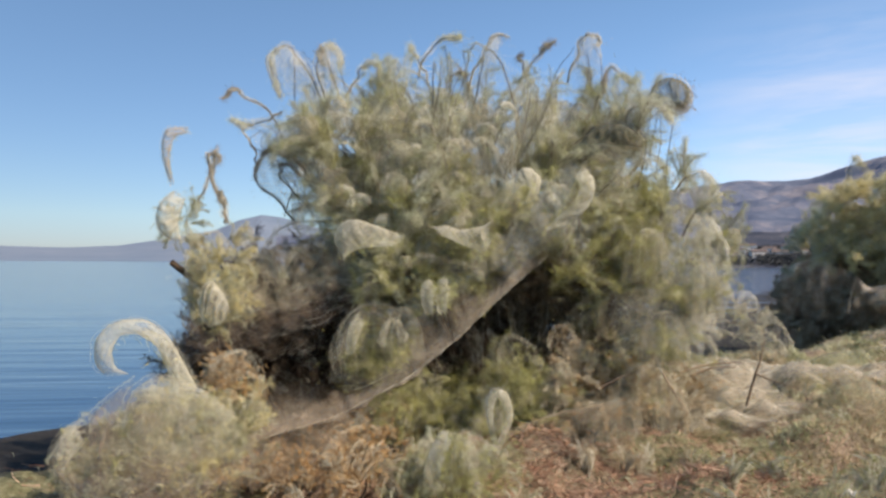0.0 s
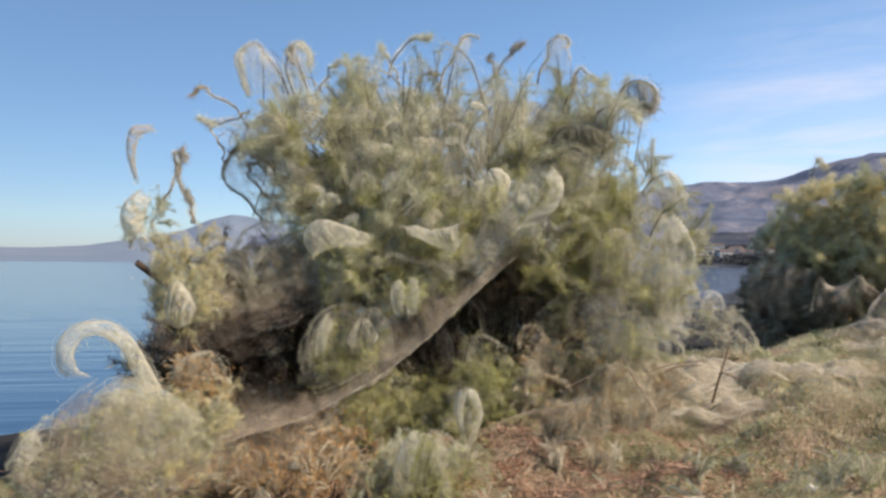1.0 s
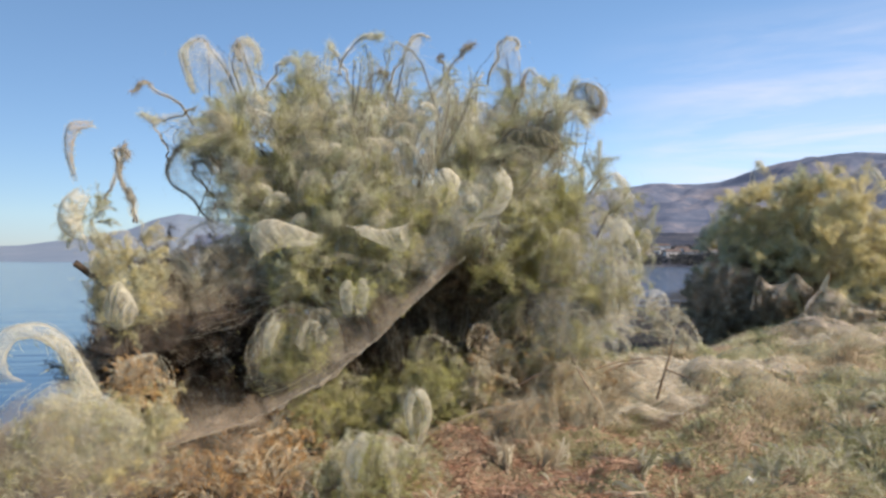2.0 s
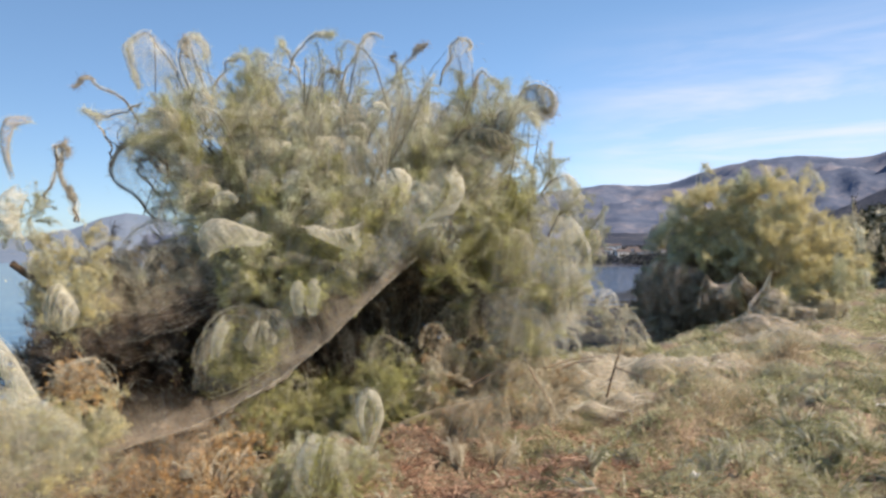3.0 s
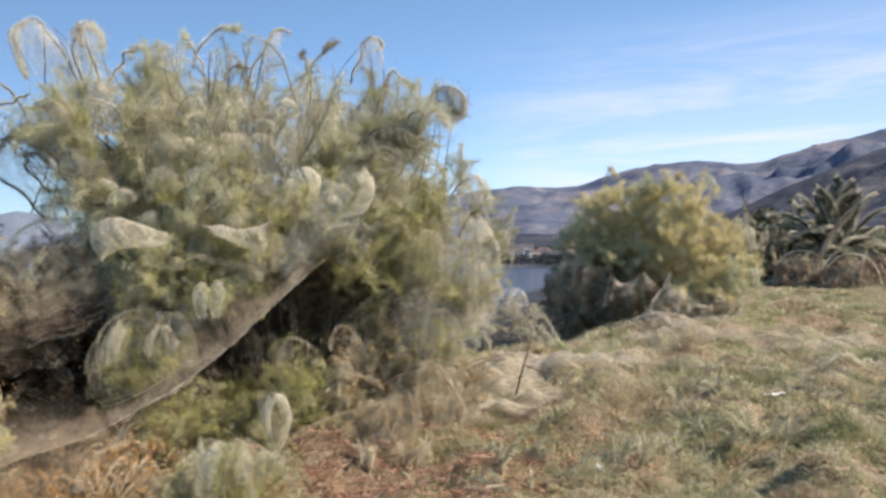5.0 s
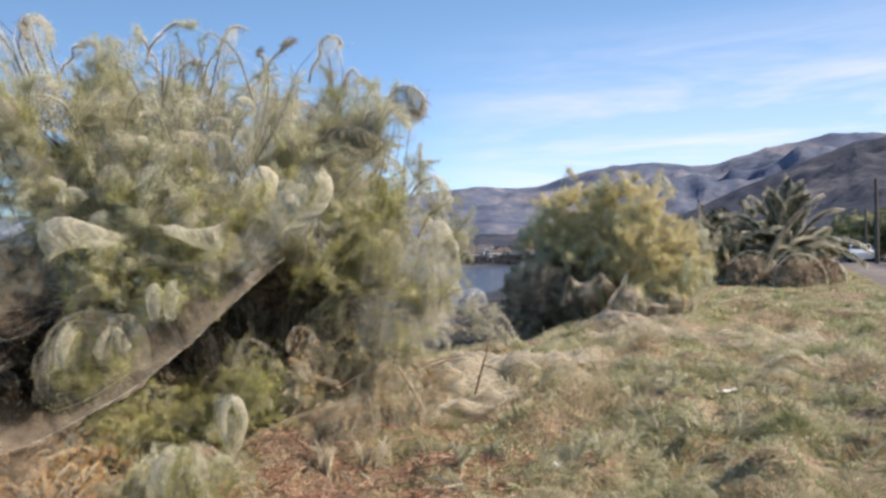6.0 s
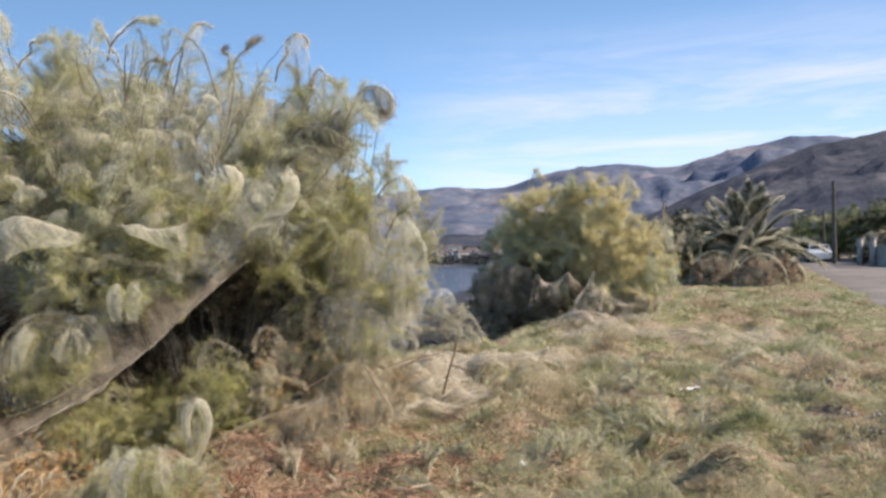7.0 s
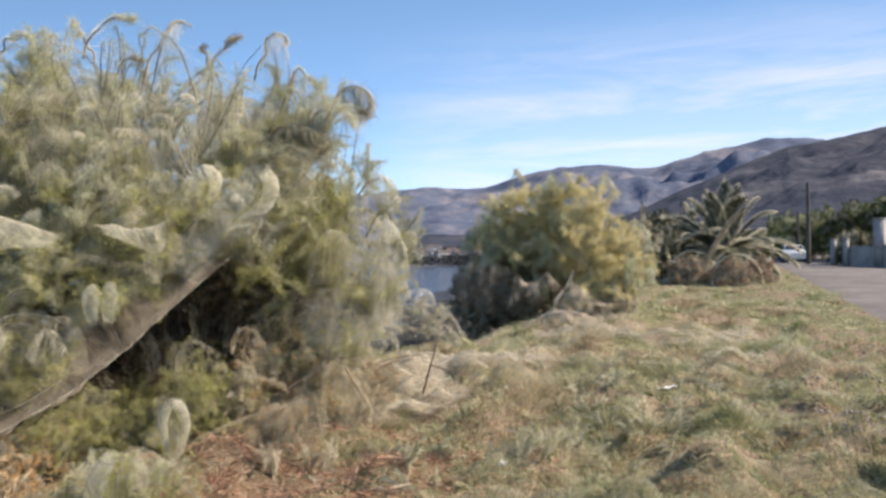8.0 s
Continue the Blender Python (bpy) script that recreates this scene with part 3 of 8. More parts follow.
def drape(parent, rng, top, hem, mat, strength=1.0, fold=0.16, closed=False, inner=GREEN, leaves=170, puff=0.4, rim=0.002, label="pale hood of spider silk over a leafy spray"):
    """A hood of silk hung from a curved upper edge and puffed out; it thins out towards its ragged hem unless closed."""
    nu, nv = 40, 20
    a, b = spline(top, nu), spline(hem, nu)
    w = np.linspace(0, 1, nv)
    mid = a[:, None] * (1 - w)[None, :, None] + b[:, None] * w[None, :, None]
    tall = np.linalg.norm(b - a, axis=1)[:, None]
    along, down = np.gradient(mid, axis=0), np.broadcast_to((b - a)[:, None], mid.shape)
    out = unit(np.cross(along, down))
    out = out * np.where(out[..., 1:2] > 0, -1, 1)
    s = np.linspace(0, 1, nu)[:, None]
    uu, ww = np.meshgrid(np.linspace(0, 1, nu), w, indexing="ij")
    wave = fold * 1.3 * bumps(uu * 2.6 + 0.35 * np.sin(3 * ww), ww * 0.45, int(rng.integers(1000)), ((0.8, 1.0), (0.3, 0.6)))
    lift = tall * puff * np.sin(w[None] * math.pi) ** 0.7 * (1 + wave * (0.4 + 1.2 * w[None])) * np.sin(np.clip(s, 0.04, 0.96) * math.pi) ** 0.5
    front = mid + out * lift[..., None]
    if not closed:
        front = front + (b - a)[:, None] * (0.18 * wave * w[None] ** 2)[..., None]
    ends = smooth(0, 0.1, s) * smooth(1, 0.9, s)
    dense = strength * ((0.85 if closed else 0.5) + 0.6 * smooth(0.3, 0.0, w)[None] + (0.4 * smooth(0.85, 1, w)[None] if closed else 0)) * (1 if closed else smooth(1.0, 0.45, w)[None]) * (0.4 + 0.6 * ends) * (1 + 1.5 * np.clip(wave, -0.5, 1))
    me = Mesh()
    grid_mesh(me, front, 0, None, np.clip(dense, 0, 1.5))
    if closed:
        for edge in (a, b):
            tube(me, edge + rng.normal(0, 0.0015, edge.shape), rim * (0.4 + 0.7 * np.sin(np.linspace(0.2, 2.9, nu))), 1, 4)
    threads(me, a[None] + rng.normal(0, 0.012, (5, 1, 3)) + rng.normal(0, 0.004, (5, nu, 3)), 0.0011, 1)
    pick = rng.integers(1, nu - 1, 6)
    threads(me, front[pick][:, :14] + rng.normal(0, 0.008, (6, 14, 3)), 0.001, 1)
    hood = me.done("silk_hood", [mat, SILK], parent, label)
    if leaves:
        me = Mesh()
        plume(me, rng, mid[:, nv // 2] - out[:, nv // 2] * 0.02, leaves, 0.05, 0.0028, 0, 0.35, 0.9, float(tall.mean()) * 0.3)
        plume(me, rng, b, leaves, 0.05, 0.0028, 0, 0.5, 0.9, float(tall.mean()) * 0.16)
        me.done("leaves", [inner], parent).parent = hood
    return hood


def web_sheet(name, parent, rng, rail_a, rail_b, sag=0.1, mat=None, nu=60, nv=26, fibres=90, rough=0.02, rim=False, whole=False, label="sagging sheet of dusty spider silk"):
    """A hammock of silk slung between two rails."""
    a, b = spline(rail_a, nu), spline(rail_b, nu)
    w = np.linspace(0, 1, nv)
    pts = a[:, None] * (1 - w)[None, :, None] + b[:, None] * w[None, :, None]
    pts[..., 2] -= sag * np.sin(w * math.pi)[None]
    s = pts[..., 0] * 1.3 + pts[..., 2] * 0.7
    q = pts[..., 1] * 1.1 - pts[..., 2]
    off = bumps(s, q, int(rng.integers(1000)), ((0.9, rough * 2), (0.3, rough), (0.12, rough * 0.4)))
    off = off * np.sqrt(np.sin(np.clip(w, 0.002, 0.998) * math.pi))[None]
    pts[..., 1] += off
    pts[..., 2] += off * 0.6
    me = Mesh()
    uu, ww = np.meshgrid(np.linspace(0, 1, nu), w, indexing="ij")
    edge = np.minimum(np.minimum(uu, 1 - uu) * 2.2, np.minimum(ww + (1 if rim else 0), 1 - ww))
    torn = edge + 0.055 * bumps(uu * 3, ww * 2, int(rng.integers(1000)), ((0.6, 1.0), (0.2, 0.8))) < 0.05
    fade = np.minimum(smooth(0, 0.35 if rim else 0.12, uu) * smooth(1, 0.88, uu), np.minimum(1 if rim else smooth(0, 0.25, ww), smooth(1.0, 0.1, ww) if rim else smooth(1.0, 0.75, ww)))
    grid_mesh(me, pts, 0, None if whole else ~torn, fade)
    if rim:
        tube(me, pts[:, 0], 0.0009 + 0.0005 * np.sin(np.arange(nu) * 0.7), 1, 5)
    if fibres:
        i0, j0 = rng.uniform(0, nu * 0.7, (fibres, 1)), rng.uniform(0, nv - 1, (fibres, 1))
        step = np.linspace(0, 1, 12)[None]
        fi, fj = np.clip(i0 + nu * 0.3 * step, 0, nu - 1.01), np.clip(j0 + rng.uniform(-5, 5, (fibres, 1)) * step, 0, nv - 1.01)
        ia, ja, a, b = fi.astype(int), fj.astype(int), (fi % 1)[..., None], (fj % 1)[..., None]
        lines = (pts[ia, ja] * (1 - a) + pts[ia + 1, ja] * a) * (1 - b) + (pts[ia, ja + 1] * (1 - a) + pts[ia + 1, ja + 1] * a) * b
        threads(me, lines + np.array((0, -0.005, 0.005)), 0.0014, 1)
    return me.done(name, [mat or SHEET, SILK], parent, label)


def silk_cloth(parent, rng, foot, axes, folds=7, mat=None, depth=0.16, leaves=None, label="rumpled cloth of pale silk over a leafy clump"):
    """Silk draped like a cloth over a clump: smooth on top, folded towards its hem."""
    foot, axes = np.array(foot, float), np.array(axes, float)
    nu, nv = 64, 22
    u, v = np.meshgrid(np.linspace(0, 6.28319, nu), np.linspace(0.03, 1, nv), indexing="ij")
    a, b, c = rng.uniform(0, 6.283, 3)
    fold = np.sin(folds * u + a + 1.2 * np.sin(2 * u + b)) + 0.5 * np.sin((2 * folds + 1) * u + c + 2 * v)
    out = np.sin(np.clip(v * 1.75, 0, 1.5708)) * (1 + depth * v ** 1.3 * fold + 0.12 * np.sin(2 * u + b))
    z = np.cos(np.clip(v, 0, 1) ** 1.25 * 1.5708) * (1 + 0.1 * np.sin(3 * u + c) * v)
    pts = foot + np.stack([axes[0] * out * np.cos(u), axes[1] * out * np.sin(u), axes[2] * z], -1)
    pts[-1] = pts[0]
    me = Mesh()
    grid_mesh(me, pts, 0)
    pick = rng.integers(0, nu, 20)
    threads(me, pts[pick][:, ::2] + rng.normal(0, 0.004, (20, 11, 3)), 0.0012, 1)
    ob = me.done("silk_cloth", [mat or FILM, SILK], parent, label)
    if leaves:
        for _ in range(5):
            put_spray(parent, rng, leaves, foot + rng.normal(0, 0.2, 3) * axes * (1, 1, 0), rng.normal(0, 0.3, 3) + (0, 0, 1), axes[2] * rng.uniform(0.8, 1.3))
    return ob


def low_plant(name, rng, base, axes, label, forms, n=12, size=(0.5, 0.8), group="", category="shrub", inner=0.2):
    ob = thing(name, base, label, category, group)
    b = np.array(base, float)
    fill_dome(ob, rng, forms, b + np.array((0, 0, axes[2] * 0.25)), (axes[0], axes[1], axes[2] * 0.8), n, size, 0.0, inner, 0.8)
    stems(ob, rng, b, b + np.array((0, 0, axes[2] * 0.3)), np.array(axes) * 0.8, 3, 0.01)
    return ob


rng = np.random.default_rng(7)
OLIVES = spray_set((OLIVE, GREEN), 31, 14, 8, 380, (0.05, 0.0026), 120, 0.25, 0.0011, (0.4, 0.8), 0.55, 1.1, 12, 0.6)
GREENS = spray_set((GREEN, GREEN), 32, 9, 8, 380, (0.05, 0.0027), 90, 0.25, 0.0011, (0.4, 0.75), 0.55, 1.1, 10, 0.6)
WANDS = spray_set((OLIVE, GREEN), 45, 10, 4, 170, (0.045, 0.0026), 70, 0.15, 0.0011, (0.6, 1.05), 0.35, 1.0, 10, 0.5)
TOPS = spray_set((GREEN, OLIVE), 52, 8, 6, 120, (0.045, 0.0026), 120, 0.5, 0.0011, (0.4, 0.8), 0.55, 1.0, 10, 0.5)
YELLOWS = spray_set((YELLOW, OLIVE), 33, 8, 8, 300, (0.06, 0.0035), 90, 0.3, 0.0013, (0.4, 0.75), 0.5, 1.0, 12, 0.5)
SHADETWIGS = spray_set((SHADEWOOD, TWIGS), 41, 6, 8, 90, (0.1, 0.006), 6, 0.0, 0.001, (0.3, 0.6), 0.8)
HOLLOWSHADE = spray_set((SHADEWOOD, SHADEWOOD), 51, 6, 8, 120, (0.12, 0.008), 0, 0.0, 0.001, (0.3, 0.6), 0.9)
BROWN = spray_set((STRAW, ORANGE), 42, 6, 8, 110, (0.1, 0.0035), 80, 0.4, 0.0016, (0.3, 0.6), 0.6)
TWIGGY = spray_set((TWIGS, OLIVE), 34, 8, 8, 70, (0.1, 0.0035), 130, 0.7, 0.0016, (0.3, 0.6), 0.7)
DRY = spray_set((ORANGE, ORANGE), 35, 8, 9, 150, (0.05, 0.006), 30, 0.3, 0.0014, (0.3, 0.55), 0.6, 0.9)
BASE = (1.12, 6.75, 0.0)
tamarisk = thing("tamarisk_bush", BASE, "large tamarisk bush wrapped in dusty spider silk on the bank", "bush")


def trunk(parent, rng, base, ends, r=0.09):
    for e in ends:
        b = np.array(base) + rng.normal(0, 0.06, 3) * (1, 1, 0) - np.array((0, 0, 0.05))
        e = np.array(e)
        mid = b + (e - b) * 0.5 + np.array((0, 0, 0.12)) + rng.normal(0, 0.06, 3)
        me = Mesh()
        tube(me, spline([b, b + (mid - b) * 0.5 + rng.normal(0, 0.04, 3), mid, e], 14), np.linspace(r, r * 0.25, 14) * rng.uniform(0.7, 1.1), 0, 8)
        me.done("limb", [BARK], parent, "crooked dark grey-brown limb")


trunk(tamarisk, rng, BASE, [(-1.13, 6.3, 1.58), (-0.7, 6.46, 1.73), (-0.2, 6.7, 2.06), (0.24, 6.8, 2.52), (0.97, 6.83, 2.58), (1.63, 6.5, 2.49), (2.2, 6.22, 2.14), (2.57, 6.08, 1.67), (0.52, 6.18, 1.52)], 0.05)


def outside_hollow(p):
    """No leaves in the open, shaded hollow under the hammock, nor at the left, cleared to fit the camera's view."""
    x, y, z = p
    hollow = (0.3 < x < 1.95 and z < 1.42 and y < 7.0) or (-0.65 < x < -0.2 and 1.5 < z < 2.0)
    left_gap = (x < 0.1 and z < 1.75) or (x < -0.5 and z < 2.15)
    clump = math.sin(8.6 * x + 2.1 * z + 0.7) * math.sin(8.1 * z - 1.3 * x + 1.1 * y) + 0.5 * math.sin(5.2 * x - 6.7 * z + 2.0)
    return not hollow and not left_gap and z > 0.45 and (clump > -0.3 or y > 6.75)


def within_crown(p):
    """The crown's outline: a broad fan of separate plumes, lower at its two sides."""
    x, y, z = p
    top = 3.34 - 0.5 * max(0.0, abs(x - 0.85) - 1.15) + 0.17 * math.sin(7.3 * x + 2 * y) + 0.1 * math.sin(17 * x + 1) - 0.16 * math.exp(-((x - 1.35) / 0.3) ** 2)
    gap = 0.5 + 0.5 * math.sin(9 * x + 2.2 * z + 1.5 * y)
    airy = rng.random() < min(1.0, max(0.0, (z - 2.3) / 0.45)) * (0.62 + 0.36 * gap)
    return -0.98 < x < 2.82 and z < top and not airy


CROWN = (1.1, 6.75, 1.45)
fill_dome(tamarisk, rng, OLIVES, CROWN, (1.75, 1.35, 1.7), 165, (0.55, 0.95), -0.1, 0.5, 0.8, outside_hollow, 0.3, within_crown)
fill_dome(tamarisk, rng, OLIVES, (-0.35, 6.49, 2.47), (0.6, 0.6, 0.55), 34, (0.45, 0.75), -0.2, 0.2, 0.9, outside_hollow, 0.3, within_crown)
fill_dome(tamarisk, rng, OLIVES, (0.45, 6.58, 2.76), (0.6, 0.6, 0.5), 30, (0.45, 0.75), -0.2, 0.2, 1.0, outside_hollow, 0.3, within_crown)
fill_dome(tamarisk, rng, OLIVES, (2.25, 6.2, 2.56), (0.62, 0.6, 0.55), 36, (0.45, 0.75), -0.2, 0.2, 0.9, outside_hollow, 0.3, within_crown)
fill_dome(tamarisk, rng, GREENS, (2.05, 6.3, 1.35), (0.95, 0.75, 0.8), 64, (0.6, 0.85), -0.4, 0.4, 0.1, outside_hollow, 0.3, within_crown)
stems(tamarisk, rng, BASE, CROWN, (1.95, 1.3, 1.85), 44, 0.012)
fill_dome(tamarisk, rng, OLIVES, (2.67, 5.93, 1.77), (0.42, 0.5, 0.6), 30, (0.4, 0.62), -0.6, 0.3, 0.5, outside_hollow, 0.35)
# long wispy wands rising out of the crown
fill_dome(tamarisk, rng, WANDS, (0.95, 6.6, 1.75), (1.8, 1.1, 1.15), 56, (0.75, 1.1), 0.3, 0.6, 0.8, None, 0.45, lambda p: -1.05 < p[0] < 2.85 and p[2] < 3.5 - 0.45 * max(0.0, abs(p[0] - 0.9) - 1.2))
fill_dome(tamarisk, rng, TOPS, (0.95, 6.6, 2.0), (1.75, 0.9, 1.05), 56, (0.55, 0.9), 0.0, 0.6, 0.5, None, 0.6, lambda p: -1.05 < p[0] < 2.85 and p[2] < 3.42 - 0.45 * max(0.0, abs(p[0] - 0.9) - 1.2))
# sprays inside and behind; the near-black ones paint the hollow's shade
fill_dome(tamarisk, rng, OLIVES, (0.7, 7.4, 1.9), (1.3, 0.35, 0.7), 34, (0.6, 0.9), -0.6, 0.1, 0.5, None, 0.5, within_crown)
fill_dome(tamarisk, rng, SHADETWIGS, (1.0, 7.65, 0.9), (2.1, 0.35, 1.2), 120, (0.8, 1.2), -0.5, 0.1, 0.3, None, 0.8)
fill_dome(tamarisk, rng, SHADETWIGS, (1.0, 6.7, 0.8), (1.0, 0.25, 0.6), 40, (0.6, 0.9), -0.6, 0.1, 0.3, None, 0.9)
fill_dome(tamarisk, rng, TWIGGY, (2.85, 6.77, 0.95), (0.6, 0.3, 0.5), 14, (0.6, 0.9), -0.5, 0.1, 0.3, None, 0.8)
fill_dome(tamarisk, rng, SHADETWIGS, (1.79, 6.51, 1.41), (0.75, 0.25, 0.5), 70, (0.5, 0.8), -0.8, 0.1, 0.2, None, 0.8)
fill_dome(tamarisk, rng, HOLLOWSHADE, (1.4, 7.25, 0.55), (1.5, 0.25, 0.6), 80, (0.7, 1.0), -0.5, 0.1, 0.3, None, 0.9)
# the webbed folds above the hammock
fill_dome(tamarisk, rng, OLIVES, (0.29, 5.74, 1.53), (0.55, 0.2, 0.22), 22, (0.3, 0.48), -0.6, 0.1, 0.3, None, 0.6)
fill_dome(tamarisk, rng, GREENS, (0.11, 5.75, 1.18), (0.25, 0.15, 0.15), 7, (0.26, 0.4), -0.3, 0.1, 0.2, None, 0.6)
fill_dome(tamarisk, rng, GREENS, (0.62, 5.72, 1.34), (0.3, 0.12, 0.15), 12, (0.26, 0.38), -0.2, 0.1, 0.2, None, 0.6)

# curled tips along the top and the sides
hooded_tip(tamarisk, rng, [(-0.32, 6.5, 2.85), (-0.46, 6.5, 3.09), (-0.56, 6.49, 3.35), (-0.69, 6.48, 3.52), (-0.82, 6.46, 3.59), (-0.91, 6.45, 3.53), (-0.92, 6.45, 3.41), (-0.88, 6.45, 3.24), (-0.82, 6.46, 3.1)], 0.05, OLIVE, 150, 1)
hooded_tip(tamarisk, rng, [(-0.22, 6.46, 2.9), (-0.3, 6.46, 3.16), (-0.39, 6.45, 3.4), (-0.44, 6.45, 3.56), (-0.49, 6.44, 3.53), (-0.48, 6.44, 3.43)], 0.05, TWIGS, 120, 1)
hooded_tip(tamarisk, rng, [(-0.3, 6.46, 2.81), (-0.45, 6.45, 3.17), (-0.48, 6.44, 3.45), (-0.43, 6.45, 3.6), (-0.32, 6.45, 3.53), (-0.28, 6.46, 3.42)], 0.06, OLIVE, 140, 1)
hooded_tip(tamarisk, rng, [(-0.25, 6.51, 3.13), (-0.15, 6.51, 3.33), (-0.09, 6.51, 3.43), (-0.03, 6.51, 3.47), (0.05, 6.51, 3.44)], 0.05, OLIVE, 110, 0)
hooded_tip(tamarisk, rng, [(-0.82, 6.36, 2.79), (-0.94, 6.34, 2.95), (-1.08, 6.32, 3.03), (-1.16, 6.3, 3.1), (-1.26, 6.28, 3.11), (-1.32, 6.27, 3.06)], 0.028, TWIGS, 90, 0)
hooded_tip(tamarisk, rng, [(-0.81, 6.31, 2.94), (-0.93, 6.29, 2.86), (-1.06, 6.27, 2.81), (-1.16, 6.25, 2.81), (-1.23, 6.24, 2.88)], 0.05, OLIVE, 130, 1)
hooded_tip(tamarisk, rng, [(0.59, 6.59, 3.21), (0.49, 6.6, 3.47), (0.4, 6.6, 3.6), (0.36, 6.6, 3.7)], 0.04, OLIVE, 130, 0)
hooded_tip(tamarisk, rng, [(0.44, 6.6, 3.36), (0.51, 6.59, 3.58), (0.62, 6.59, 3.71), (0.75, 6.57, 3.76), (0.86, 6.56, 3.76)], 0.05, OLIVE, 190, 0)
hooded_tip(tamarisk, rng, [(0.66, 6.48, 3.19), (0.72, 6.48, 3.33), (0.8, 6.47, 3.39), (0.9, 6.45, 3.4)], 0.035, TWIGS, 100, 0)
hooded_tip(tamarisk, rng, [(0.86, 6.56, 2.94), (0.96, 6.55, 3.42), (1.05, 6.53, 3.57), (1.1, 6.52, 3.72), (1.18, 6.51, 3.77), (1.3, 6.49, 3.76)], 0.028, SILK, 20, 1)
hooded_tip(tamarisk, rng, [(1.39, 6.42, 3.29), (1.51, 6.39, 3.52), (1.61, 6.37, 3.63), (1.7, 6.34, 3.69)], 0.045, TWIGS, 170, 0)
hooded_tip(tamarisk, rng, [(1.44, 6.41, 3.35), (1.42, 6.41, 3.5), (1.41, 6.41, 3.57)], 0.03, TWIGS, 70, 0)
hooded_tip(tamarisk, rng, [(1.83, 6.31, 3.3), (1.89, 6.29, 3.54), (1.94, 6.27, 3.69), (2.02, 6.25, 3.75), (2.09, 6.23, 3.69), (2.09, 6.23, 3.62)], 0.035, SILK, 20, 1)
hooded_tip(tamarisk, rng, [(1.9, 6.08, 2.77), (1.98, 6.05, 2.96), (2.06, 6.03, 3.13), (2.11, 6.01, 3.29)], 0.035, TWIGS, 150, 0)
hooded_tip(tamarisk, rng, [(2.05, 6.08, 3.1), (2.16, 6.05, 3.36), (2.27, 6.01, 3.31), (2.35, 5.97, 3.22)], 0.05, OLIVE, 130, 1)
hooded_tip(tamarisk, rng, [(2.34, 6.03, 2.85), (2.47, 5.98, 3.06), (2.54, 5.95, 3.21), (2.65, 5.91, 3.26), (2.75, 5.86, 3.2), (2.8, 5.83, 3.07), (2.75, 5.86, 2.98), (2.63, 5.91, 2.97)], 0.07, TWIGS, 220, 1)
hooded_tip(tamarisk, rng, [(1.72, 5.82, 2.51), (1.79, 5.8, 2.66), (1.9, 5.76, 2.75), (2.04, 5.72, 2.79), (2.18, 5.67, 2.75), (2.29, 5.62, 2.64)], 0.075, TWIGS, 240, 1)
hooded_tip(tamarisk, rng, [(2.11, 5.8, 2.74), (2.23, 5.75, 2.91), (2.36, 5.7, 2.98), (2.49, 5.65, 2.9), (2.56, 5.62, 2.78)], 0.06, OLIVE, 160, 1)
hooded_tip(tamarisk, rng, [(2.62, 5.76, 2.22), (2.73, 5.7, 2.36), (2.82, 5.66, 2.4), (2.9, 5.62, 2.32), (2.92, 5.61, 2.18)], 0.06, OLIVE, 150, 1)
hooded_tip(tamarisk, rng, [(2.66, 5.68, 1.83), (2.79, 5.62, 2.07), (2.87, 5.58, 1.96), (2.93, 5.55, 1.8), (2.97, 5.53, 1.7)], 0.06, OLIVE, 150, 1)
hooded_tip(tamarisk, rng, [(3.0, 5.73, 1.73), (3.08, 5.69, 1.84), (3.14, 5.66, 1.87), (3.17, 5.64, 1.79)], 0.035, OLIVE, 70, 1)
hooded_tip(tamarisk, rng, [(-0.68, 6.27, 1.96), (-0.75, 6.27, 2.06), (-0.86, 6.25, 2.18), (-1.0, 6.23, 2.28), (-1.02, 6.23, 2.45), (-0.93, 6.24, 2.56), (-0.81, 6.26, 2.6)], 0.025, TWIGS, 110, 1)
hooded_tip(tamarisk, rng, [(-0.47, 6.29, 2.19), (-0.62, 6.28, 2.41), (-0.73, 6.27, 2.55), (-0.86, 6.25, 2.62), (-0.97, 6.24, 2.54)], 0.025, TWIGS, 90, 1)
hooded_tip(tamarisk, rng, [(-0.68, 6.33, 2.19), (-0.79, 6.31, 2.32), (-0.83, 6.31, 2.42), (-0.75, 6.32, 2.48), (-0.65, 6.33, 2.39)], 0.02, TWIGS, 60, 1)
hooded_tip(tamarisk, rng, [(-1.02, 6.23, 2.45), (-1.05, 6.22, 2.63), (-1.12, 6.21, 2.77)], 0.012, SILK, 10, 0)

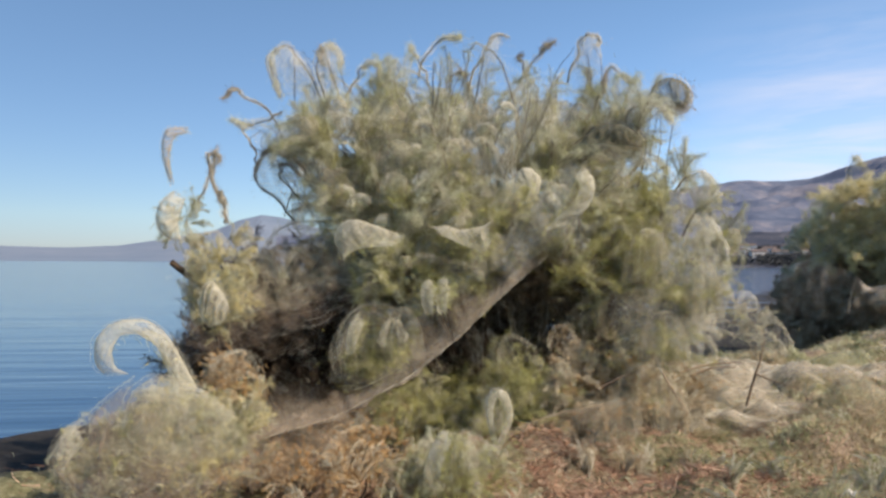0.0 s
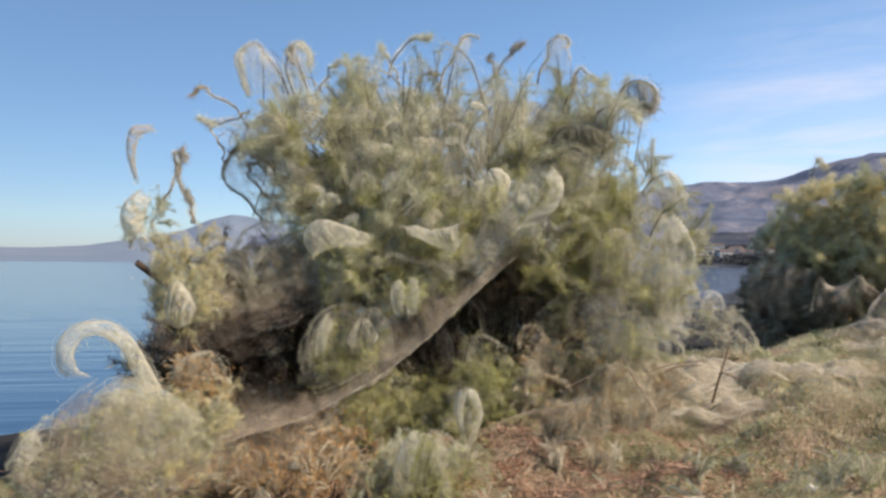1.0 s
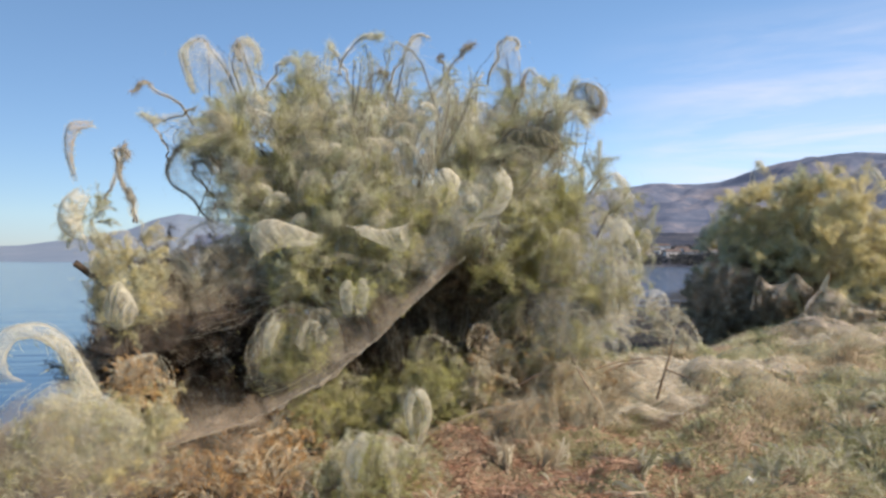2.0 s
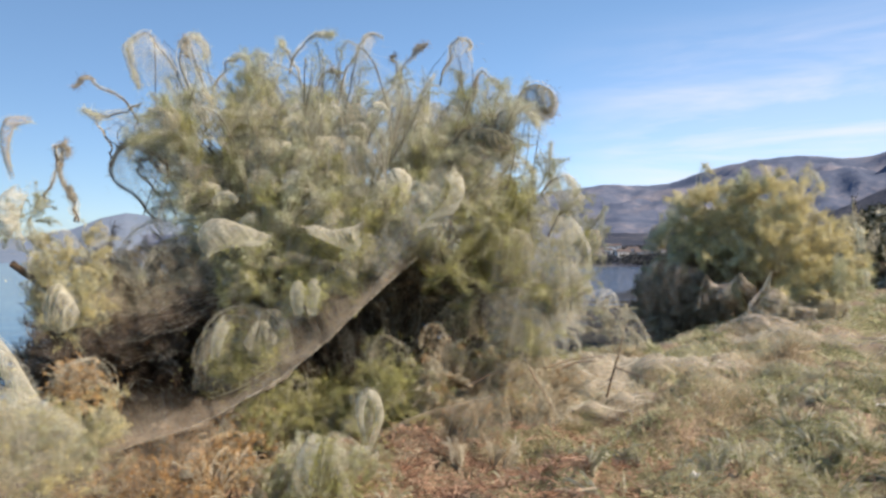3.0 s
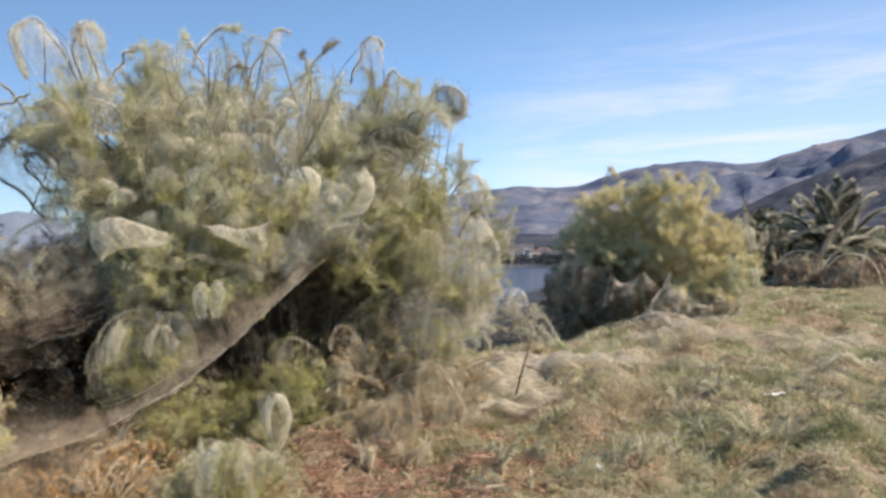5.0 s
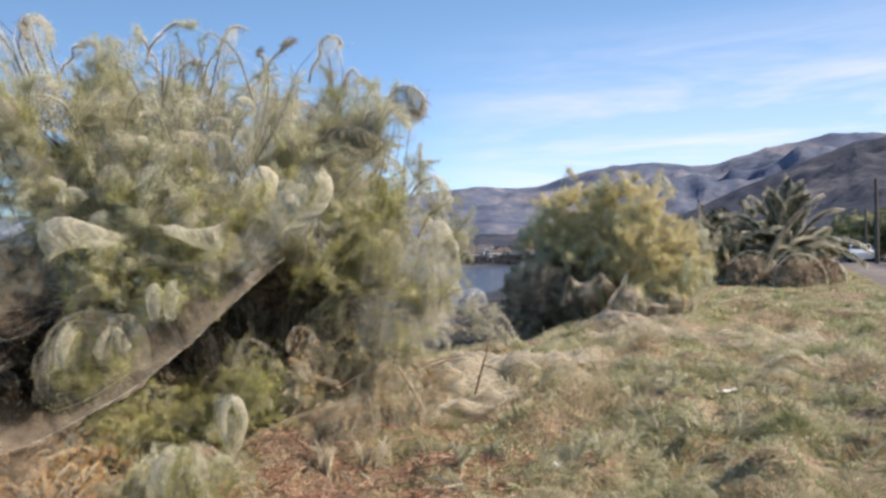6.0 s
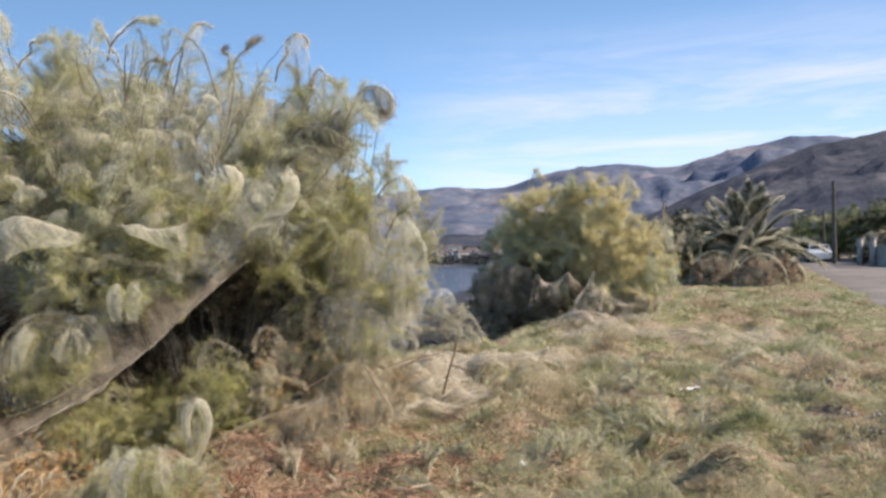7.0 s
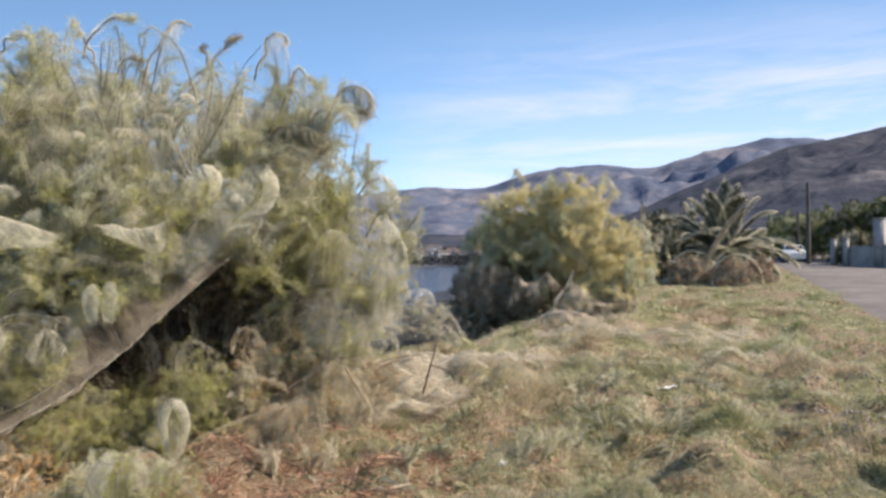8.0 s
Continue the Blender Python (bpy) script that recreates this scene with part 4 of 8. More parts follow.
# thin sails of silk stretched between the tips
for top, foot in [
    ([(-0.86, 6.36, 3.44), (-0.72, 6.38, 3.56), (-0.5, 6.4, 3.44), (-0.32, 6.41, 3.55)], [(-0.8, 6.4, 3.07), (-0.62, 6.42, 3.03), (-0.42, 6.44, 2.98), (-0.24, 6.45, 3.04)]),
    ([(1.92, 6.4, 3.66), (2.07, 6.35, 3.73), (2.24, 6.29, 3.42)], [(1.79, 6.46, 3.14), (2.0, 6.4, 3.07), (2.19, 6.33, 3.06)]),
    ([(2.45, 6.15, 3.16), (2.66, 6.06, 3.24), (2.84, 5.98, 3.07)], [(2.35, 6.17, 2.66), (2.58, 6.08, 2.6), (2.78, 5.99, 2.64)]),
    ([(-0.94, 6.19, 2.5), (-0.82, 6.21, 2.66), (-0.63, 6.25, 2.68)], [(-0.83, 6.23, 2.2), (-0.68, 6.24, 2.08), (-0.51, 6.26, 2.13)]),
    ([(0.99, 6.63, 3.32), (1.1, 6.61, 3.64), (1.22, 6.59, 3.77)], [(0.97, 6.63, 2.83), (1.08, 6.61, 2.83), (1.19, 6.59, 2.85)]),
    ([(1.83, 6.03, 2.48), (1.93, 5.94, 2.69), (2.1, 5.85, 2.76), (2.31, 5.77, 2.66)], [(1.87, 6.02, 2.33), (2.01, 5.97, 2.37), (2.17, 5.91, 2.42), (2.33, 5.85, 2.41)]),
    ([(1.71, 5.49, 2.36), (1.66, 5.5, 2.17), (1.52, 5.49, 1.94), (1.35, 5.49, 1.71)], [(1.78, 5.47, 2.24), (1.77, 5.47, 2.05), (1.63, 5.46, 1.85), (1.48, 5.45, 1.66)]),
    ([(-1.12, 6.25, 2.85), (-0.98, 6.27, 2.77), (-0.79, 6.35, 2.85)], [(-1.03, 6.27, 2.53), (-0.88, 6.29, 2.59), (-0.69, 6.36, 2.65)]),
]:
    web_sheet("silk_sail", tamarisk, rng, top, foot, 0.0, THIN, 24, 12, 26, 0.02, False, False, "torn see-through sail of silk between shoots")
    a, b = spline(top, 12), spline(foot, 12)
    for _ in range(5):
        i, j = rng.integers(0, 12, 2)
        me = Mesh()
        tube(me, spline([b[j] - np.array((0, 0, 0.15)), b[j] * 0.5 + a[i] * 0.5 + rng.normal(0, 0.1, 3), a[i]], 9) + rng.normal(0, 0.006, (9, 3)), np.linspace(0.005, 0.002, 9), 0, 4)
        me.done("bare_twig", [BARK], tamarisk)

# loose fans of thread combed upwards by the wind
for k in range(12):
    x0, z0 = rng.uniform(-0.5, 2.1), rng.uniform(1.7, 2.5)
    y0 = 5.75 + 0.55 * abs(x0 - 0.9) ** 1.5 * 0.5 + 0.5 * (z0 - 1.7) + rng.uniform(-0.05, 0.25)
    foot = np.array((x0, y0, z0))
    lean = np.array((0.35 * (x0 - 0.9) + rng.normal(0, 0.12), rng.uniform(0.05, 0.3), 1.0))
    ln, n = rng.uniform(0.45, 0.85), 42
    s = np.linspace(0, 1, 9)[None, :, None]
    fan = rng.normal(0, 1, (n, 1, 3)) * (0.11, 0.06, 0.05)
    bow = rng.normal(0, 0.05, (n, 1, 3))
    lines = foot + unit(lean) * ln * rng.uniform(0.6, 1.1, (n, 1, 1)) * s + fan * (0.15 + s) + bow * np.sin(s * math.pi)
    me = Mesh()
    threads(me, lines, 0.0016, 0)
    me.done("silk_streamer", [SILK], tamarisk)

# bags of silk on the sunny face
drape(tamarisk, rng, [(0.85, 4.74, 0.29), (0.79, 4.75, 0.5), (0.78, 4.75, 0.63), (0.83, 4.74, 0.73)],
      [(0.87, 4.71, 0.3), (0.84, 4.71, 0.45), (0.83, 4.71, 0.59), (0.86, 4.71, 0.68)], LOBE, 1.2, 0.03, True, GREEN, 30, 0.3)
drape(tamarisk, rng, [(0.85, 4.74, 0.72), (0.93, 4.73, 0.69), (0.97, 4.72, 0.55), (0.93, 4.73, 0.39), (0.87, 4.74, 0.28)],
      [(0.86, 4.71, 0.67), (0.89, 4.7, 0.63), (0.91, 4.7, 0.53), (0.88, 4.7, 0.42), (0.85, 4.71, 0.34)], LOBE, 1.0, 0.03, True, GREEN, 30, 0.3)
drape(tamarisk, rng, [(0.83, 4.79, 0.6), (0.86, 4.79, 0.68), (0.91, 4.78, 0.69), (0.95, 4.77, 0.59)],
      [(0.84, 4.76, 0.33), (0.87, 4.76, 0.29), (0.9, 4.75, 0.31), (0.93, 4.75, 0.37)], LOBE, 0.7, 0.15, False, GREEN, 120, 0.2)
drape(tamarisk, rng, [(0.42, 5.15, 1.86), (0.53, 5.14, 1.84), (0.65, 5.12, 1.82), (0.8, 5.1, 1.86), (0.9, 5.09, 1.91)],
      [(0.46, 5.0, 1.81), (0.58, 4.99, 1.76), (0.69, 4.98, 1.71), (0.82, 4.96, 1.68), (0.86, 4.95, 1.79)], LOBE, 0.9, 0.12, True)
drape(tamarisk, rng, [(1.09, 5.1, 2.2), (1.12, 5.1, 2.27), (1.17, 5.08, 2.29), (1.22, 5.07, 2.21), (1.21, 5.08, 2.07)],
      [(1.02, 4.97, 2.1), (1.08, 4.96, 2.16), (1.12, 4.95, 2.17), (1.14, 4.95, 2.13), (1.1, 4.96, 2.03)], LOBE, 1.3, 0.1, True)
drape(tamarisk, rng, [(1.58, 5.08, 2.35), (1.65, 5.06, 2.22), (1.62, 5.07, 2.09), (1.51, 5.1, 1.95), (1.34, 5.15, 1.79)],
      [(1.49, 4.96, 2.25), (1.52, 4.95, 2.15), (1.47, 4.96, 2.04), (1.36, 5.0, 1.93), (1.25, 5.02, 1.81)], LOBE, 1.1, 0.12, True)
drape(tamarisk, rng, [(0.07, 5.56, 2.19), (0.1, 5.56, 2.28), (0.18, 5.56, 2.31), (0.25, 5.56, 2.25), (0.25, 5.56, 2.13)],
      [(0.1, 5.42, 2.11), (0.13, 5.42, 2.11), (0.16, 5.42, 2.09), (0.2, 5.42, 2.07), (0.23, 5.42, 2.08)], VEIL, 0.9)
drape(tamarisk, rng, [(0.5, 5.69, 2.35), (0.56, 5.69, 2.55), (0.67, 5.68, 2.62), (0.79, 5.66, 2.56), (0.83, 5.65, 2.41)],
      [(0.53, 5.55, 2.25), (0.59, 5.54, 2.24), (0.66, 5.54, 2.23), (0.72, 5.53, 2.24), (0.79, 5.52, 2.26)], VEIL, 0.7)
drape(tamarisk, rng, [(-0.27, 5.41, 0.84), (-0.24, 5.41, 1.1), (-0.11, 5.41, 1.24), (0.06, 5.41, 1.27), (0.23, 5.41, 1.21), (0.32, 5.4, 1.11)],
      [(-0.23, 5.27, 0.65), (-0.18, 5.27, 0.62), (-0.1, 5.27, 0.64), (0.01, 5.27, 0.68), (0.13, 5.27, 0.75), (0.25, 5.27, 0.83)], THIN, 0.6, 0.3, True)
drape(tamarisk, rng, [(0.09, 5.31, 0.94), (0.13, 5.31, 1.1), (0.16, 5.31, 1.17), (0.21, 5.31, 1.1), (0.25, 5.31, 0.99)],
      [(0.08, 5.17, 0.87), (0.12, 5.17, 0.85), (0.16, 5.17, 0.86), (0.21, 5.17, 0.89), (0.24, 5.17, 0.93)], FILM, 0.8, 0.3)
drape(tamarisk, rng, [(-0.19, 5.36, 0.88), (-0.16, 5.36, 1.04), (-0.13, 5.36, 1.14), (-0.1, 5.36, 1.21)],
      [(-0.14, 5.22, 0.9), (-0.11, 5.22, 1.01), (-0.08, 5.22, 1.09), (-0.05, 5.22, 1.15)], LOBE, 1.1, 0.03, True)
drape(tamarisk, rng, [(0.4, 5.25, 1.2), (0.4, 5.25, 1.35), (0.41, 5.25, 1.44), (0.45, 5.24, 1.45)],
      [(0.44, 5.11, 1.2), (0.45, 5.1, 1.29), (0.46, 5.1, 1.37), (0.48, 5.1, 1.41)], LOBE, 1.2, 0.03, True)
drape(tamarisk, rng, [(0.5, 5.24, 1.2), (0.51, 5.24, 1.35), (0.53, 5.24, 1.46), (0.57, 5.23, 1.45)],
      [(0.54, 5.1, 1.21), (0.55, 5.09, 1.29), (0.57, 5.09, 1.37), (0.58, 5.09, 1.41)], LOBE, 1.2, 0.03, True)
drape(tamarisk, rng, [(-0.27, 5.11, 1.76), (-0.24, 5.11, 1.86), (-0.16, 5.11, 1.9), (-0.03, 5.11, 1.87), (0.11, 5.11, 1.82), (0.23, 5.11, 1.78)],
      [(-0.21, 4.97, 1.61), (-0.18, 4.97, 1.65), (-0.1, 4.97, 1.69), (-0.01, 4.97, 1.71), (0.11, 4.97, 1.71), (0.21, 4.97, 1.75)], LOBE, 1.0, 0.06, True)
drape(tamarisk, rng, [(0.21, 4.46, 0.16), (0.3, 4.45, 0.31), (0.38, 4.45, 0.45), (0.45, 4.44, 0.51), (0.51, 4.44, 0.48), (0.59, 4.43, 0.52), (0.67, 4.42, 0.43)],
      [(0.23, 4.34, 0.08), (0.31, 4.33, 0.09), (0.39, 4.33, 0.1), (0.46, 4.32, 0.11), (0.53, 4.31, 0.12), (0.59, 4.3, 0.15), (0.66, 4.29, 0.19)], VEIL, 0.75, 0.6, False, GREEN, 380, 0.3)
drape(tamarisk, rng, [(0.6, 4.63, 0.35), (0.69, 4.61, 0.44), (0.77, 4.6, 0.38), (0.84, 4.59, 0.34), (0.9, 4.58, 0.25)],
      [(0.6, 4.5, 0.09), (0.68, 4.49, 0.11), (0.75, 4.48, 0.12), (0.82, 4.47, 0.15), (0.89, 4.46, 0.2)], VEIL, 0.9, 0.5, False, GREEN, 240, 0.3)
drape(tamarisk, rng, [(0.36, 4.35, 0.27), (0.38, 4.35, 0.4), (0.43, 4.34, 0.5), (0.46, 4.34, 0.53)],
      [(0.4, 4.21, 0.27), (0.42, 4.2, 0.37), (0.46, 4.2, 0.47), (0.48, 4.2, 0.52)], LOBE, 1.2, 0.03, True)
drape(tamarisk, rng, [(1.02, 5.47, 0.81), (1.04, 5.47, 0.96), (1.12, 5.45, 1.02), (1.23, 5.43, 0.97), (1.33, 5.41, 0.9)],
      [(1.03, 5.33, 0.61), (1.1, 5.31, 0.65), (1.16, 5.3, 0.69), (1.22, 5.29, 0.7), (1.31, 5.27, 0.74)], THIN, 0.9, 0.4, False, GREEN, 320)
drape(tamarisk, rng, [(1.42, 5.43, 0.91), (1.45, 5.43, 1.05), (1.52, 5.41, 1.1), (1.59, 5.39, 1.06), (1.62, 5.38, 0.93)],
      [(1.42, 5.29, 0.87), (1.46, 5.28, 0.88), (1.49, 5.27, 0.87), (1.54, 5.26, 0.88), (1.57, 5.25, 0.9)], TANSILK, 0.6, 0.4, False, STRAW, 160)
drape(tamarisk, rng, [(0.24, 5.31, 1.58), (0.36, 5.3, 1.65), (0.53, 5.29, 1.61), (0.74, 5.26, 1.58), (0.86, 5.25, 1.49)],
      [(0.2, 5.17, 1.42), (0.36, 5.16, 1.5), (0.52, 5.15, 1.48), (0.72, 5.13, 1.43), (0.84, 5.11, 1.39)], THIN, 0.6, 0.25)
drape(tamarisk, rng, [(2.28, 5.41, 1.58), (2.37, 5.37, 1.86), (2.5, 5.32, 2.01), (2.6, 5.26, 1.96), (2.64, 5.24, 1.77)],
      [(2.27, 5.26, 1.48), (2.35, 5.23, 1.53), (2.44, 5.19, 1.58), (2.5, 5.16, 1.58), (2.56, 5.13, 1.58)], VEIL, 0.6, 0.25)
drape(tamarisk, rng, [(0.77, 5.51, 2.07), (0.86, 5.5, 2.25), (0.97, 5.48, 2.3), (1.08, 5.46, 2.23), (1.12, 5.45, 2.12)],
      [(0.79, 5.37, 1.95), (0.88, 5.35, 1.97), (0.94, 5.34, 1.98), (1.01, 5.33, 1.97), (1.07, 5.32, 1.98)], THIN, 0.6, 0.25)
drape(tamarisk, rng, [(-0.63, 5.93, 1.89), (-0.56, 5.94, 2.11), (-0.41, 5.95, 2.21), (-0.26, 5.96, 2.15), (-0.2, 5.96, 1.99)],
      [(-0.58, 5.79, 1.8), (-0.48, 5.8, 1.84), (-0.38, 5.81, 1.86), (-0.3, 5.81, 1.85), (-0.21, 5.82, 1.85)], THIN, 0.6, 0.25)
drape(tamarisk, rng, [(1.24, 6.04, 2.73), (1.36, 6.02, 2.94), (1.53, 5.97, 2.99), (1.68, 5.94, 2.89), (1.73, 5.92, 2.74)],
      [(1.28, 5.89, 2.51), (1.4, 5.86, 2.56), (1.5, 5.84, 2.57), (1.59, 5.81, 2.55), (1.66, 5.79, 2.54)], THIN, 0.6, 0.25)
drape(tamarisk, rng, [(0.09, 6.16, 2.69), (0.2, 6.16, 2.91), (0.34, 6.15, 2.97), (0.46, 6.15, 2.9), (0.51, 6.14, 2.73)],
      [(0.13, 6.02, 2.47), (0.22, 6.02, 2.53), (0.34, 6.01, 2.54), (0.41, 6.01, 2.52), (0.48, 6.01, 2.51)], THIN, 0.6, 0.25)
drape(tamarisk, rng, [(2.05, 5.5, 2.25), (2.14, 5.46, 2.39), (2.28, 5.41, 2.44), (2.39, 5.36, 2.37), (2.43, 5.34, 2.25)],
      [(2.05, 5.35, 2.09), (2.14, 5.32, 2.13), (2.22, 5.28, 2.14), (2.29, 5.25, 2.13), (2.35, 5.23, 2.11)], THIN, 0.6, 0.25)

drape(tamarisk, rng, [(2.48, 5.76, 1.42), (2.69, 5.67, 1.68), (2.89, 5.57, 1.73), (2.99, 5.52, 1.52)],
      [(2.45, 5.64, 0.9), (2.63, 5.56, 0.92), (2.81, 5.47, 0.94), (2.92, 5.42, 1.01)], SHEER, 1.3, 0.3, False, OLIVE, 60, 0.2)
drape(tamarisk, rng, [(2.3, 5.73, 1.12), (2.44, 5.67, 1.32), (2.62, 5.59, 1.38), (2.78, 5.51, 1.28)],
      [(2.25, 5.62, 0.74), (2.44, 5.54, 0.78), (2.59, 5.47, 0.8), (2.74, 5.4, 0.87)], SHEER, 1.1, 0.3, False, OLIVE, 60, 0.2)
drape(tamarisk, rng, [(2.07, 5.76, 0.73), (2.14, 5.73, 0.82), (2.23, 5.7, 0.87), (2.37, 5.64, 0.82), (2.44, 5.61, 0.68)],
      [(2.08, 5.63, 0.45), (2.17, 5.6, 0.5), (2.24, 5.57, 0.5), (2.33, 5.53, 0.48), (2.37, 5.51, 0.43)], VEIL, 0.8, 0.3)
drape(tamarisk, rng, [(1.94, 5.38, 0.55), (2.02, 5.35, 0.71), (2.14, 5.3, 0.79), (2.3, 5.24, 0.74), (2.41, 5.19, 0.56), (2.5, 5.15, 0.35)],
      [(1.92, 5.26, 0.23), (2.05, 5.21, 0.22), (2.15, 5.17, 0.21), (2.28, 5.12, 0.23), (2.38, 5.07, 0.24), (2.46, 5.03, 0.28)], TANSILK, 0.45, 0.4, False, STRAW, 220, 0.15)
drape(tamarisk, rng, [(0.91, 5.24, 0.16), (1.08, 5.21, 0.31), (1.33, 5.15, 0.43), (1.62, 5.07, 0.52), (1.86, 4.98, 0.58)],
      [(0.91, 5.12, 0.15), (1.08, 5.08, 0.26), (1.29, 5.04, 0.3), (1.54, 4.96, 0.3), (1.84, 4.86, 0.32)], TANSILK, 0.8, 0.3, False, LITTER, 60, 0.15)
lee_shrub = thing("webbed_shrub", (4.24, 7.46, 0.68), "low grey-green shrub hung with sheer silk at the bank edge", "shrub", "webbed shrubs at the bank edge")
fill_dome(lee_shrub, rng, TWIGGY, (4.21, 7.47, 0.88), (0.3, 0.3, 0.3), 5, (0.3, 0.45), -0.4, 0.1, 0.3)
drape(lee_shrub, rng, [(3.94, 7.5, 1.12), (4.02, 7.46, 1.25), (4.18, 7.37, 1.29), (4.29, 7.31, 1.23), (4.31, 7.3, 1.04)],
      [(3.87, 7.41, 0.75), (3.97, 7.35, 0.74), (4.1, 7.28, 0.75), (4.18, 7.23, 0.78), (4.25, 7.19, 0.84)], SHEER, 1.0, 0.3, False, OLIVE, 160)
drape(lee_shrub, rng, [(4.29, 7.42, 0.88), (4.4, 7.36, 1.05), (4.52, 7.29, 1.0), (4.61, 7.23, 0.82), (4.67, 7.2, 0.65)],
      [(4.23, 7.32, 0.61), (4.34, 7.26, 0.61), (4.45, 7.19, 0.61), (4.54, 7.14, 0.63), (4.6, 7.09, 0.64)], VEIL, 0.9, 0.3, False, OLIVE, 60)
drape(lee_shrub, rng, [(3.5, 7.49, 0.62), (3.56, 7.47, 0.76), (3.62, 7.44, 0.78), (3.67, 7.41, 0.62)],
      [(3.45, 7.39, 0.51), (3.51, 7.36, 0.51), (3.57, 7.33, 0.51), (3.62, 7.31, 0.52)], SHEER, 1.0, 0.3, False, STRAW, 40)
drape(lee_shrub, rng, [(3.69, 7.4, 0.62), (3.73, 7.38, 0.75), (3.78, 7.36, 0.77), (3.81, 7.34, 0.6)],
      [(3.64, 7.3, 0.53), (3.68, 7.28, 0.53), (3.72, 7.25, 0.53), (3.77, 7.23, 0.53)], SHEER, 1.0, 0.3, False, STRAW, 40)

# two hoods whose shaded undersides are painted as darker silk
drape(tamarisk, rng, [(1.72, 5.77, 2.52), (1.82, 5.74, 2.68), (1.99, 5.68, 2.77), (2.17, 5.62, 2.73), (2.27, 5.58, 2.63)],
      [(1.74, 5.64, 2.42), (1.86, 5.6, 2.51), (1.98, 5.56, 2.56), (2.11, 5.51, 2.57), (2.22, 5.47, 2.54)], SHADEHOOD, 1.3, 0.15, True, TWIGS, 200, 0.4)
drape(tamarisk, rng, [(2.46, 5.88, 3.08), (2.5, 5.86, 3.19), (2.61, 5.81, 3.23), (2.72, 5.76, 3.17), (2.76, 5.74, 3.04)],
      [(2.44, 5.75, 2.97), (2.5, 5.73, 2.97), (2.57, 5.7, 2.95), (2.64, 5.67, 2.94), (2.68, 5.65, 2.93)], SHADEHOOD, 1.3, 0.15, True, TWIGS, 160, 0.4)
drape(tamarisk, rng, [(2.16, 5.78, 2.81), (2.25, 5.74, 2.94), (2.37, 5.7, 2.98), (2.49, 5.65, 2.91), (2.57, 5.61, 2.77)],
      [(2.15, 5.65, 2.67), (2.25, 5.62, 2.72), (2.33, 5.58, 2.72), (2.42, 5.55, 2.7), (2.49, 5.51, 2.67)], SHEER, 1.2, 0.3, False, OLIVE, 120)
drape(tamarisk, rng, [(2.56, 5.67, 2.18), (2.68, 5.62, 2.34), (2.78, 5.57, 2.39), (2.86, 5.53, 2.3), (2.89, 5.51, 2.13)],
      [(2.55, 5.54, 1.92), (2.64, 5.5, 1.96), (2.7, 5.47, 1.98), (2.77, 5.44, 1.97), (2.84, 5.4, 1.94)], SHEER, 1.2, 0.3, False, OLIVE, 120)
drape(tamarisk, rng, [(2.61, 5.59, 1.7), (2.73, 5.53, 2.03), (2.86, 5.47, 1.91), (2.94, 5.43, 1.69)],
      [(2.59, 5.47, 1.4), (2.68, 5.43, 1.44), (2.79, 5.37, 1.45), (2.88, 5.33, 1.45)], SHEER, 1.2, 0.3, False, OLIVE, 120)
drape(tamarisk, rng, [(-0.89, 6.2, 3.44), (-0.82, 6.21, 3.51), (-0.71, 6.22, 3.49), (-0.59, 6.23, 3.38), (-0.51, 6.24, 3.25)],
      [(-0.83, 6.09, 3.21), (-0.78, 6.09, 3.16), (-0.71, 6.1, 3.14), (-0.62, 6.11, 3.12), (-0.53, 6.12, 3.11)], CROOK, 0.9, 0.3, False, OLIVE, 60, 0.15)
drape(tamarisk, rng, [(-0.49, 6.24, 3.44), (-0.42, 6.25, 3.55), (-0.31, 6.25, 3.48), (-0.27, 6.26, 3.36)],
      [(-0.46, 6.12, 3.22), (-0.4, 6.13, 3.2), (-0.33, 6.13, 3.2), (-0.27, 6.14, 3.2)], CROOK, 0.9, 0.3, False, OLIVE, 60, 0.15)
drape(tamarisk, rng, [(-1.0, 6.18, 2.42), (-0.94, 6.19, 2.53), (-0.82, 6.21, 2.59), (-0.69, 6.22, 2.5), (-0.6, 6.23, 2.38)],
      [(-0.96, 6.07, 2.24), (-0.86, 6.08, 2.18), (-0.76, 6.09, 2.15), (-0.66, 6.11, 2.12), (-0.55, 6.12, 2.13)], CROOK, 0.8, 0.3, False, TWIGS, 60, 0.1)
drape(tamarisk, rng, [(1.87, 6.19, 3.51), (1.92, 6.18, 3.66), (2.0, 6.15, 3.71), (2.06, 6.13, 3.65), (2.09, 6.12, 3.49)],
      [(1.82, 6.08, 3.28), (1.88, 6.06, 3.29), (1.95, 6.04, 3.29), (2.01, 6.02, 3.3), (2.05, 6.01, 3.32)], CROOK, 1.2, 0.2, False, SILK, 20, 0.15)
drape(tamarisk, rng, [(1.02, 6.43, 3.48), (1.08, 6.43, 3.66), (1.15, 6.41, 3.73), (1.21, 6.4, 3.72)],
      [(0.98, 6.32, 3.29), (1.04, 6.31, 3.3), (1.09, 6.3, 3.33), (1.13, 6.3, 3.4)], CROOK, 1.2, 0.2, False, SILK, 10, 0.15)

drape(tamarisk, rng, [(1.65, 5.74, 1.14), (1.88, 5.66, 1.34), (2.18, 5.56, 1.41), (2.43, 5.46, 1.31)],
      [(1.64, 5.61, 0.8), (1.89, 5.54, 0.82), (2.14, 5.45, 0.81), (2.38, 5.35, 0.81)], THIN, 1.2, 0.3, False, GREEN, 420, 0.25)

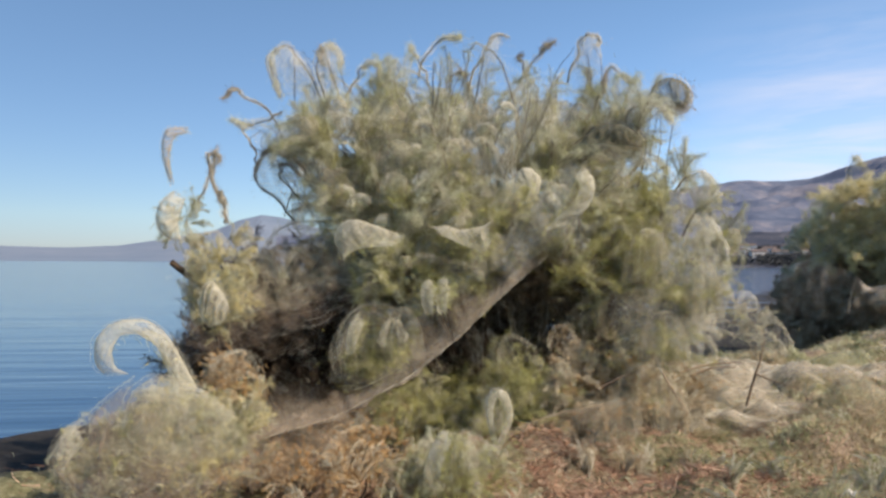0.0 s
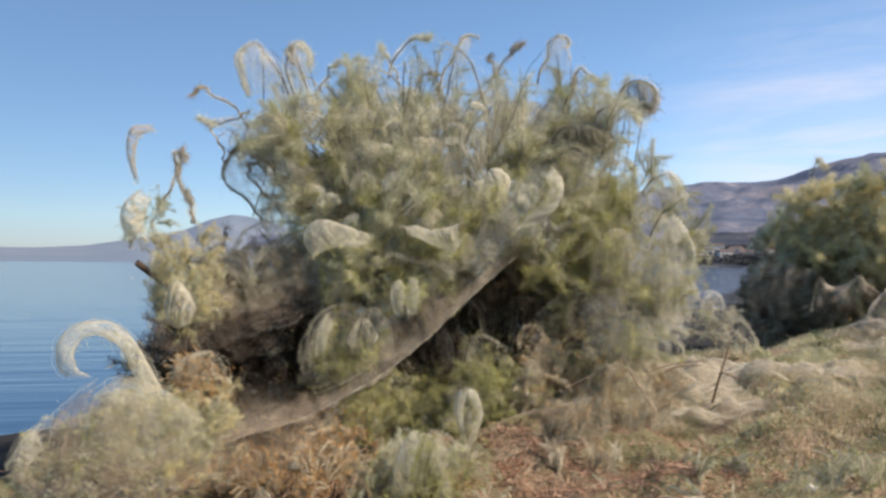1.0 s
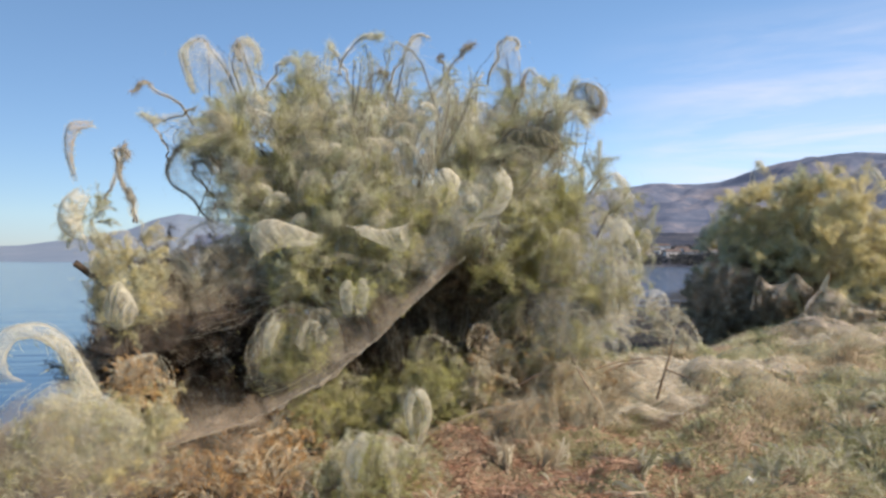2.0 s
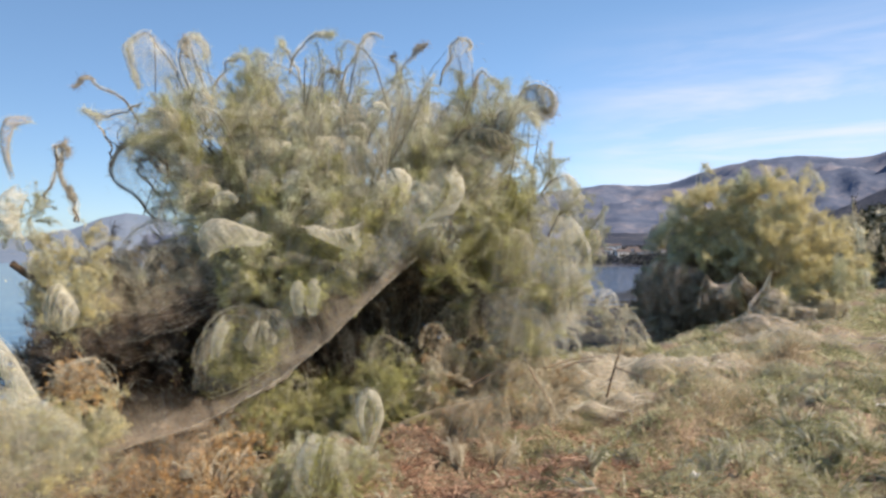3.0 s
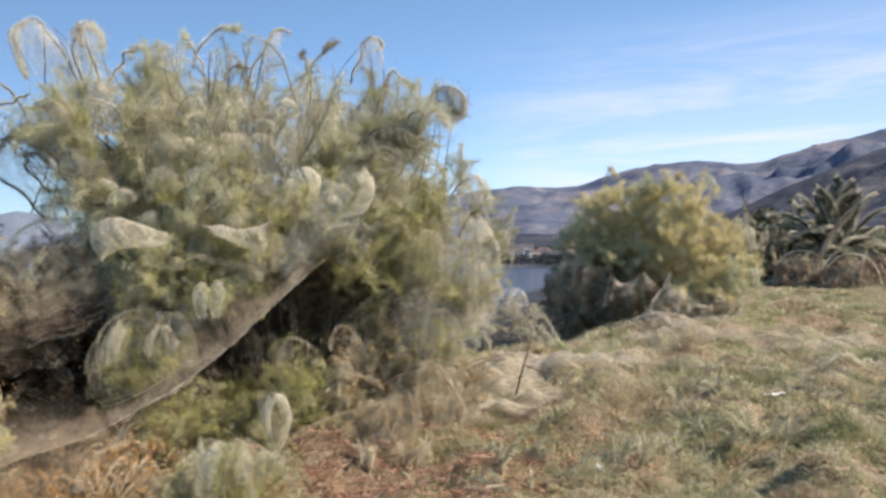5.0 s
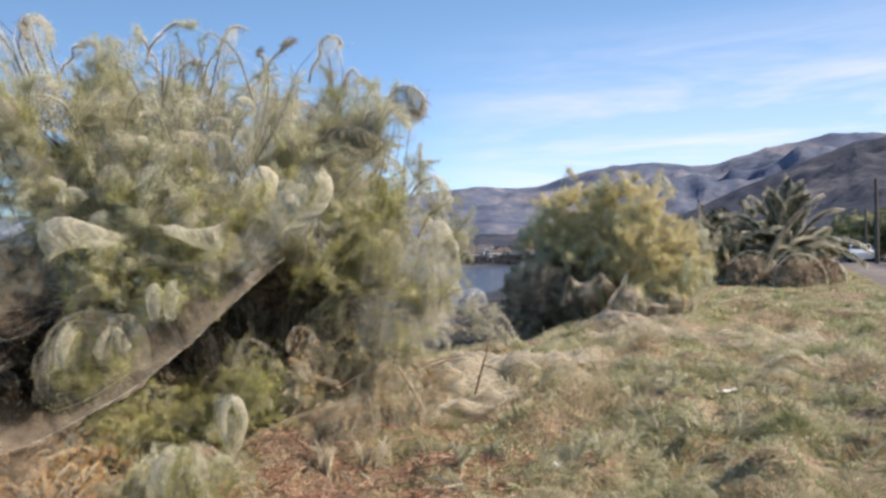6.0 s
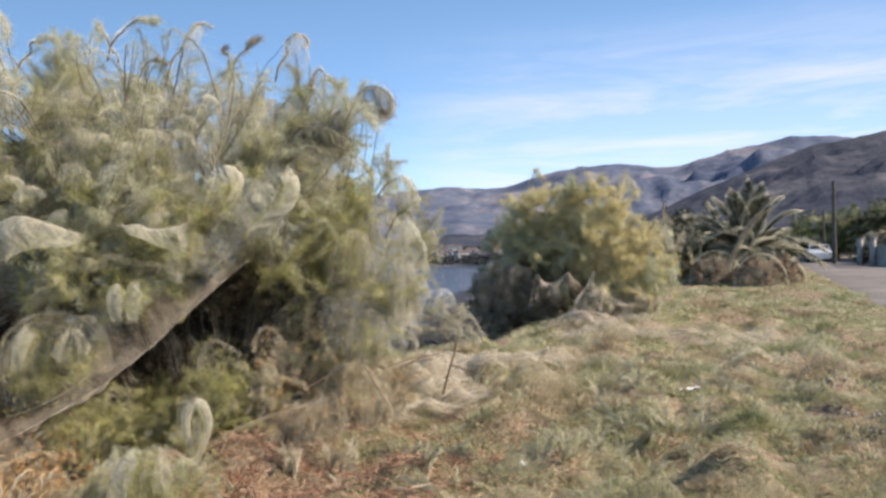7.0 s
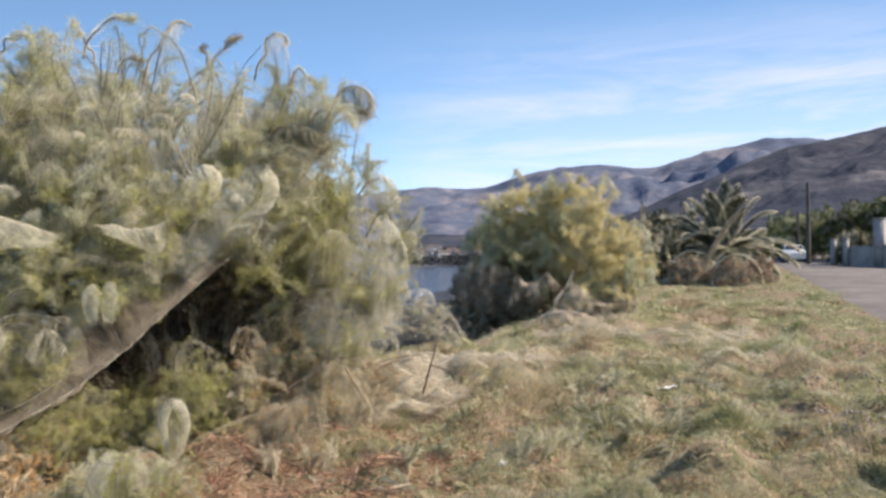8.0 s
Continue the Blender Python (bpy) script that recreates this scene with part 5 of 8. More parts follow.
# small curls of silk all over the sunny face
curls = np.random.default_rng(77)
for k in range(46):
    x0, z0 = curls.uniform(-0.55, 2.65), curls.uniform(1.65, 3.05)
    inside = 1 - ((x0 - 1.05) / 1.95) ** 2 - ((z0 - 1.45) / 1.85) ** 2
    if inside < 0.04 or (x0 < 0 and z0 < 2.0):
        continue
    c = np.array((x0, 6.65 - 1.3 * math.sqrt(inside), z0))
    big, start, sweep, turn = curls.uniform(0.05, 0.12), curls.uniform(1.9, 3.4), -curls.uniform(1.8, 3.4), curls.choice((-1, 1))
    ang = start + sweep * np.linspace(0, 1, 6)
    rim = np.stack([turn * np.cos(ang), 0.25 * np.sin(2 * ang), np.sin(ang)], -1) * big
    hem = rim * np.linspace(0.75, 0.45, 6)[:, None] + np.array((0, -0.02, -0.25 * big))
    drape(tamarisk, curls, [tuple(q) for q in c + rim], [tuple(q) for q in c + hem], (LOBE, VEIL, SHEER)[k % 3], curls.uniform(0.7, 1.2), 0.08, True, OLIVE, 50, 0.3, 0.0017)

# dark twigs that show through the airy top, and a haze of silk between them
for k in range(30):
    x0 = rng.uniform(-0.75, 2.6)
    root = np.array((0.9 + 0.7 * (x0 - 0.9), rng.uniform(6.2, 6.8), rng.uniform(2.3, 2.7)))
    end = np.array((x0 + rng.normal(0, 0.12), root[1] + rng.normal(0, 0.1), 3.45 - 0.22 * abs(x0 - 0.9) ** 1.6 + rng.normal(0, 0.12)))
    me = Mesh()
    line = spline([root, root * 0.5 + end * 0.5 + rng.normal(0, 0.05, 3), end, end + rng.normal(0, 0.05, 3)], 14)
    tube(me, line + rng.normal(0, 0.004, line.shape), np.linspace(0.008, 0.0025, 14), 0, 4)
    plume(me, rng, line[8:], 70, 0.045, 0.0026, 1, 0.12, 0.9, 0.02)
    me.done("bare_twig", [BARK, OLIVE], tamarisk)
for k in range(22):
    x0, z0 = rng.uniform(-0.7, 2.5), rng.uniform(2.35, 3.15)
    wide, tall, y0 = rng.uniform(0.25, 0.45), rng.uniform(0.25, 0.45), rng.uniform(6.05, 6.5)
    if z0 + tall > 3.5 - 0.2 * abs(x0 - 0.9) ** 1.6:
        continue
    web_sheet("silk_haze", tamarisk, rng, [(x0 - wide / 2, y0, z0 + tall), (x0, y0 - 0.05, z0 + tall * 1.15), (x0 + wide / 2, y0, z0 + tall)], [(x0 - wide / 2, y0 - 0.1, z0), (x0, y0 - 0.12, z0 - 0.05), (x0 + wide / 2, y0 - 0.1, z0)], 0.0, HAZE, 26, 18, 16, 0.03, False, False, "thin haze of silk among the twigs")

# silk hanging in folds over leafy clumps
for foot, ax, folds, mat in [
    ((-0.01, 5.6, 0.63), (0.24, 0.14, 0.56), 5, THIN), ((0.25, 5.59, 0.81), (0.13, 0.1, 0.42), 5, VEIL),
    ((0.2, 5.75, 2.07), (0.13, 0.1, 0.26), 5, VEIL), ((0.74, 5.75, 2.24), (0.17, 0.12, 0.4), 6, THIN), ((1.23, 5.57, 1.92), (0.14, 0.1, 0.36), 5, VEIL), ((0.95, 5.42, 1.53), (0.16, 0.1, 0.3), 5, VEIL),
    ((-0.27, 5.99, 2.06), (0.16, 0.12, 0.34), 6, THIN), ((2.26, 5.45, 1.43), (0.18, 0.14, 0.45), 6, THIN), ((2.68, 5.48, 1.15), (0.2, 0.16, 0.5), 6, VEIL), ((2.37, 5.4, 0.8), (0.2, 0.16, 0.4), 6, THIN),
    ((0.47, 5.58, 1.58), (0.14, 0.1, 0.24), 5, VEIL), ((1.92, 5.69, 2.24), (0.2, 0.14, 0.4), 6, THIN),
]:
    silk_cloth(tamarisk, rng, foot, ax, folds, mat, 0.24, None if ax[2] > 0.6 else GREENS)

for foot, ax in [((2.6, 6.05, 0.0), (0.3, 0.2, 0.62)), ((2.1, 5.78, 0.0), (0.26, 0.2, 0.55)), ((1.79, 5.73, 0.0), (0.22, 0.18, 0.5))]:
    silk_cloth(tamarisk, rng, foot, ax, 3, VEIL, 0.08, None, "dusty brown silk over bare twigs")

# gauze lying over the sunny face of the crown
for k in range(16):
    az, up = radians(rng.uniform(-165, -15)), radians(rng.uniform(5, 62))
    du, dv = rng.uniform(0.16, 0.3), rng.uniform(0.14, 0.26)
    u, v = np.meshgrid(np.linspace(az - du, az + du, 26), np.linspace(up - dv, up + dv, 22), indexing="ij")
    f = 0.97 + 0.05 * bumps(u * 5, v * 5, k + 60, ((1.0, 1.0), (0.35, 0.5)))
    pts = np.array(CROWN) + np.stack([1.72 * f * np.cos(u) * np.cos(v), 1.36 * f * np.sin(u) * np.cos(v), 1.62 * f * np.sin(v)], -1)
    rim = np.hypot((u - az) / du, (v - up) / dv) + 0.22 * bumps(u * 9, v * 9, k + 90, ((1.0, 1.0), (0.4, 0.6))) < 0.92
    me = Mesh()
    grid_mesh(me, pts, 0, rim)
    me.done("silk_gauze", [GAUZE], tamarisk, "sheer patch of pale silk gauze")
# the great hammock of silk and thinner sheets behind it
HEM = [(-1.38, 4.18, 0.23), (-1.0, 4.59, 0.33), (-0.69, 4.8, 0.41), (-0.28, 4.94, 0.5), (0.13, 5.1, 0.67), (0.43, 5.18, 0.85), (0.74, 5.25, 1.1), (1.06, 5.3, 1.38), (1.38, 5.32, 1.66)]
HEAD = [(-1.22, 4.8, 0.35), (-0.98, 5.06, 0.53), (-0.76, 5.25, 0.62), (-0.48, 5.38, 0.63), (-0.2, 5.45, 0.66), (0.29, 5.49, 1.03), (0.54, 5.47, 1.24), (0.89, 5.48, 1.58), (1.43, 5.42, 1.88)]
web_sheet("silk_hammock", tamarisk, rng, HEM, [(x, y + 0.1, z + (0.22 if x > 0 else 0.08)) for x, y, z in HEAD], 0.1, SHEET, 150, 48, 0, 0.03, True, True)
web_sheet("silk_hammock", tamarisk, rng, HEM, [tuple(0.55 * p + 0.45 * q for p, q in zip(m, n)) for m, n in zip(HEM, HEAD)], 0.04, SHEET, 150, 20, 0, 0.02, True, True)
web_sheet("silk_sheet", tamarisk, rng, [(0.14, 5.3, 0.82), (0.49, 5.33, 1.14), (0.84, 5.33, 1.45), (1.36, 5.33, 1.8)], [(0.15, 5.6, 1.17), (0.42, 5.58, 1.44), (0.88, 5.53, 1.76), (1.4, 5.47, 2.03)], 0.03, GAUZE, 80, 30, 0, 0.03)
web_sheet("silk_sweep", tamarisk, rng, [(0.1, 5.12, 0.72), (-0.67, 4.85, 0.62), (-1.14, 4.5, 0.56), (-1.5, 4.15, 0.42)], [(0.0, 4.72, 0.3), (-0.76, 4.3, 0.2), (-1.14, 4.0, 0.16), (-1.5, 3.8, 0.14)], 0.05, SWEEP, 60, 24, 0, 0.05)
web_sheet("silk_sheet", tamarisk, rng, [(1.05, 5.28, 1.43), (1.26, 5.24, 1.59), (1.44, 5.19, 1.9), (1.56, 5.16, 2.13), (1.66, 5.13, 2.35)], [(0.85, 5.45, 1.76), (1.07, 5.41, 1.89), (1.26, 5.37, 2.09), (1.42, 5.33, 2.28), (1.57, 5.29, 2.46)], 0.02, SHEER, 60, 24, 20, 0.03, False, True)
# curtains in the hollow, coloured dark in place of real shade
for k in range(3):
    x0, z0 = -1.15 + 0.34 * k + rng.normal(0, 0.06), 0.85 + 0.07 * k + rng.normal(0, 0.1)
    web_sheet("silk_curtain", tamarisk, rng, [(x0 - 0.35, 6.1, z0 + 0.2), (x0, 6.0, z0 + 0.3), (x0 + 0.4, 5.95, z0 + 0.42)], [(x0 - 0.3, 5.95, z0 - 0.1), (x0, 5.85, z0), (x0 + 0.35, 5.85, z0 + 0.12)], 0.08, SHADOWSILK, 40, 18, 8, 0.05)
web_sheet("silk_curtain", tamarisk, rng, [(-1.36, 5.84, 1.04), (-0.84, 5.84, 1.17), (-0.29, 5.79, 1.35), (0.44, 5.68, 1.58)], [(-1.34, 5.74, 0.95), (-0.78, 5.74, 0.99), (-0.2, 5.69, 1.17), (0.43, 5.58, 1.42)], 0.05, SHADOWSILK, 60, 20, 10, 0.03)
web_sheet("silk_curtain", tamarisk, rng, [(-1.05, 6.11, 1.53), (-0.66, 6.06, 1.48), (-0.27, 5.99, 1.53), (-0.08, 6.0, 1.58)], [(-1.21, 5.98, 1.16), (-0.83, 5.94, 1.16), (-0.46, 5.88, 1.25), (-0.08, 5.8, 1.34)], 0.05, THIN, 50, 20, 30, 0.05)
web_sheet("silk_curtain", tamarisk, rng, [(2.11, 5.83, 1.77), (2.5, 5.78, 2.01), (2.88, 5.72, 1.91), (3.06, 5.73, 1.52)], [(1.9, 5.69, 0.76), (2.33, 5.64, 0.76), (2.7, 5.58, 0.91), (3.03, 5.64, 0.85)], 0.03, SHEER)
web_sheet("silk_curtain", tamarisk, rng, [(1.39, 5.73, 2.22), (1.53, 5.7, 2.24), (1.66, 5.66, 2.24)], [(1.37, 5.64, 1.9), (1.55, 5.59, 1.92), (1.68, 5.55, 1.99)], 0.02, FILM, 30, 14, 80)

# ---- plants round its foot and on its left side ----
thicket = thing("twiggy_thicket", (-0.87, 6.24, 0.74), "grey twiggy thicket clogged with silk beside the big bush", "bush")
# near-black sprays behind put the thicket's shade into colour
fill_dome(thicket, rng, HOLLOWSHADE, (-0.78, 6.65, 0.65), (0.75, 0.3, 0.5), 110, (0.7, 1.0), -0.5, 0.1, 0.3, None, 0.8)
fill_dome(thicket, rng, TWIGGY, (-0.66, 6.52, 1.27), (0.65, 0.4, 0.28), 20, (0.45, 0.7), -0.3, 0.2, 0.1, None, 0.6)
fill_dome(thicket, rng, SHADETWIGS, (-0.71, 6.56, 1.32), (0.75, 0.4, 0.4), 34, (0.45, 0.7), -0.3, 0.2, 0.1, None, 0.6)
stems(thicket, rng, (-0.5, 6.48, 0.49), (-0.92, 6.23, 1.33), (0.8, 0.5, 0.5), 14, 0.02)
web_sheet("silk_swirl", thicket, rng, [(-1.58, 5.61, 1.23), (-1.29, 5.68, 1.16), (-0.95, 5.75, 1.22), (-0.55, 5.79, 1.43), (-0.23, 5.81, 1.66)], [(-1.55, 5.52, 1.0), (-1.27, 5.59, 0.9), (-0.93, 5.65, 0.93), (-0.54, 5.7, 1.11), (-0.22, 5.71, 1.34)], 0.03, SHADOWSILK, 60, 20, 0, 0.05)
web_sheet("silk_swirl", thicket, rng, [(-1.1, 5.82, 1.89), (-0.88, 5.86, 1.8), (-0.65, 5.89, 1.76), (-0.32, 5.91, 1.9)], [(-1.12, 5.72, 1.56), (-0.86, 5.76, 1.47), (-0.59, 5.79, 1.47), (-0.27, 5.81, 1.61)], 0.03, THIN, 50, 20, 0, 0.05)
web_sheet("silk_swirl", thicket, rng, [(-1.18, 5.76, 1.56), (-0.91, 5.8, 1.52), (-0.6, 5.84, 1.57), (-0.27, 5.86, 1.71)], [(-1.2, 5.65, 1.21), (-0.9, 5.7, 1.16), (-0.59, 5.74, 1.22), (-0.22, 5.76, 1.38)], 0.03, THIN, 50, 20, 0, 0.05)
column = thing("yellowing_shrub", (-1.21, 5.77, 0.72), "yellowing shrub wrapped in silk at the water's edge", "shrub")
fill_dome(column, rng, YELLOWS, (-1.22, 5.77, 1.42), (0.2, 0.22, 0.42), 64, (0.18, 0.32), -0.9, 0.2, 0.3)
fill_dome(column, rng, OLIVES, (-1.49, 5.71, 1.9), (0.14, 0.2, 0.16), 10, (0.22, 0.32), -0.9, 0.1, 0.3)
stems(column, rng, (-1.17, 5.78, 0.58), (-1.26, 5.76, 1.54), (0.2, 0.2, 0.5), 6, 0.012)
for pts, r, mat, cnt, wh in [
    ([(-1.4, 5.73, 2.07), (-1.32, 5.75, 2.27), (-1.27, 5.76, 2.52)], 0.025, TWIGS, 70, 0.25),
    ([(-1.19, 5.78, 1.9), (-1.22, 5.77, 2.09), (-1.31, 5.75, 2.36)], 0.025, TWIGS, 70, 0.25),
    ([(-1.31, 5.75, 2.31), (-1.33, 5.75, 2.43), (-1.29, 5.76, 2.47), (-1.24, 5.77, 2.42)], 0.03, TWIGS, 60, 0.3),
    ([(-1.17, 5.78, 1.9), (-1.19, 5.78, 2.04), (-1.24, 5.77, 2.16)], 0.05, TWIGS, 70, 0.8),
]:
    hooded_tip(column, rng, pts, r, mat, cnt, 1)
me = Mesh()
tube(me, spline([(-1.14, 6.09, 1.15), (-1.32, 5.85, 1.35), (-1.44, 5.72, 1.47), (-1.57, 5.63, 1.59)], 10), np.linspace(0.035, 0.026, 10), 0, 7)
me.done("broken_limb", [BARK], column, "dark broken limb end")
drape(column, rng, [(-1.27, 5.33, 1.41), (-1.2, 5.35, 1.45), (-1.12, 5.36, 1.36), (-1.07, 5.37, 1.24)],
      [(-1.29, 5.29, 1.32), (-1.27, 5.29, 1.19), (-1.19, 5.31, 1.11), (-1.09, 5.33, 1.16)], LOBE, 1.0, 0.12, True, YELLOW, 60)
drape(column, rng, [(-1.52, 5.37, 1.76), (-1.59, 5.35, 1.83), (-1.61, 5.35, 1.94), (-1.57, 5.36, 2.05), (-1.48, 5.38, 2.13)],
      [(-1.41, 5.36, 1.74), (-1.44, 5.35, 1.81), (-1.45, 5.35, 1.9), (-1.43, 5.35, 1.98), (-1.4, 5.36, 2.07)], LOBE, 1.3, 0.1, True, OLIVE, 200)
drape(column, rng, [(-1.39, 5.35, 1.52), (-1.37, 5.36, 1.69), (-1.29, 5.38, 1.8), (-1.17, 5.4, 1.82), (-1.07, 5.42, 1.7)],
      [(-1.3, 5.25, 1.36), (-1.24, 5.26, 1.44), (-1.19, 5.28, 1.48), (-1.11, 5.29, 1.48), (-1.03, 5.31, 1.46)], VEIL, 0.8, 0.3, False, YELLOW, 160)
drape(column, rng, [(-1.54, 5.47, 2.18), (-1.59, 5.46, 2.36), (-1.6, 5.45, 2.5), (-1.56, 5.46, 2.61), (-1.42, 5.5, 2.63)],
      [(-1.51, 5.45, 2.18), (-1.54, 5.44, 2.35), (-1.53, 5.44, 2.48), (-1.5, 5.45, 2.55), (-1.41, 5.47, 2.59)], TANSILK, 1.2, 0.1, True, OLIVE, 60)
mound = thing("webbed_shrub", (-1.5, 5.24, -0.05), "low yellow-green shrub under a veil of silk", "shrub")
fill_dome(mound, rng, OLIVES, (-1.28, 4.73, 0.33), (0.5, 0.45, 0.48), 66, (0.22, 0.34), -0.3, 0.3, 0.6, None, 0.3, lambda p: p[0] > -1.55 and p[2] < 0.76)
fill_dome(mound, rng, YELLOWS, (-1.18, 4.76, 0.47), (0.45, 0.4, 0.4), 26, (0.22, 0.34), -0.3, 0.4, 0.6, None, 0.3, lambda p: p[0] > -1.5 and p[2] < 0.78)
drape(mound, rng, [(-1.65, 4.44, 0.9), (-1.69, 4.43, 0.98), (-1.69, 4.43, 1.11), (-1.6, 4.46, 1.21), (-1.45, 4.51, 1.23), (-1.32, 4.54, 1.15), (-1.22, 4.57, 0.98), (-1.12, 4.59, 0.77)],
      [(-1.5, 4.44, 0.9), (-1.57, 4.42, 0.95), (-1.59, 4.41, 1.05), (-1.54, 4.43, 1.14), (-1.43, 4.46, 1.14), (-1.35, 4.48, 1.07), (-1.29, 4.5, 0.93), (-1.24, 4.51, 0.79)], LOBE, 1.1, 0.12, True, OLIVE, 120, 0.3)
drape(mound, rng, [(-1.45, 4.46, 1.19), (-1.31, 4.5, 1.12), (-1.2, 4.52, 0.96), (-1.11, 4.55, 0.78)],
      [(-1.45, 4.4, 1.16), (-1.34, 4.44, 1.08), (-1.25, 4.46, 0.94), (-1.18, 4.48, 0.78)], LOBE, 0.9, 0.2, True, OLIVE, 60, 0.3)
drape(mound, rng, [(-1.73, 3.98, 0.45), (-1.73, 3.98, 0.57), (-1.66, 4.01, 0.66), (-1.56, 4.05, 0.75), (-1.45, 4.09, 0.85), (-1.36, 4.12, 0.92)],
      [(-1.65, 3.88, 0.34), (-1.59, 3.91, 0.3), (-1.54, 3.93, 0.28), (-1.48, 3.95, 0.28), (-1.42, 3.97, 0.33), (-1.36, 3.99, 0.54)], SWEEP, 1.5, 0.4, False, OLIVE, 260, 0.3)
drape(mound, rng, [(-1.71, 3.94, 0.45), (-1.71, 3.94, 0.57), (-1.67, 3.95, 0.65), (-1.61, 3.98, 0.7)],
      [(-1.65, 3.9, 0.45), (-1.64, 3.91, 0.51), (-1.6, 3.93, 0.57), (-1.56, 3.94, 0.62)], LOBE, 0.8, 0.2, True, OLIVE, 30, 0.3)
drape(mound, rng, [(-1.44, 4.14, 0.63), (-1.4, 4.16, 0.82), (-1.28, 4.19, 0.92), (-1.14, 4.23, 0.9), (-0.98, 4.27, 0.79), (-0.82, 4.3, 0.65)],
      [(-1.37, 4.04, 0.34), (-1.27, 4.07, 0.36), (-1.16, 4.1, 0.35), (-1.04, 4.13, 0.3), (-0.92, 4.16, 0.32), (-0.8, 4.18, 0.38)], VEIL, 1.1, 0.3, False, YELLOW, 200, 0.3)
drape(mound, rng, [(-1.1, 4.75, 0.85), (-1.03, 4.77, 0.96), (-0.91, 4.79, 1.0), (-0.8, 4.81, 0.94), (-0.76, 4.81, 0.8)],
      [(-1.06, 4.64, 0.73), (-0.97, 4.66, 0.72), (-0.89, 4.67, 0.72), (-0.82, 4.68, 0.73), (-0.75, 4.69, 0.75)], VEIL, 0.7, 0.3, False, ORANGE, 200, 0.3)
fill_dome(mound, rng, OLIVES, (-1.62, 4.38, 0.36), (0.26, 0.2, 0.28), 22, (0.2, 0.3), -0.4, 0.1, 0.5)
fill_dome(mound, rng, TWIGGY, (-1.45, 4.5, 0.4), (0.22, 0.2, 0.32), 18, (0.2, 0.3), -0.4, 0.1, 0.5)
# near-black sprays added under the veil as painted shade
fill_dome(mound, rng, SHADETWIGS, (-1.6, 4.68, 0.15), (0.2, 0.2, 0.28), 20, (0.2, 0.27), -0.2, 0.2, 0.3)
web_sheet("silk_drape", mound, rng, [(-1.26, 4.53, 0.81), (-1.41, 4.45, 0.88), (-1.54, 4.39, 0.83), (-1.67, 4.29, 0.7), (-1.81, 4.23, 0.56)], [(-1.08, 4.01, 0.23), (-1.21, 3.97, 0.24), (-1.34, 3.93, 0.25), (-1.49, 3.93, 0.24), (-1.68, 3.9, 0.26)], 0.0, SWEEP, 60, 30, 0, 0.03)
web_sheet("silk_drape", mound, rng, [(-1.64, 4.46, 0.69), (-1.46, 4.52, 0.88), (-1.18, 4.6, 0.79), (-0.92, 4.71, 0.66)], [(-1.46, 4.05, 0.28), (-1.22, 4.07, 0.24), (-1.0, 4.18, 0.21), (-0.7, 4.29, 0.23)], -0.12, THIN, 40, 24, 30, 0.03)
low_plant("dry_shrub", rng, (-1.01, 5.1, 0.52), (0.2, 0.2, 0.42), "dry orange-brown shrub with withered leaves", DRY, 11, (0.3, 0.42), "dry shrubs at the foot of the bush")
for px in [(-0.84, 4.89, 0.0), (-0.54, 4.98, 0.0), (-0.28, 5.2, 0.0), (0.01, 5.45, 0.0), (0.2, 5.92, 0.0), (-0.35, 4.52, 0.0), (-0.06, 4.59, 0.0)]:
    low_plant("dry_shrub", rng, px, (0.25, 0.25, 0.28), "dry orange-brown shrub with withered leaves", DRY, 13, (0.28, 0.42), "dry shrubs at the foot of the bush")
for px, ax in [((0.68, 4.61, 0.0), (0.2, 0.18, 0.36)), ((0.48, 4.52, 0.0), (0.2, 0.18, 0.3)), ((0.3, 4.55, 0.0), (0.2, 0.18, 0.22))]:
    low_plant("silk_shrub", rng, px, ax, "small pale shrub smothered in silk", OLIVES, 16, (0.22, 0.36), "small silk-smothered shrubs")
for px, ax in [((0.3, 5.9, 0.0), (0.28, 0.22, 0.45)), ((0.6, 6.05, 0.0), (0.3, 0.25, 0.6)), ((0.91, 5.83, 0.0), (0.25, 0.2, 0.5)), ((1.16, 5.72, 0.0), (0.2, 0.2, 0.8)), ((1.44, 5.77, 0.0), (0.22, 0.2, 0.75)), ((0.9, 6.42, 0.0), (0.3, 0.25, 0.6))]:
    low_plant("green_shrub", rng, px, ax, "leafy green shrub drooping at the foot of the bush", GREENS, 22, (0.28, 0.46), "green shrubs at the foot of the bush")
for px, ax in [((1.74, 5.74, 0.0), (0.26, 0.2, 0.8)), ((1.98, 5.8, 0.0), (0.28, 0.22, 0.88)), ((2.29, 5.95, 0.0), (0.28, 0.22, 0.9)), ((2.62, 6.11, 0.0), (0.26, 0.22, 0.88)), ((2.87, 6.29, 0.0), (0.2, 0.2, 0.75))]:
    low_plant("twiggy_shrub", rng, px, ax, "bare brown twiggy shrub veiled in silk", BROWN, 22, (0.32, 0.52), "twiggy shrubs")
for px, ax, n in [((6.81, 11.53, 0.0), (0.22, 0.25, 0.7), 6), ((6.59, 10.51, 0.0), (0.2, 0.2, 0.35), 5)]:
    low_plant("bank_shrub", rng, px, ax, "small grey-green shrub draped in silk on the bank edge", TWIGGY, n, (0.4, 0.65), "small shrubs on the bank edge")

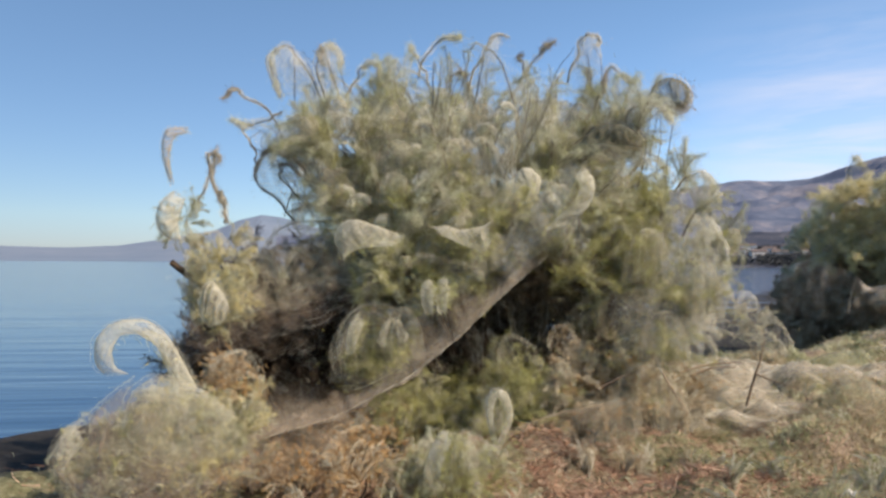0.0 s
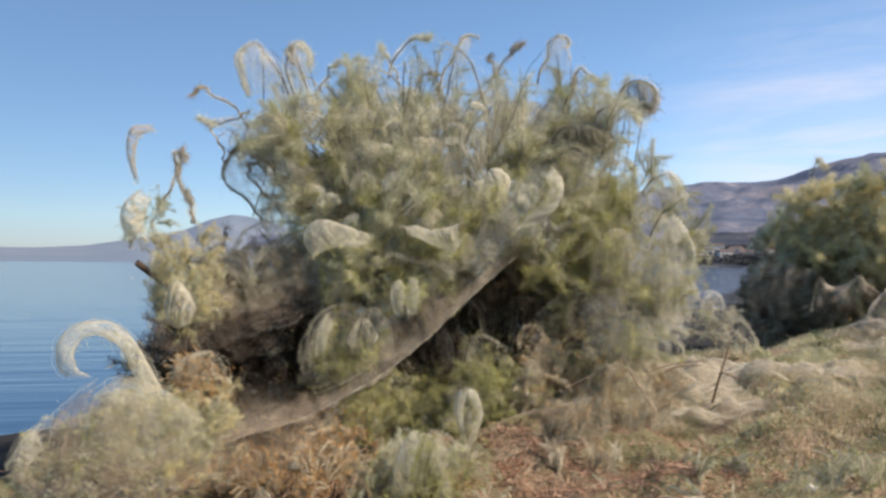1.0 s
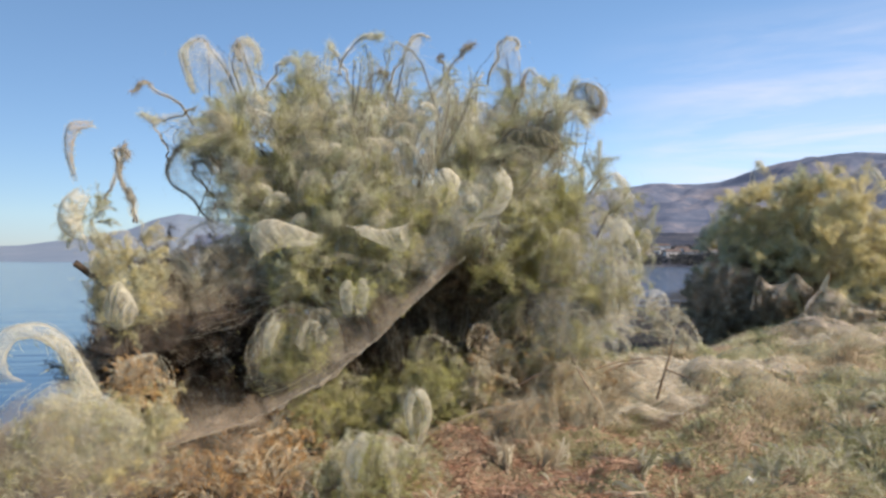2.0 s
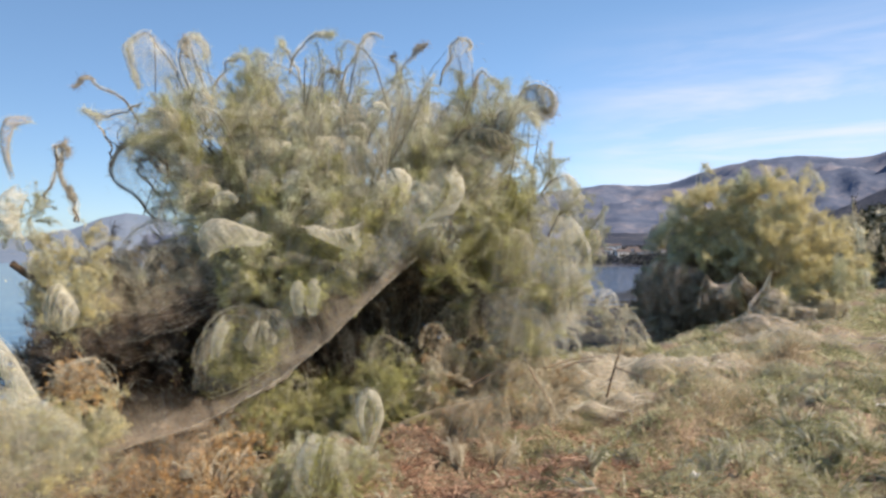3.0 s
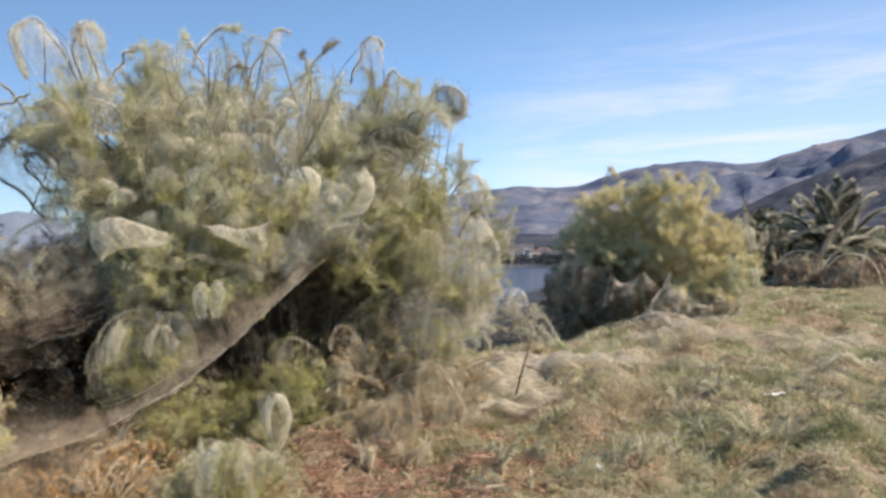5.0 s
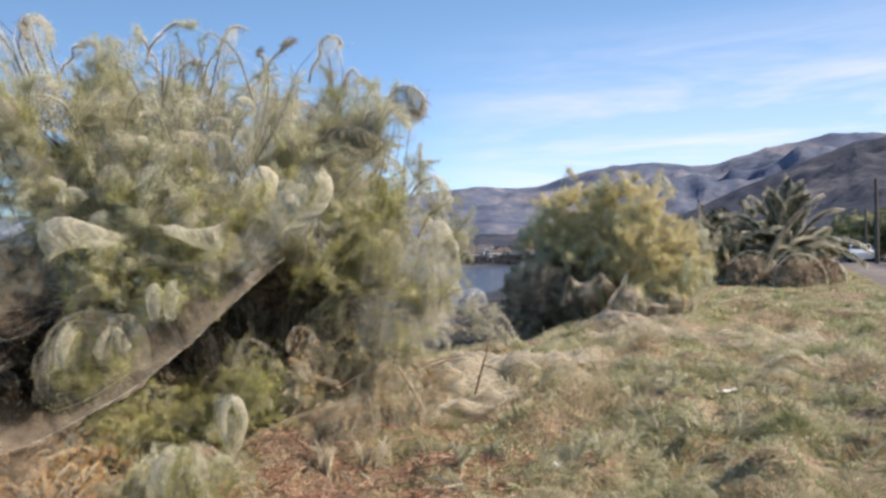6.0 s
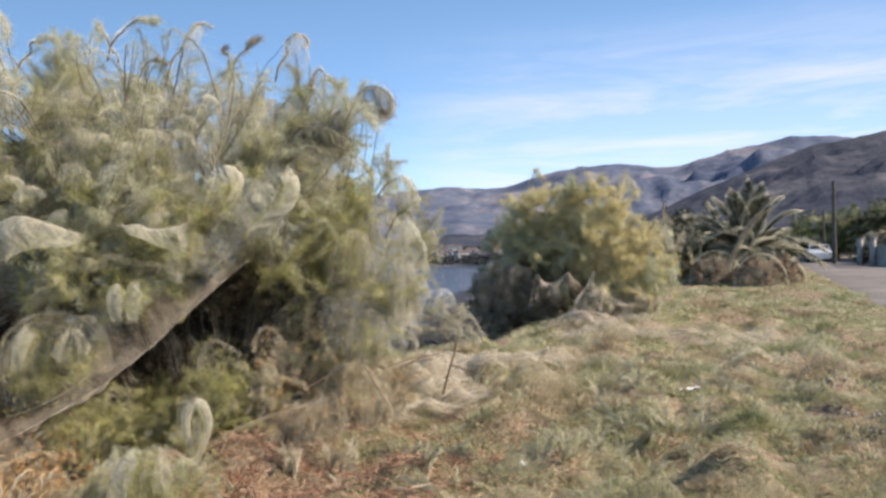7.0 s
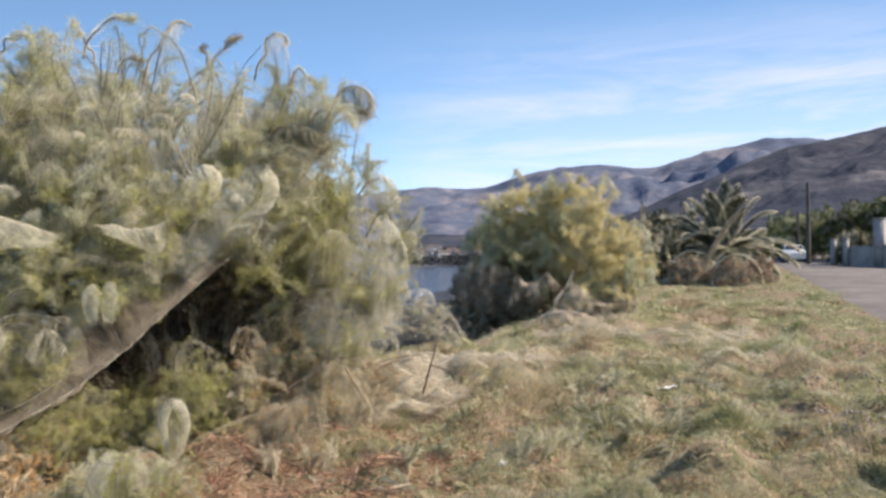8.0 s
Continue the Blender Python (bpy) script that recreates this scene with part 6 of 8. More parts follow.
STRAWS = spray_set((STRAW, STRAW), 47, 6, 9, 60, (0.12, 0.005), 40, 0.0, 0.002, (0.5, 0.85), 0.22)
for px, n, sz in [((2.86, 6.23, 0.0), 6, 0.8), ((2.67, 6.1, 0.0), 4, 0.65), ((3.05, 6.38, 0.0), 4, 0.6), ((-0.08, 5.7, 0.0), 4, 0.4), ((1.28, 5.16, 0.0), 4, 0.35), ((1.6, 5.06, 0.0), 5, 0.4), ((1.96, 5.08, 0.0), 4, 0.35)]:
    tuft = thing("straw_tuft", px, "tuft of dry golden grass stalks", "grass", "dry grass tufts")
    for _ in range(n):
        put_spray(tuft, rng, STRAWS, np.array(px) + rng.normal(0, 0.05, 3) * (1, 1, 0), rng.normal(0, 0.25 if sz > 0.5 else 0.75, 3) + (0, 0, 1 if sz > 0.5 else 0.7), sz * (1 if sz > 0.5 else 0.75) * rng.uniform(0.8, 1.2), "stalk")

# ---- second bush, farther along the bank ----
def at(bearing, far, z):
    """A place by its bearing and distance from the standing place."""
    return (0.05 + far * math.sin(radians(bearing)), -0.05 + far * math.cos(radians(bearing)), z)


GOLD = leafy("golden_leaves", [(0.25, 0.21, 0.09), (0.55, 0.485, 0.235), (0.76, 0.68, 0.38), (0.84, 0.78, 0.53)], 0.42, 1.2, 0.4, 1.5)
BIGY = spray_set((GOLD, GOLD), 36, 10, 6, 170, (0.17, 0.011), 60, 0.3, 0.003, (0.5, 1.1), 0.42, 0.75, 12, 0.35)
BIGG = spray_set((OLIVE, GOLD), 37, 10, 6, 170, (0.17, 0.011), 60, 0.3, 0.003, (0.5, 1.1), 0.42, 0.75, 12, 0.35)
BIGD = spray_set((TWIGS, TWIGS), 43, 6, 8, 200, (0.12, 0.008), 40, 0.2, 0.003)
B2 = at(40.5, 19.0, 0.1)
second = thing("second_tamarisk_bush", B2, "yellow-green tamarisk bush in silk on the edge of the bank", "bush")
trunk(second, rng, B2, [at(36, 19.5, 2.2), at(38, 19.2, 2.9), at(41, 19.0, 2.9), at(44.5, 18.5, 2.2)], 0.07)


def second_limit(p):
    """The bush's outline: rounded, with uneven plumes along the top."""
    b = math.degrees(math.atan2(p[0] - 0.05, p[1] + 0.05))
    top = np.interp(b, [32.6, 34, 36, 38, 40, 43, 45, 46.5, 47.4], [2.2, 3.0, 3.6, 3.45, 3.65, 3.45, 2.85, 2.3, 1.6])
    return 32.6 < b < 47.4 and p[2] < top + 0.2 * math.sin(2.9 * b) + 0.14 * math.sin(7.3 * b + 1)


for b0, far, z0, big, forms, n in [
    (36.6, 18.4, 3.1, 0.42, BIGY, 12), (35.6, 18.4, 2.7, 0.36, BIGY, 9), (38.4, 18.3, 2.75, 0.45, BIGY, 13), (39.4, 18.0, 3.2, 0.32, BIGG, 8), (41.5, 18.0, 3.25, 0.32, BIGY, 8), (37.4, 18.1, 2.1, 0.45, BIGY, 13), (34.8, 18.9, 2.6, 0.45, BIGG, 13), (34.0, 19.2, 1.9, 0.4, BIGG, 11),
    (40.4, 18.4, 3.05, 0.5, BIGG, 17), (42.6, 18.1, 2.85, 0.5, BIGY, 15), (44.4, 17.9, 2.4, 0.45, BIGY, 14), (46.0, 17.8, 1.75, 0.42, BIGY, 12), (45.9, 17.7, 1.0, 0.4, BIGG, 12),
    (43.9, 17.5, 1.65, 0.45, BIGY, 14), (42.0, 17.6, 1.75, 0.45, BIGY, 14), (44.0, 17.4, 0.95, 0.42, BIGY, 12), (40.3, 18.0, 2.1, 0.45, BIGG, 13), (42.3, 17.7, 1.1, 0.38, BIGY, 10), (36.0, 18.7, 2.0, 0.42, BIGG, 12), (46.9, 17.9, 1.3, 0.35, BIGG, 9)]:
    fill_dome(second, rng, forms, at(b0, far, z0), (big, big, big * 0.9), int(n * 0.7), (0.45, 0.85), -0.6, 0.1, 0.1, None, 0.5, second_limit)
fill_dome(second, rng, BIGG, at(40.5, 19.6, 1.8), (1.5, 0.9, 1.2), 60, (0.6, 1.0), -0.6, 0.2, 0.4, None, 0.35, second_limit)
fill_dome(second, rng, BIGD, at(35.4, 19.8, 0.5), (1.1, 0.8, 1.3), 110, (0.7, 1.1), -0.9, 0.2, 0.1)
fill_dome(second, rng, BIGD, at(38.6, 19.4, 0.9), (1.4, 0.7, 0.9), 70, (0.7, 1.0), -0.9, 0.2, 0.2)
hooded_tip(second, rng, [at(36.2, 18.4, 3.2), at(36.5, 18.4, 3.75), at(36.9, 18.4, 4.05), at(37.4, 18.4, 3.8)], 0.13, YELLOW, 200, 1, 0.12)
hooded_tip(second, rng, [at(42.2, 18.2, 3.2), at(43.3, 18.2, 3.7), at(44.3, 18.2, 3.68), at(45.0, 18.2, 3.2)], 0.13, OLIVE, 200, 1, 0.12)
hooded_tip(second, rng, [at(45.4, 17.8, 2.2), at(46.3, 17.8, 2.6), at(47.1, 17.8, 2.35), at(47.3, 17.8, 1.9)], 0.13, OLIVE, 200, 1, 0.12)
hooded_tip(second, rng, [at(45.8, 17.7, 1.4), at(46.9, 17.7, 1.75), at(47.5, 17.7, 1.4), at(47.4, 17.7, 1.0)], 0.13, OLIVE, 200, 1, 0.12)
hooded_tip(second, rng, [at(33.6, 19.0, 2.2), at(33.1, 19.0, 2.5), at(32.7, 19.0, 2.2)], 0.12, YELLOW, 160, 1, 0.12)
for b0, z0, wide, tall, far in [(36.6, 3.4, 1.6, 0.5, 18.2), (40.3, 3.3, 1.8, 0.6, 18.0), (43.5, 2.9, 1.6, 0.6, 17.4), (45.5, 2.2, 1.5, 0.6, 17.3), (35.0, 2.6, 1.4, 0.5, 18.7), (38.4, 2.5, 1.6, 0.5, 18.1), (42.3, 2.0, 1.4, 0.6, 17.4), (45.2, 1.3, 1.6, 0.5, 17.3)]:
    drape(second, rng, [at(b0 - wide, far, z0 - tall * 0.5), at(b0 - wide * 0.5, far, z0 - 0.05), at(b0, far, z0), at(b0 + wide * 0.6, far, z0 - 0.1), at(b0 + wide, far, z0 - tall * 0.6)],
          [at(b0 - wide * 0.9, far - 0.3, z0 - tall), at(b0 - wide * 0.4, far - 0.3, z0 - tall * 1.1), at(b0, far - 0.3, z0 - tall * 1.15), at(b0 + wide * 0.5, far - 0.3, z0 - tall * 1.1), at(b0 + wide * 0.9, far - 0.3, z0 - tall)], THIN, 0.8, 0.35, False, YELLOW, 120, 0.5, 0.005)
PALE = spray_set((STRAW, SILK), 46, 6, 9, 110, (0.1, 0.008), 120, 0.4, 0.003, (0.3, 0.6), 0.6)
for b0, far, ax, n in [(41.6, 16.8, (0.5, 0.35, 0.25), 10), (43.6, 17.0, (0.6, 0.4, 0.3), 12), (45.4, 17.0, (0.5, 0.4, 0.25), 10)]:
    x, y, _ = at(b0, far, 0)
    low_plant("webbed_bank_plant", rng, (x, y, float(ground_z(x, y)) - 0.03), ax, "straw-pale plant smothered in silk on the bank edge", PALE, n, (0.4, 0.65), "webbed plants along the bank edge")
# a tent of silk behind the hollow, and the smothered bank edge in front of it
drape(second, rng, [(9.84, 13.23, 0.7), (9.9, 13.18, 1.09), (9.96, 13.14, 1.32), (10.05, 13.06, 1.19), (10.15, 12.99, 1.12), (10.34, 12.84, 1.18), (10.51, 12.7, 1.37), (10.62, 12.61, 1.21), (10.79, 12.46, 0.99)],
      [(9.76, 13.16, 0.36), (9.85, 13.09, 0.44), (9.95, 13.02, 0.49), (10.05, 12.94, 0.55), (10.14, 12.87, 0.58), (10.27, 12.76, 0.63), (10.42, 12.64, 0.71), (10.57, 12.52, 0.81), (10.71, 12.4, 0.92)], DUSTWEB, 1.1, 0.35, False, TWIGS, 60, 0.3, 0.004, "tent of dusty silk with two peaks")
drape(second, rng, [(9.25, 14.71, 0.84), (9.39, 14.62, 1.46), (9.69, 14.43, 1.67), (10.04, 14.19, 1.59), (10.46, 13.89, 1.37)],
      [(9.28, 14.46, -0.1), (9.48, 14.33, -0.03), (9.7, 14.18, 0.07), (9.97, 14.0, 0.19), (10.28, 13.77, 0.33)], DUSTWEB, 0.5, 0.25, False, TWIGS, 60, 0.1, 0.004, "thin dusty web over the shaded side of the bush")
bank_web = thing("bank_web", (10.43, 12.12, -0.04), "mounds of dusty silk smothering the edge of the bank", "spider web")
drape(bank_web, rng, [(10.16, 12.6, 0.27), (10.31, 12.48, 0.47), (10.47, 12.34, 0.67), (10.58, 12.25, 0.92), (10.69, 12.16, 1.1), (10.84, 12.02, 1.06), (10.96, 11.92, 0.93), (11.13, 11.75, 0.74), (11.39, 11.51, 0.61)],
      [(9.84, 12.21, -0.05), (10.02, 12.07, -0.02), (10.18, 11.93, 0.02), (10.28, 11.85, 0.05), (10.4, 11.74, 0.07), (10.55, 11.61, 0.09), (10.68, 11.49, 0.11), (10.84, 11.34, 0.19), (11.03, 11.15, 0.31)], DUSTWEB, 1.4, 0.6, False, STRAW, 500, 0.2, 0.004, "mound of dusty silk on the bank edge")
drape(bank_web, rng, [(10.6, 12.17, 1.02), (10.64, 12.13, 1.15), (10.69, 12.09, 1.28), (10.74, 12.04, 1.42)],
      [(10.7, 12.04, 1.0), (10.7, 12.04, 1.11), (10.71, 12.03, 1.25), (10.74, 12.01, 1.39)], LOBE, 1.2, 0.1, True, STRAW, 0, 0.3, 0.006, "pale peak of drawn silk")
drape(bank_web, rng, [(9.15, 12.74, -0.13), (9.43, 12.53, 0.05), (9.64, 12.38, 0.28), (9.91, 12.16, 0.43), (10.24, 11.89, 0.55), (10.57, 11.6, 0.48), (10.88, 11.3, 0.32)],
      [(8.8, 12.25, -0.37), (9.07, 12.05, -0.29), (9.34, 11.85, -0.2), (9.61, 11.63, -0.14), (9.88, 11.4, -0.08), (10.16, 11.15, -0.07), (10.46, 10.87, 0.02)], DUSTWEB, 1.4, 0.6, False, STRAW, 500, 0.2, 0.004, "low mound of dusty silk over grass")
drape(bank_web, rng, [(8.28, 12.85, -0.17), (8.58, 12.65, -0.07), (8.87, 12.45, -0.08), (9.19, 12.21, -0.0), (9.55, 11.94, -0.08)],
      [(8.02, 12.41, -0.45), (8.35, 12.2, -0.44), (8.62, 12.01, -0.42), (8.93, 11.78, -0.36), (9.24, 11.55, -0.3)], DUSTWEB, 1.3, 0.6, False, STRAW, 300, 0.2, 0.004, "low mound of dusty silk over grass")

# ---- palm ----
def palm_tree(base, height, reach, n):
    ob = thing("palm_tree", base, "bushy palm tree with silk-edged fronds beside the road", "palm")
    g = np.random.default_rng(21)
    crown = np.array(base) + np.array((0, 0, height))
    me = Mesh()
    tube(me, spline([np.array(base) - (0, 0, 0.2), np.array(base) + (0.05, 0, height * 0.5), crown], 10), np.linspace(0.6, 0.42, 10), 0, 12)
    me.done("trunk", [BARK], ob, "stout shaggy palm trunk")
    for k in range(n):
        az = 2.399 * k + g.uniform(-0.2, 0.2)
        up = 1.5 - 1.45 * (k / n) ** 0.9 + g.uniform(-0.1, 0.1)
        ln = reach * g.uniform(0.85, 1.1) * (1 - 0.3 * (k / n) ** 2)
        h = np.array((math.cos(az), math.sin(az), 0))
        s = np.linspace(0, 1, 16)
        path = crown + h * (ln * s * math.cos(up))[:, None] + np.array((0, 0, 1)) * (ln * (s * math.sin(up) - 0.42 * s ** 3.0 * (0.35 + 0.65 * math.cos(up))))[:, None]
        path[:, 2] = np.maximum(path[:, 2], base[2] + 0.15)
        f = Mesh()
        tube(f, path, np.linspace(0.05, 0.012, 16), 0, 5)
        cnt = 420
        q = g.uniform(0.1, 1, cnt) * 14.99
        i, fr = q.astype(int), (q % 1)[:, None]
        root = path[i] * (1 - fr) + path[i + 1] * fr
        t = unit(np.gradient(path, axis=0))[i]
        sd = unit(np.cross(t, (0, 0, 1))) * np.where(g.random(cnt) < 0.5, -1, 1)[:, None]
        ribbons(f, g, root, t * (0.45 + 0.9 * (q[:, None] / 15) ** 4) + sd * 0.9 + (0, 0, 0.15), 0.8 * np.sin(np.clip(q / 15, 0.15, 0.9) * math.pi) ** 0.5 * g.uniform(0.8, 1.1, cnt), 0.04, 0.3, 3, 1)
        # silk catches on the leaflet tips and outlines the frond
        tt = unit(np.gradient(path, axis=0))
        sway = unit(np.cross(tt, (0, 0, 1))) * (0.62 * np.sin(np.linspace(0.15, 0.97, 16) * math.pi) ** 0.5)[:, None]
        rim = np.concatenate([path + sway, (path + tt * 0.25)[-1:], (path - sway)[::-1]])
        threads(f, rim[None] + (g.normal(0, 0.06, (16, 1, 3)) + g.normal(0, 0.03, (16, len(rim), 3)))[:12], 0.012, 2)
        f.done("frond", [BARK, PALMLEAF, SILK], ob)
    return ob


PALM = (30.32, 22.92, 0.69)
palm_tree((PALM[0], PALM[1], float(ground_z(PALM[0], PALM[1]))), 1.2, 4.3, 28)


def hanging_frond(points):
    """A dead frond bent down and wrapped in silk."""
    ob = thing("dead_frond", points[-1], "dead palm frond bent down and wrapped in pale silk", "frond")
    path = spline(points, 16)
    me = Mesh()
    tube(me, path, np.linspace(0.05, 0.03, 16), 0, 6)
    me.done("midrib", [BARK], ob)
    me = Mesh()
    shell(me, path, taper(16, 0.17, 0.4, 0.5), 0, 0.6, 14, 0.08, rng)
    me.done("silk_sleeve", [TENT], ob, "dusty silk sleeve")
    me = Mesh()
    plume(me, rng, path, 260, 0.4, 0.03, 0, 0.5, 0.7, 0.08)
    me.done("leaflet_fringe", [PALMLEAF], ob)


hanging_frond([(28.01, 20.16, 3.97), (27.69, 20.59, 3.39), (27.36, 21.02, 2.49), (27.12, 21.34, 1.58), (27.02, 21.46, 0.66)])


def on_ground(p, sink=0.02):
    return (p[0], p[1], float(ground_z(p[0], p[1])) - sink)


DARKS = spray_set((DARKLEAF, DARKLEAF), 38, 6, 8, 60, (0.13, 0.016), 20, 0.3, 0.006)
PINES = spray_set((PINELEAF, DARKLEAF), 39, 6, 8, 60, (0.13, 0.016), 4, 0.0, 0.002)
HEDGE = spray_set((PINELEAF, WEED), 40, 6, 8, 60, (0.13, 0.016), 4, 0.0, 0.002)


def far_shrub(name, place, axes, label, forms, n, size, group="", lift=0.35):
    ob = thing(name, place, label, "shrub", group)
    p = np.array(place)
    fill_dome(ob, rng, forms, p + np.array((0, 0, axes[2] * lift)), (axes[0], axes[1], axes[2] * (1 - lift) * 1.05), n, size, -0.35, 0.45, 0.2)
    stems(ob, rng, p, p + np.array((0, 0, axes[2] * 0.4)), np.array(axes) * 0.6, 4, 0.04)
    return ob


for px, ax in [(on_ground((30.55, 27.36, 0.44)), (1.6, 1.6, 3.0)), (on_ground((32.01, 27.21, 0.42)), (1.8, 1.6, 3.3)), (on_ground((26.96, 23.88, 0.59)), (1.2, 1.0, 1.7))]:
    far_shrub("webbed_bush", px, ax, "dark bush hung with silk beside the palm", DARKS, 34, (1.4, 2.2), "bushes beside the palm")
CLUMPS = spray_set((LITTER, TWIGS), 48, 6, 9, 100, (0.12, 0.014), 40, 0.0, 0.005, (0.3, 0.6), 0.6)
for a, b in [((26.6, 21.99, 1.43), 1.15), ((27.37, 20.2, 1.17), 1.1), ((28.79, 19.94, 1.16), 0.8)]:
    ob = thing("webbed_clump", on_ground(a), "brown withered clump under a dome of silk", "shrub", "webbed clumps under the palm")
    c = np.array(on_ground(a))
    fill_dome(ob, rng, CLUMPS, c + np.array((0, 0, 0.2)), (b, b * 0.8, b * 0.85), 40, (0.6, 0.9), -0.1, 0.3, 0.3)
    me = Mesh()
    dome = spline([c + np.array((0, 0, 0.02)), c + np.array((0, 0, b * 0.5)), c + np.array((0, 0, b * 0.9)), c + np.array((0, 0, b * 1.25))], 10)
    shell(me, dome, b * np.sqrt(np.linspace(1, 0.002, 10)) * 1.05, 0, 1.0, 20, 0.03, rng)
    me.done("silk_dome", [THIN], ob, "thin grey dome of silk")
    me = Mesh()
    s = np.linspace(0, math.pi, 16)
    tube(me, c + np.stack([b * np.cos(s) * 0.8, -b * np.cos(s) * 0.6 - 0.25, 0.02 + b * 1.35 * np.sin(s) ** 0.8], -1), 0.03 + 0.012 * np.sin(np.arange(16) * 1.3), 0, 5)
    me.done("silk_rope", [SILK], ob, "pale rope of silk along the dome's edge")

# ---- road and what stands along it ----
ASPHALT = rough_mat("worn_asphalt", [(0.3, (0.14, 0.125, 0.112)), (0.55, (0.18, 0.16, 0.145)), (0.8, (0.23, 0.21, 0.19))], 0.5, 0.3, 30, 0.9)
PLASTER = rough_mat("white_plaster", [(0.3, (0.2, 0.195, 0.185)), (0.7, (0.32, 0.31, 0.3))], 1.0, 0.2, 20)
TILES = rough_mat("red_tiles", [(0.3, (0.09, 0.075, 0.07)), (0.7, (0.14, 0.108, 0.095))], 0.5, 0.3, 4)
POLE = rough_mat("grey_timber", [(0.3, (0.05, 0.045, 0.04)), (0.7, (0.11, 0.1, 0.09))], 2.0, 0.3, 30)


def make_road():
    along, across = np.linspace(-45, 140, 90), np.concatenate([[-0.25], np.linspace(0.02, ROAD_WIDE - 0.02, 9), [ROAD_WIDE + 0.25]])
    A, C = np.meshgrid(along, across, indexing="ij")
    x = ROAD_A[0] + ROAD_WAY[0] * A + ROAD_WAY[1] * C
    y = ROAD_A[1] + ROAD_WAY[1] * A - ROAD_WAY[0] * C
    z = ground_z(x, y) + 0.03 + 0.03 * np.sin(C / ROAD_WIDE * math.pi) - 0.1 * (C < 0) - 0.1 * (C > ROAD_WIDE)
    me = Mesh()
    grid_mesh(me, np.stack([x, y, z], -1)[:, ::-1])
    tagged(me.done("road", [ASPHALT]), "pale worn asphalt road along the shore", "road", kind="structure")


make_road()


def box(mesh, lo, hi, mat=0, bevel=0.0):
    bm = bmesh.new()
    bmesh.ops.create_cube(bm, size=1.0)
    lo, hi = np.array(lo, float), np.array(hi, float)
    for v in bm.verts:
        v.co = Vector(lo + (np.array(v.co) + 0.5) * (hi - lo))
    if bevel:
        bmesh.ops.bevel(bm, geom=bm.edges[:], offset=bevel, segments=2, affect="EDGES")
    bmesh.ops.triangulate(bm, faces=bm.faces[:])
    bm.verts.index_update()
    mesh.add([v.co[:] for v in bm.verts], [[v.index for v in f.verts] for f in bm.faces], mat)
    bm.free()


def placed(ob, place, turn):
    ob.matrix_basis = pose(*place, 0, 0, turn)
    return ob


def local(mesh, name, mats, parent, label="", smooth=False):
    """A part given in its thing's own coordinates."""
    ob = mesh.done(name, mats, None, label, smooth)
    ob.parent = parent
    return ob


def simple(name, base, rough, metal=0.0, spec=0.5):
    m, N, L = material(name)
    n = noise_tex(N, L, 6, 4)
    r = ramp(N, [(0.3, tuple(c * 0.85 for c in base)), (0.7, base)])
    b, out = N("ShaderNodeBsdfPrincipled"), N("ShaderNodeOutputMaterial")
    L(n.outputs["Fac"], r.inputs[0])
    L(r.outputs[0], b.inputs["Base Color"])
    b.inputs["Roughness"].default_value, b.inputs["Metallic"].default_value = rough, metal
    L(b.outputs[0], out.inputs[0])
    return m


CARPAINT, DARKGLASS, RUBBER, CHROME = simple("white_car_paint", (0.75, 0.75, 0.75), 0.25), simple("tinted_glass", (0.02, 0.025, 0.03), 0.05), simple("tyre_rubber", (0.02, 0.02, 0.02), 0.8), simple("bright_metal", (0.6, 0.6, 0.6), 0.25, 1.0)


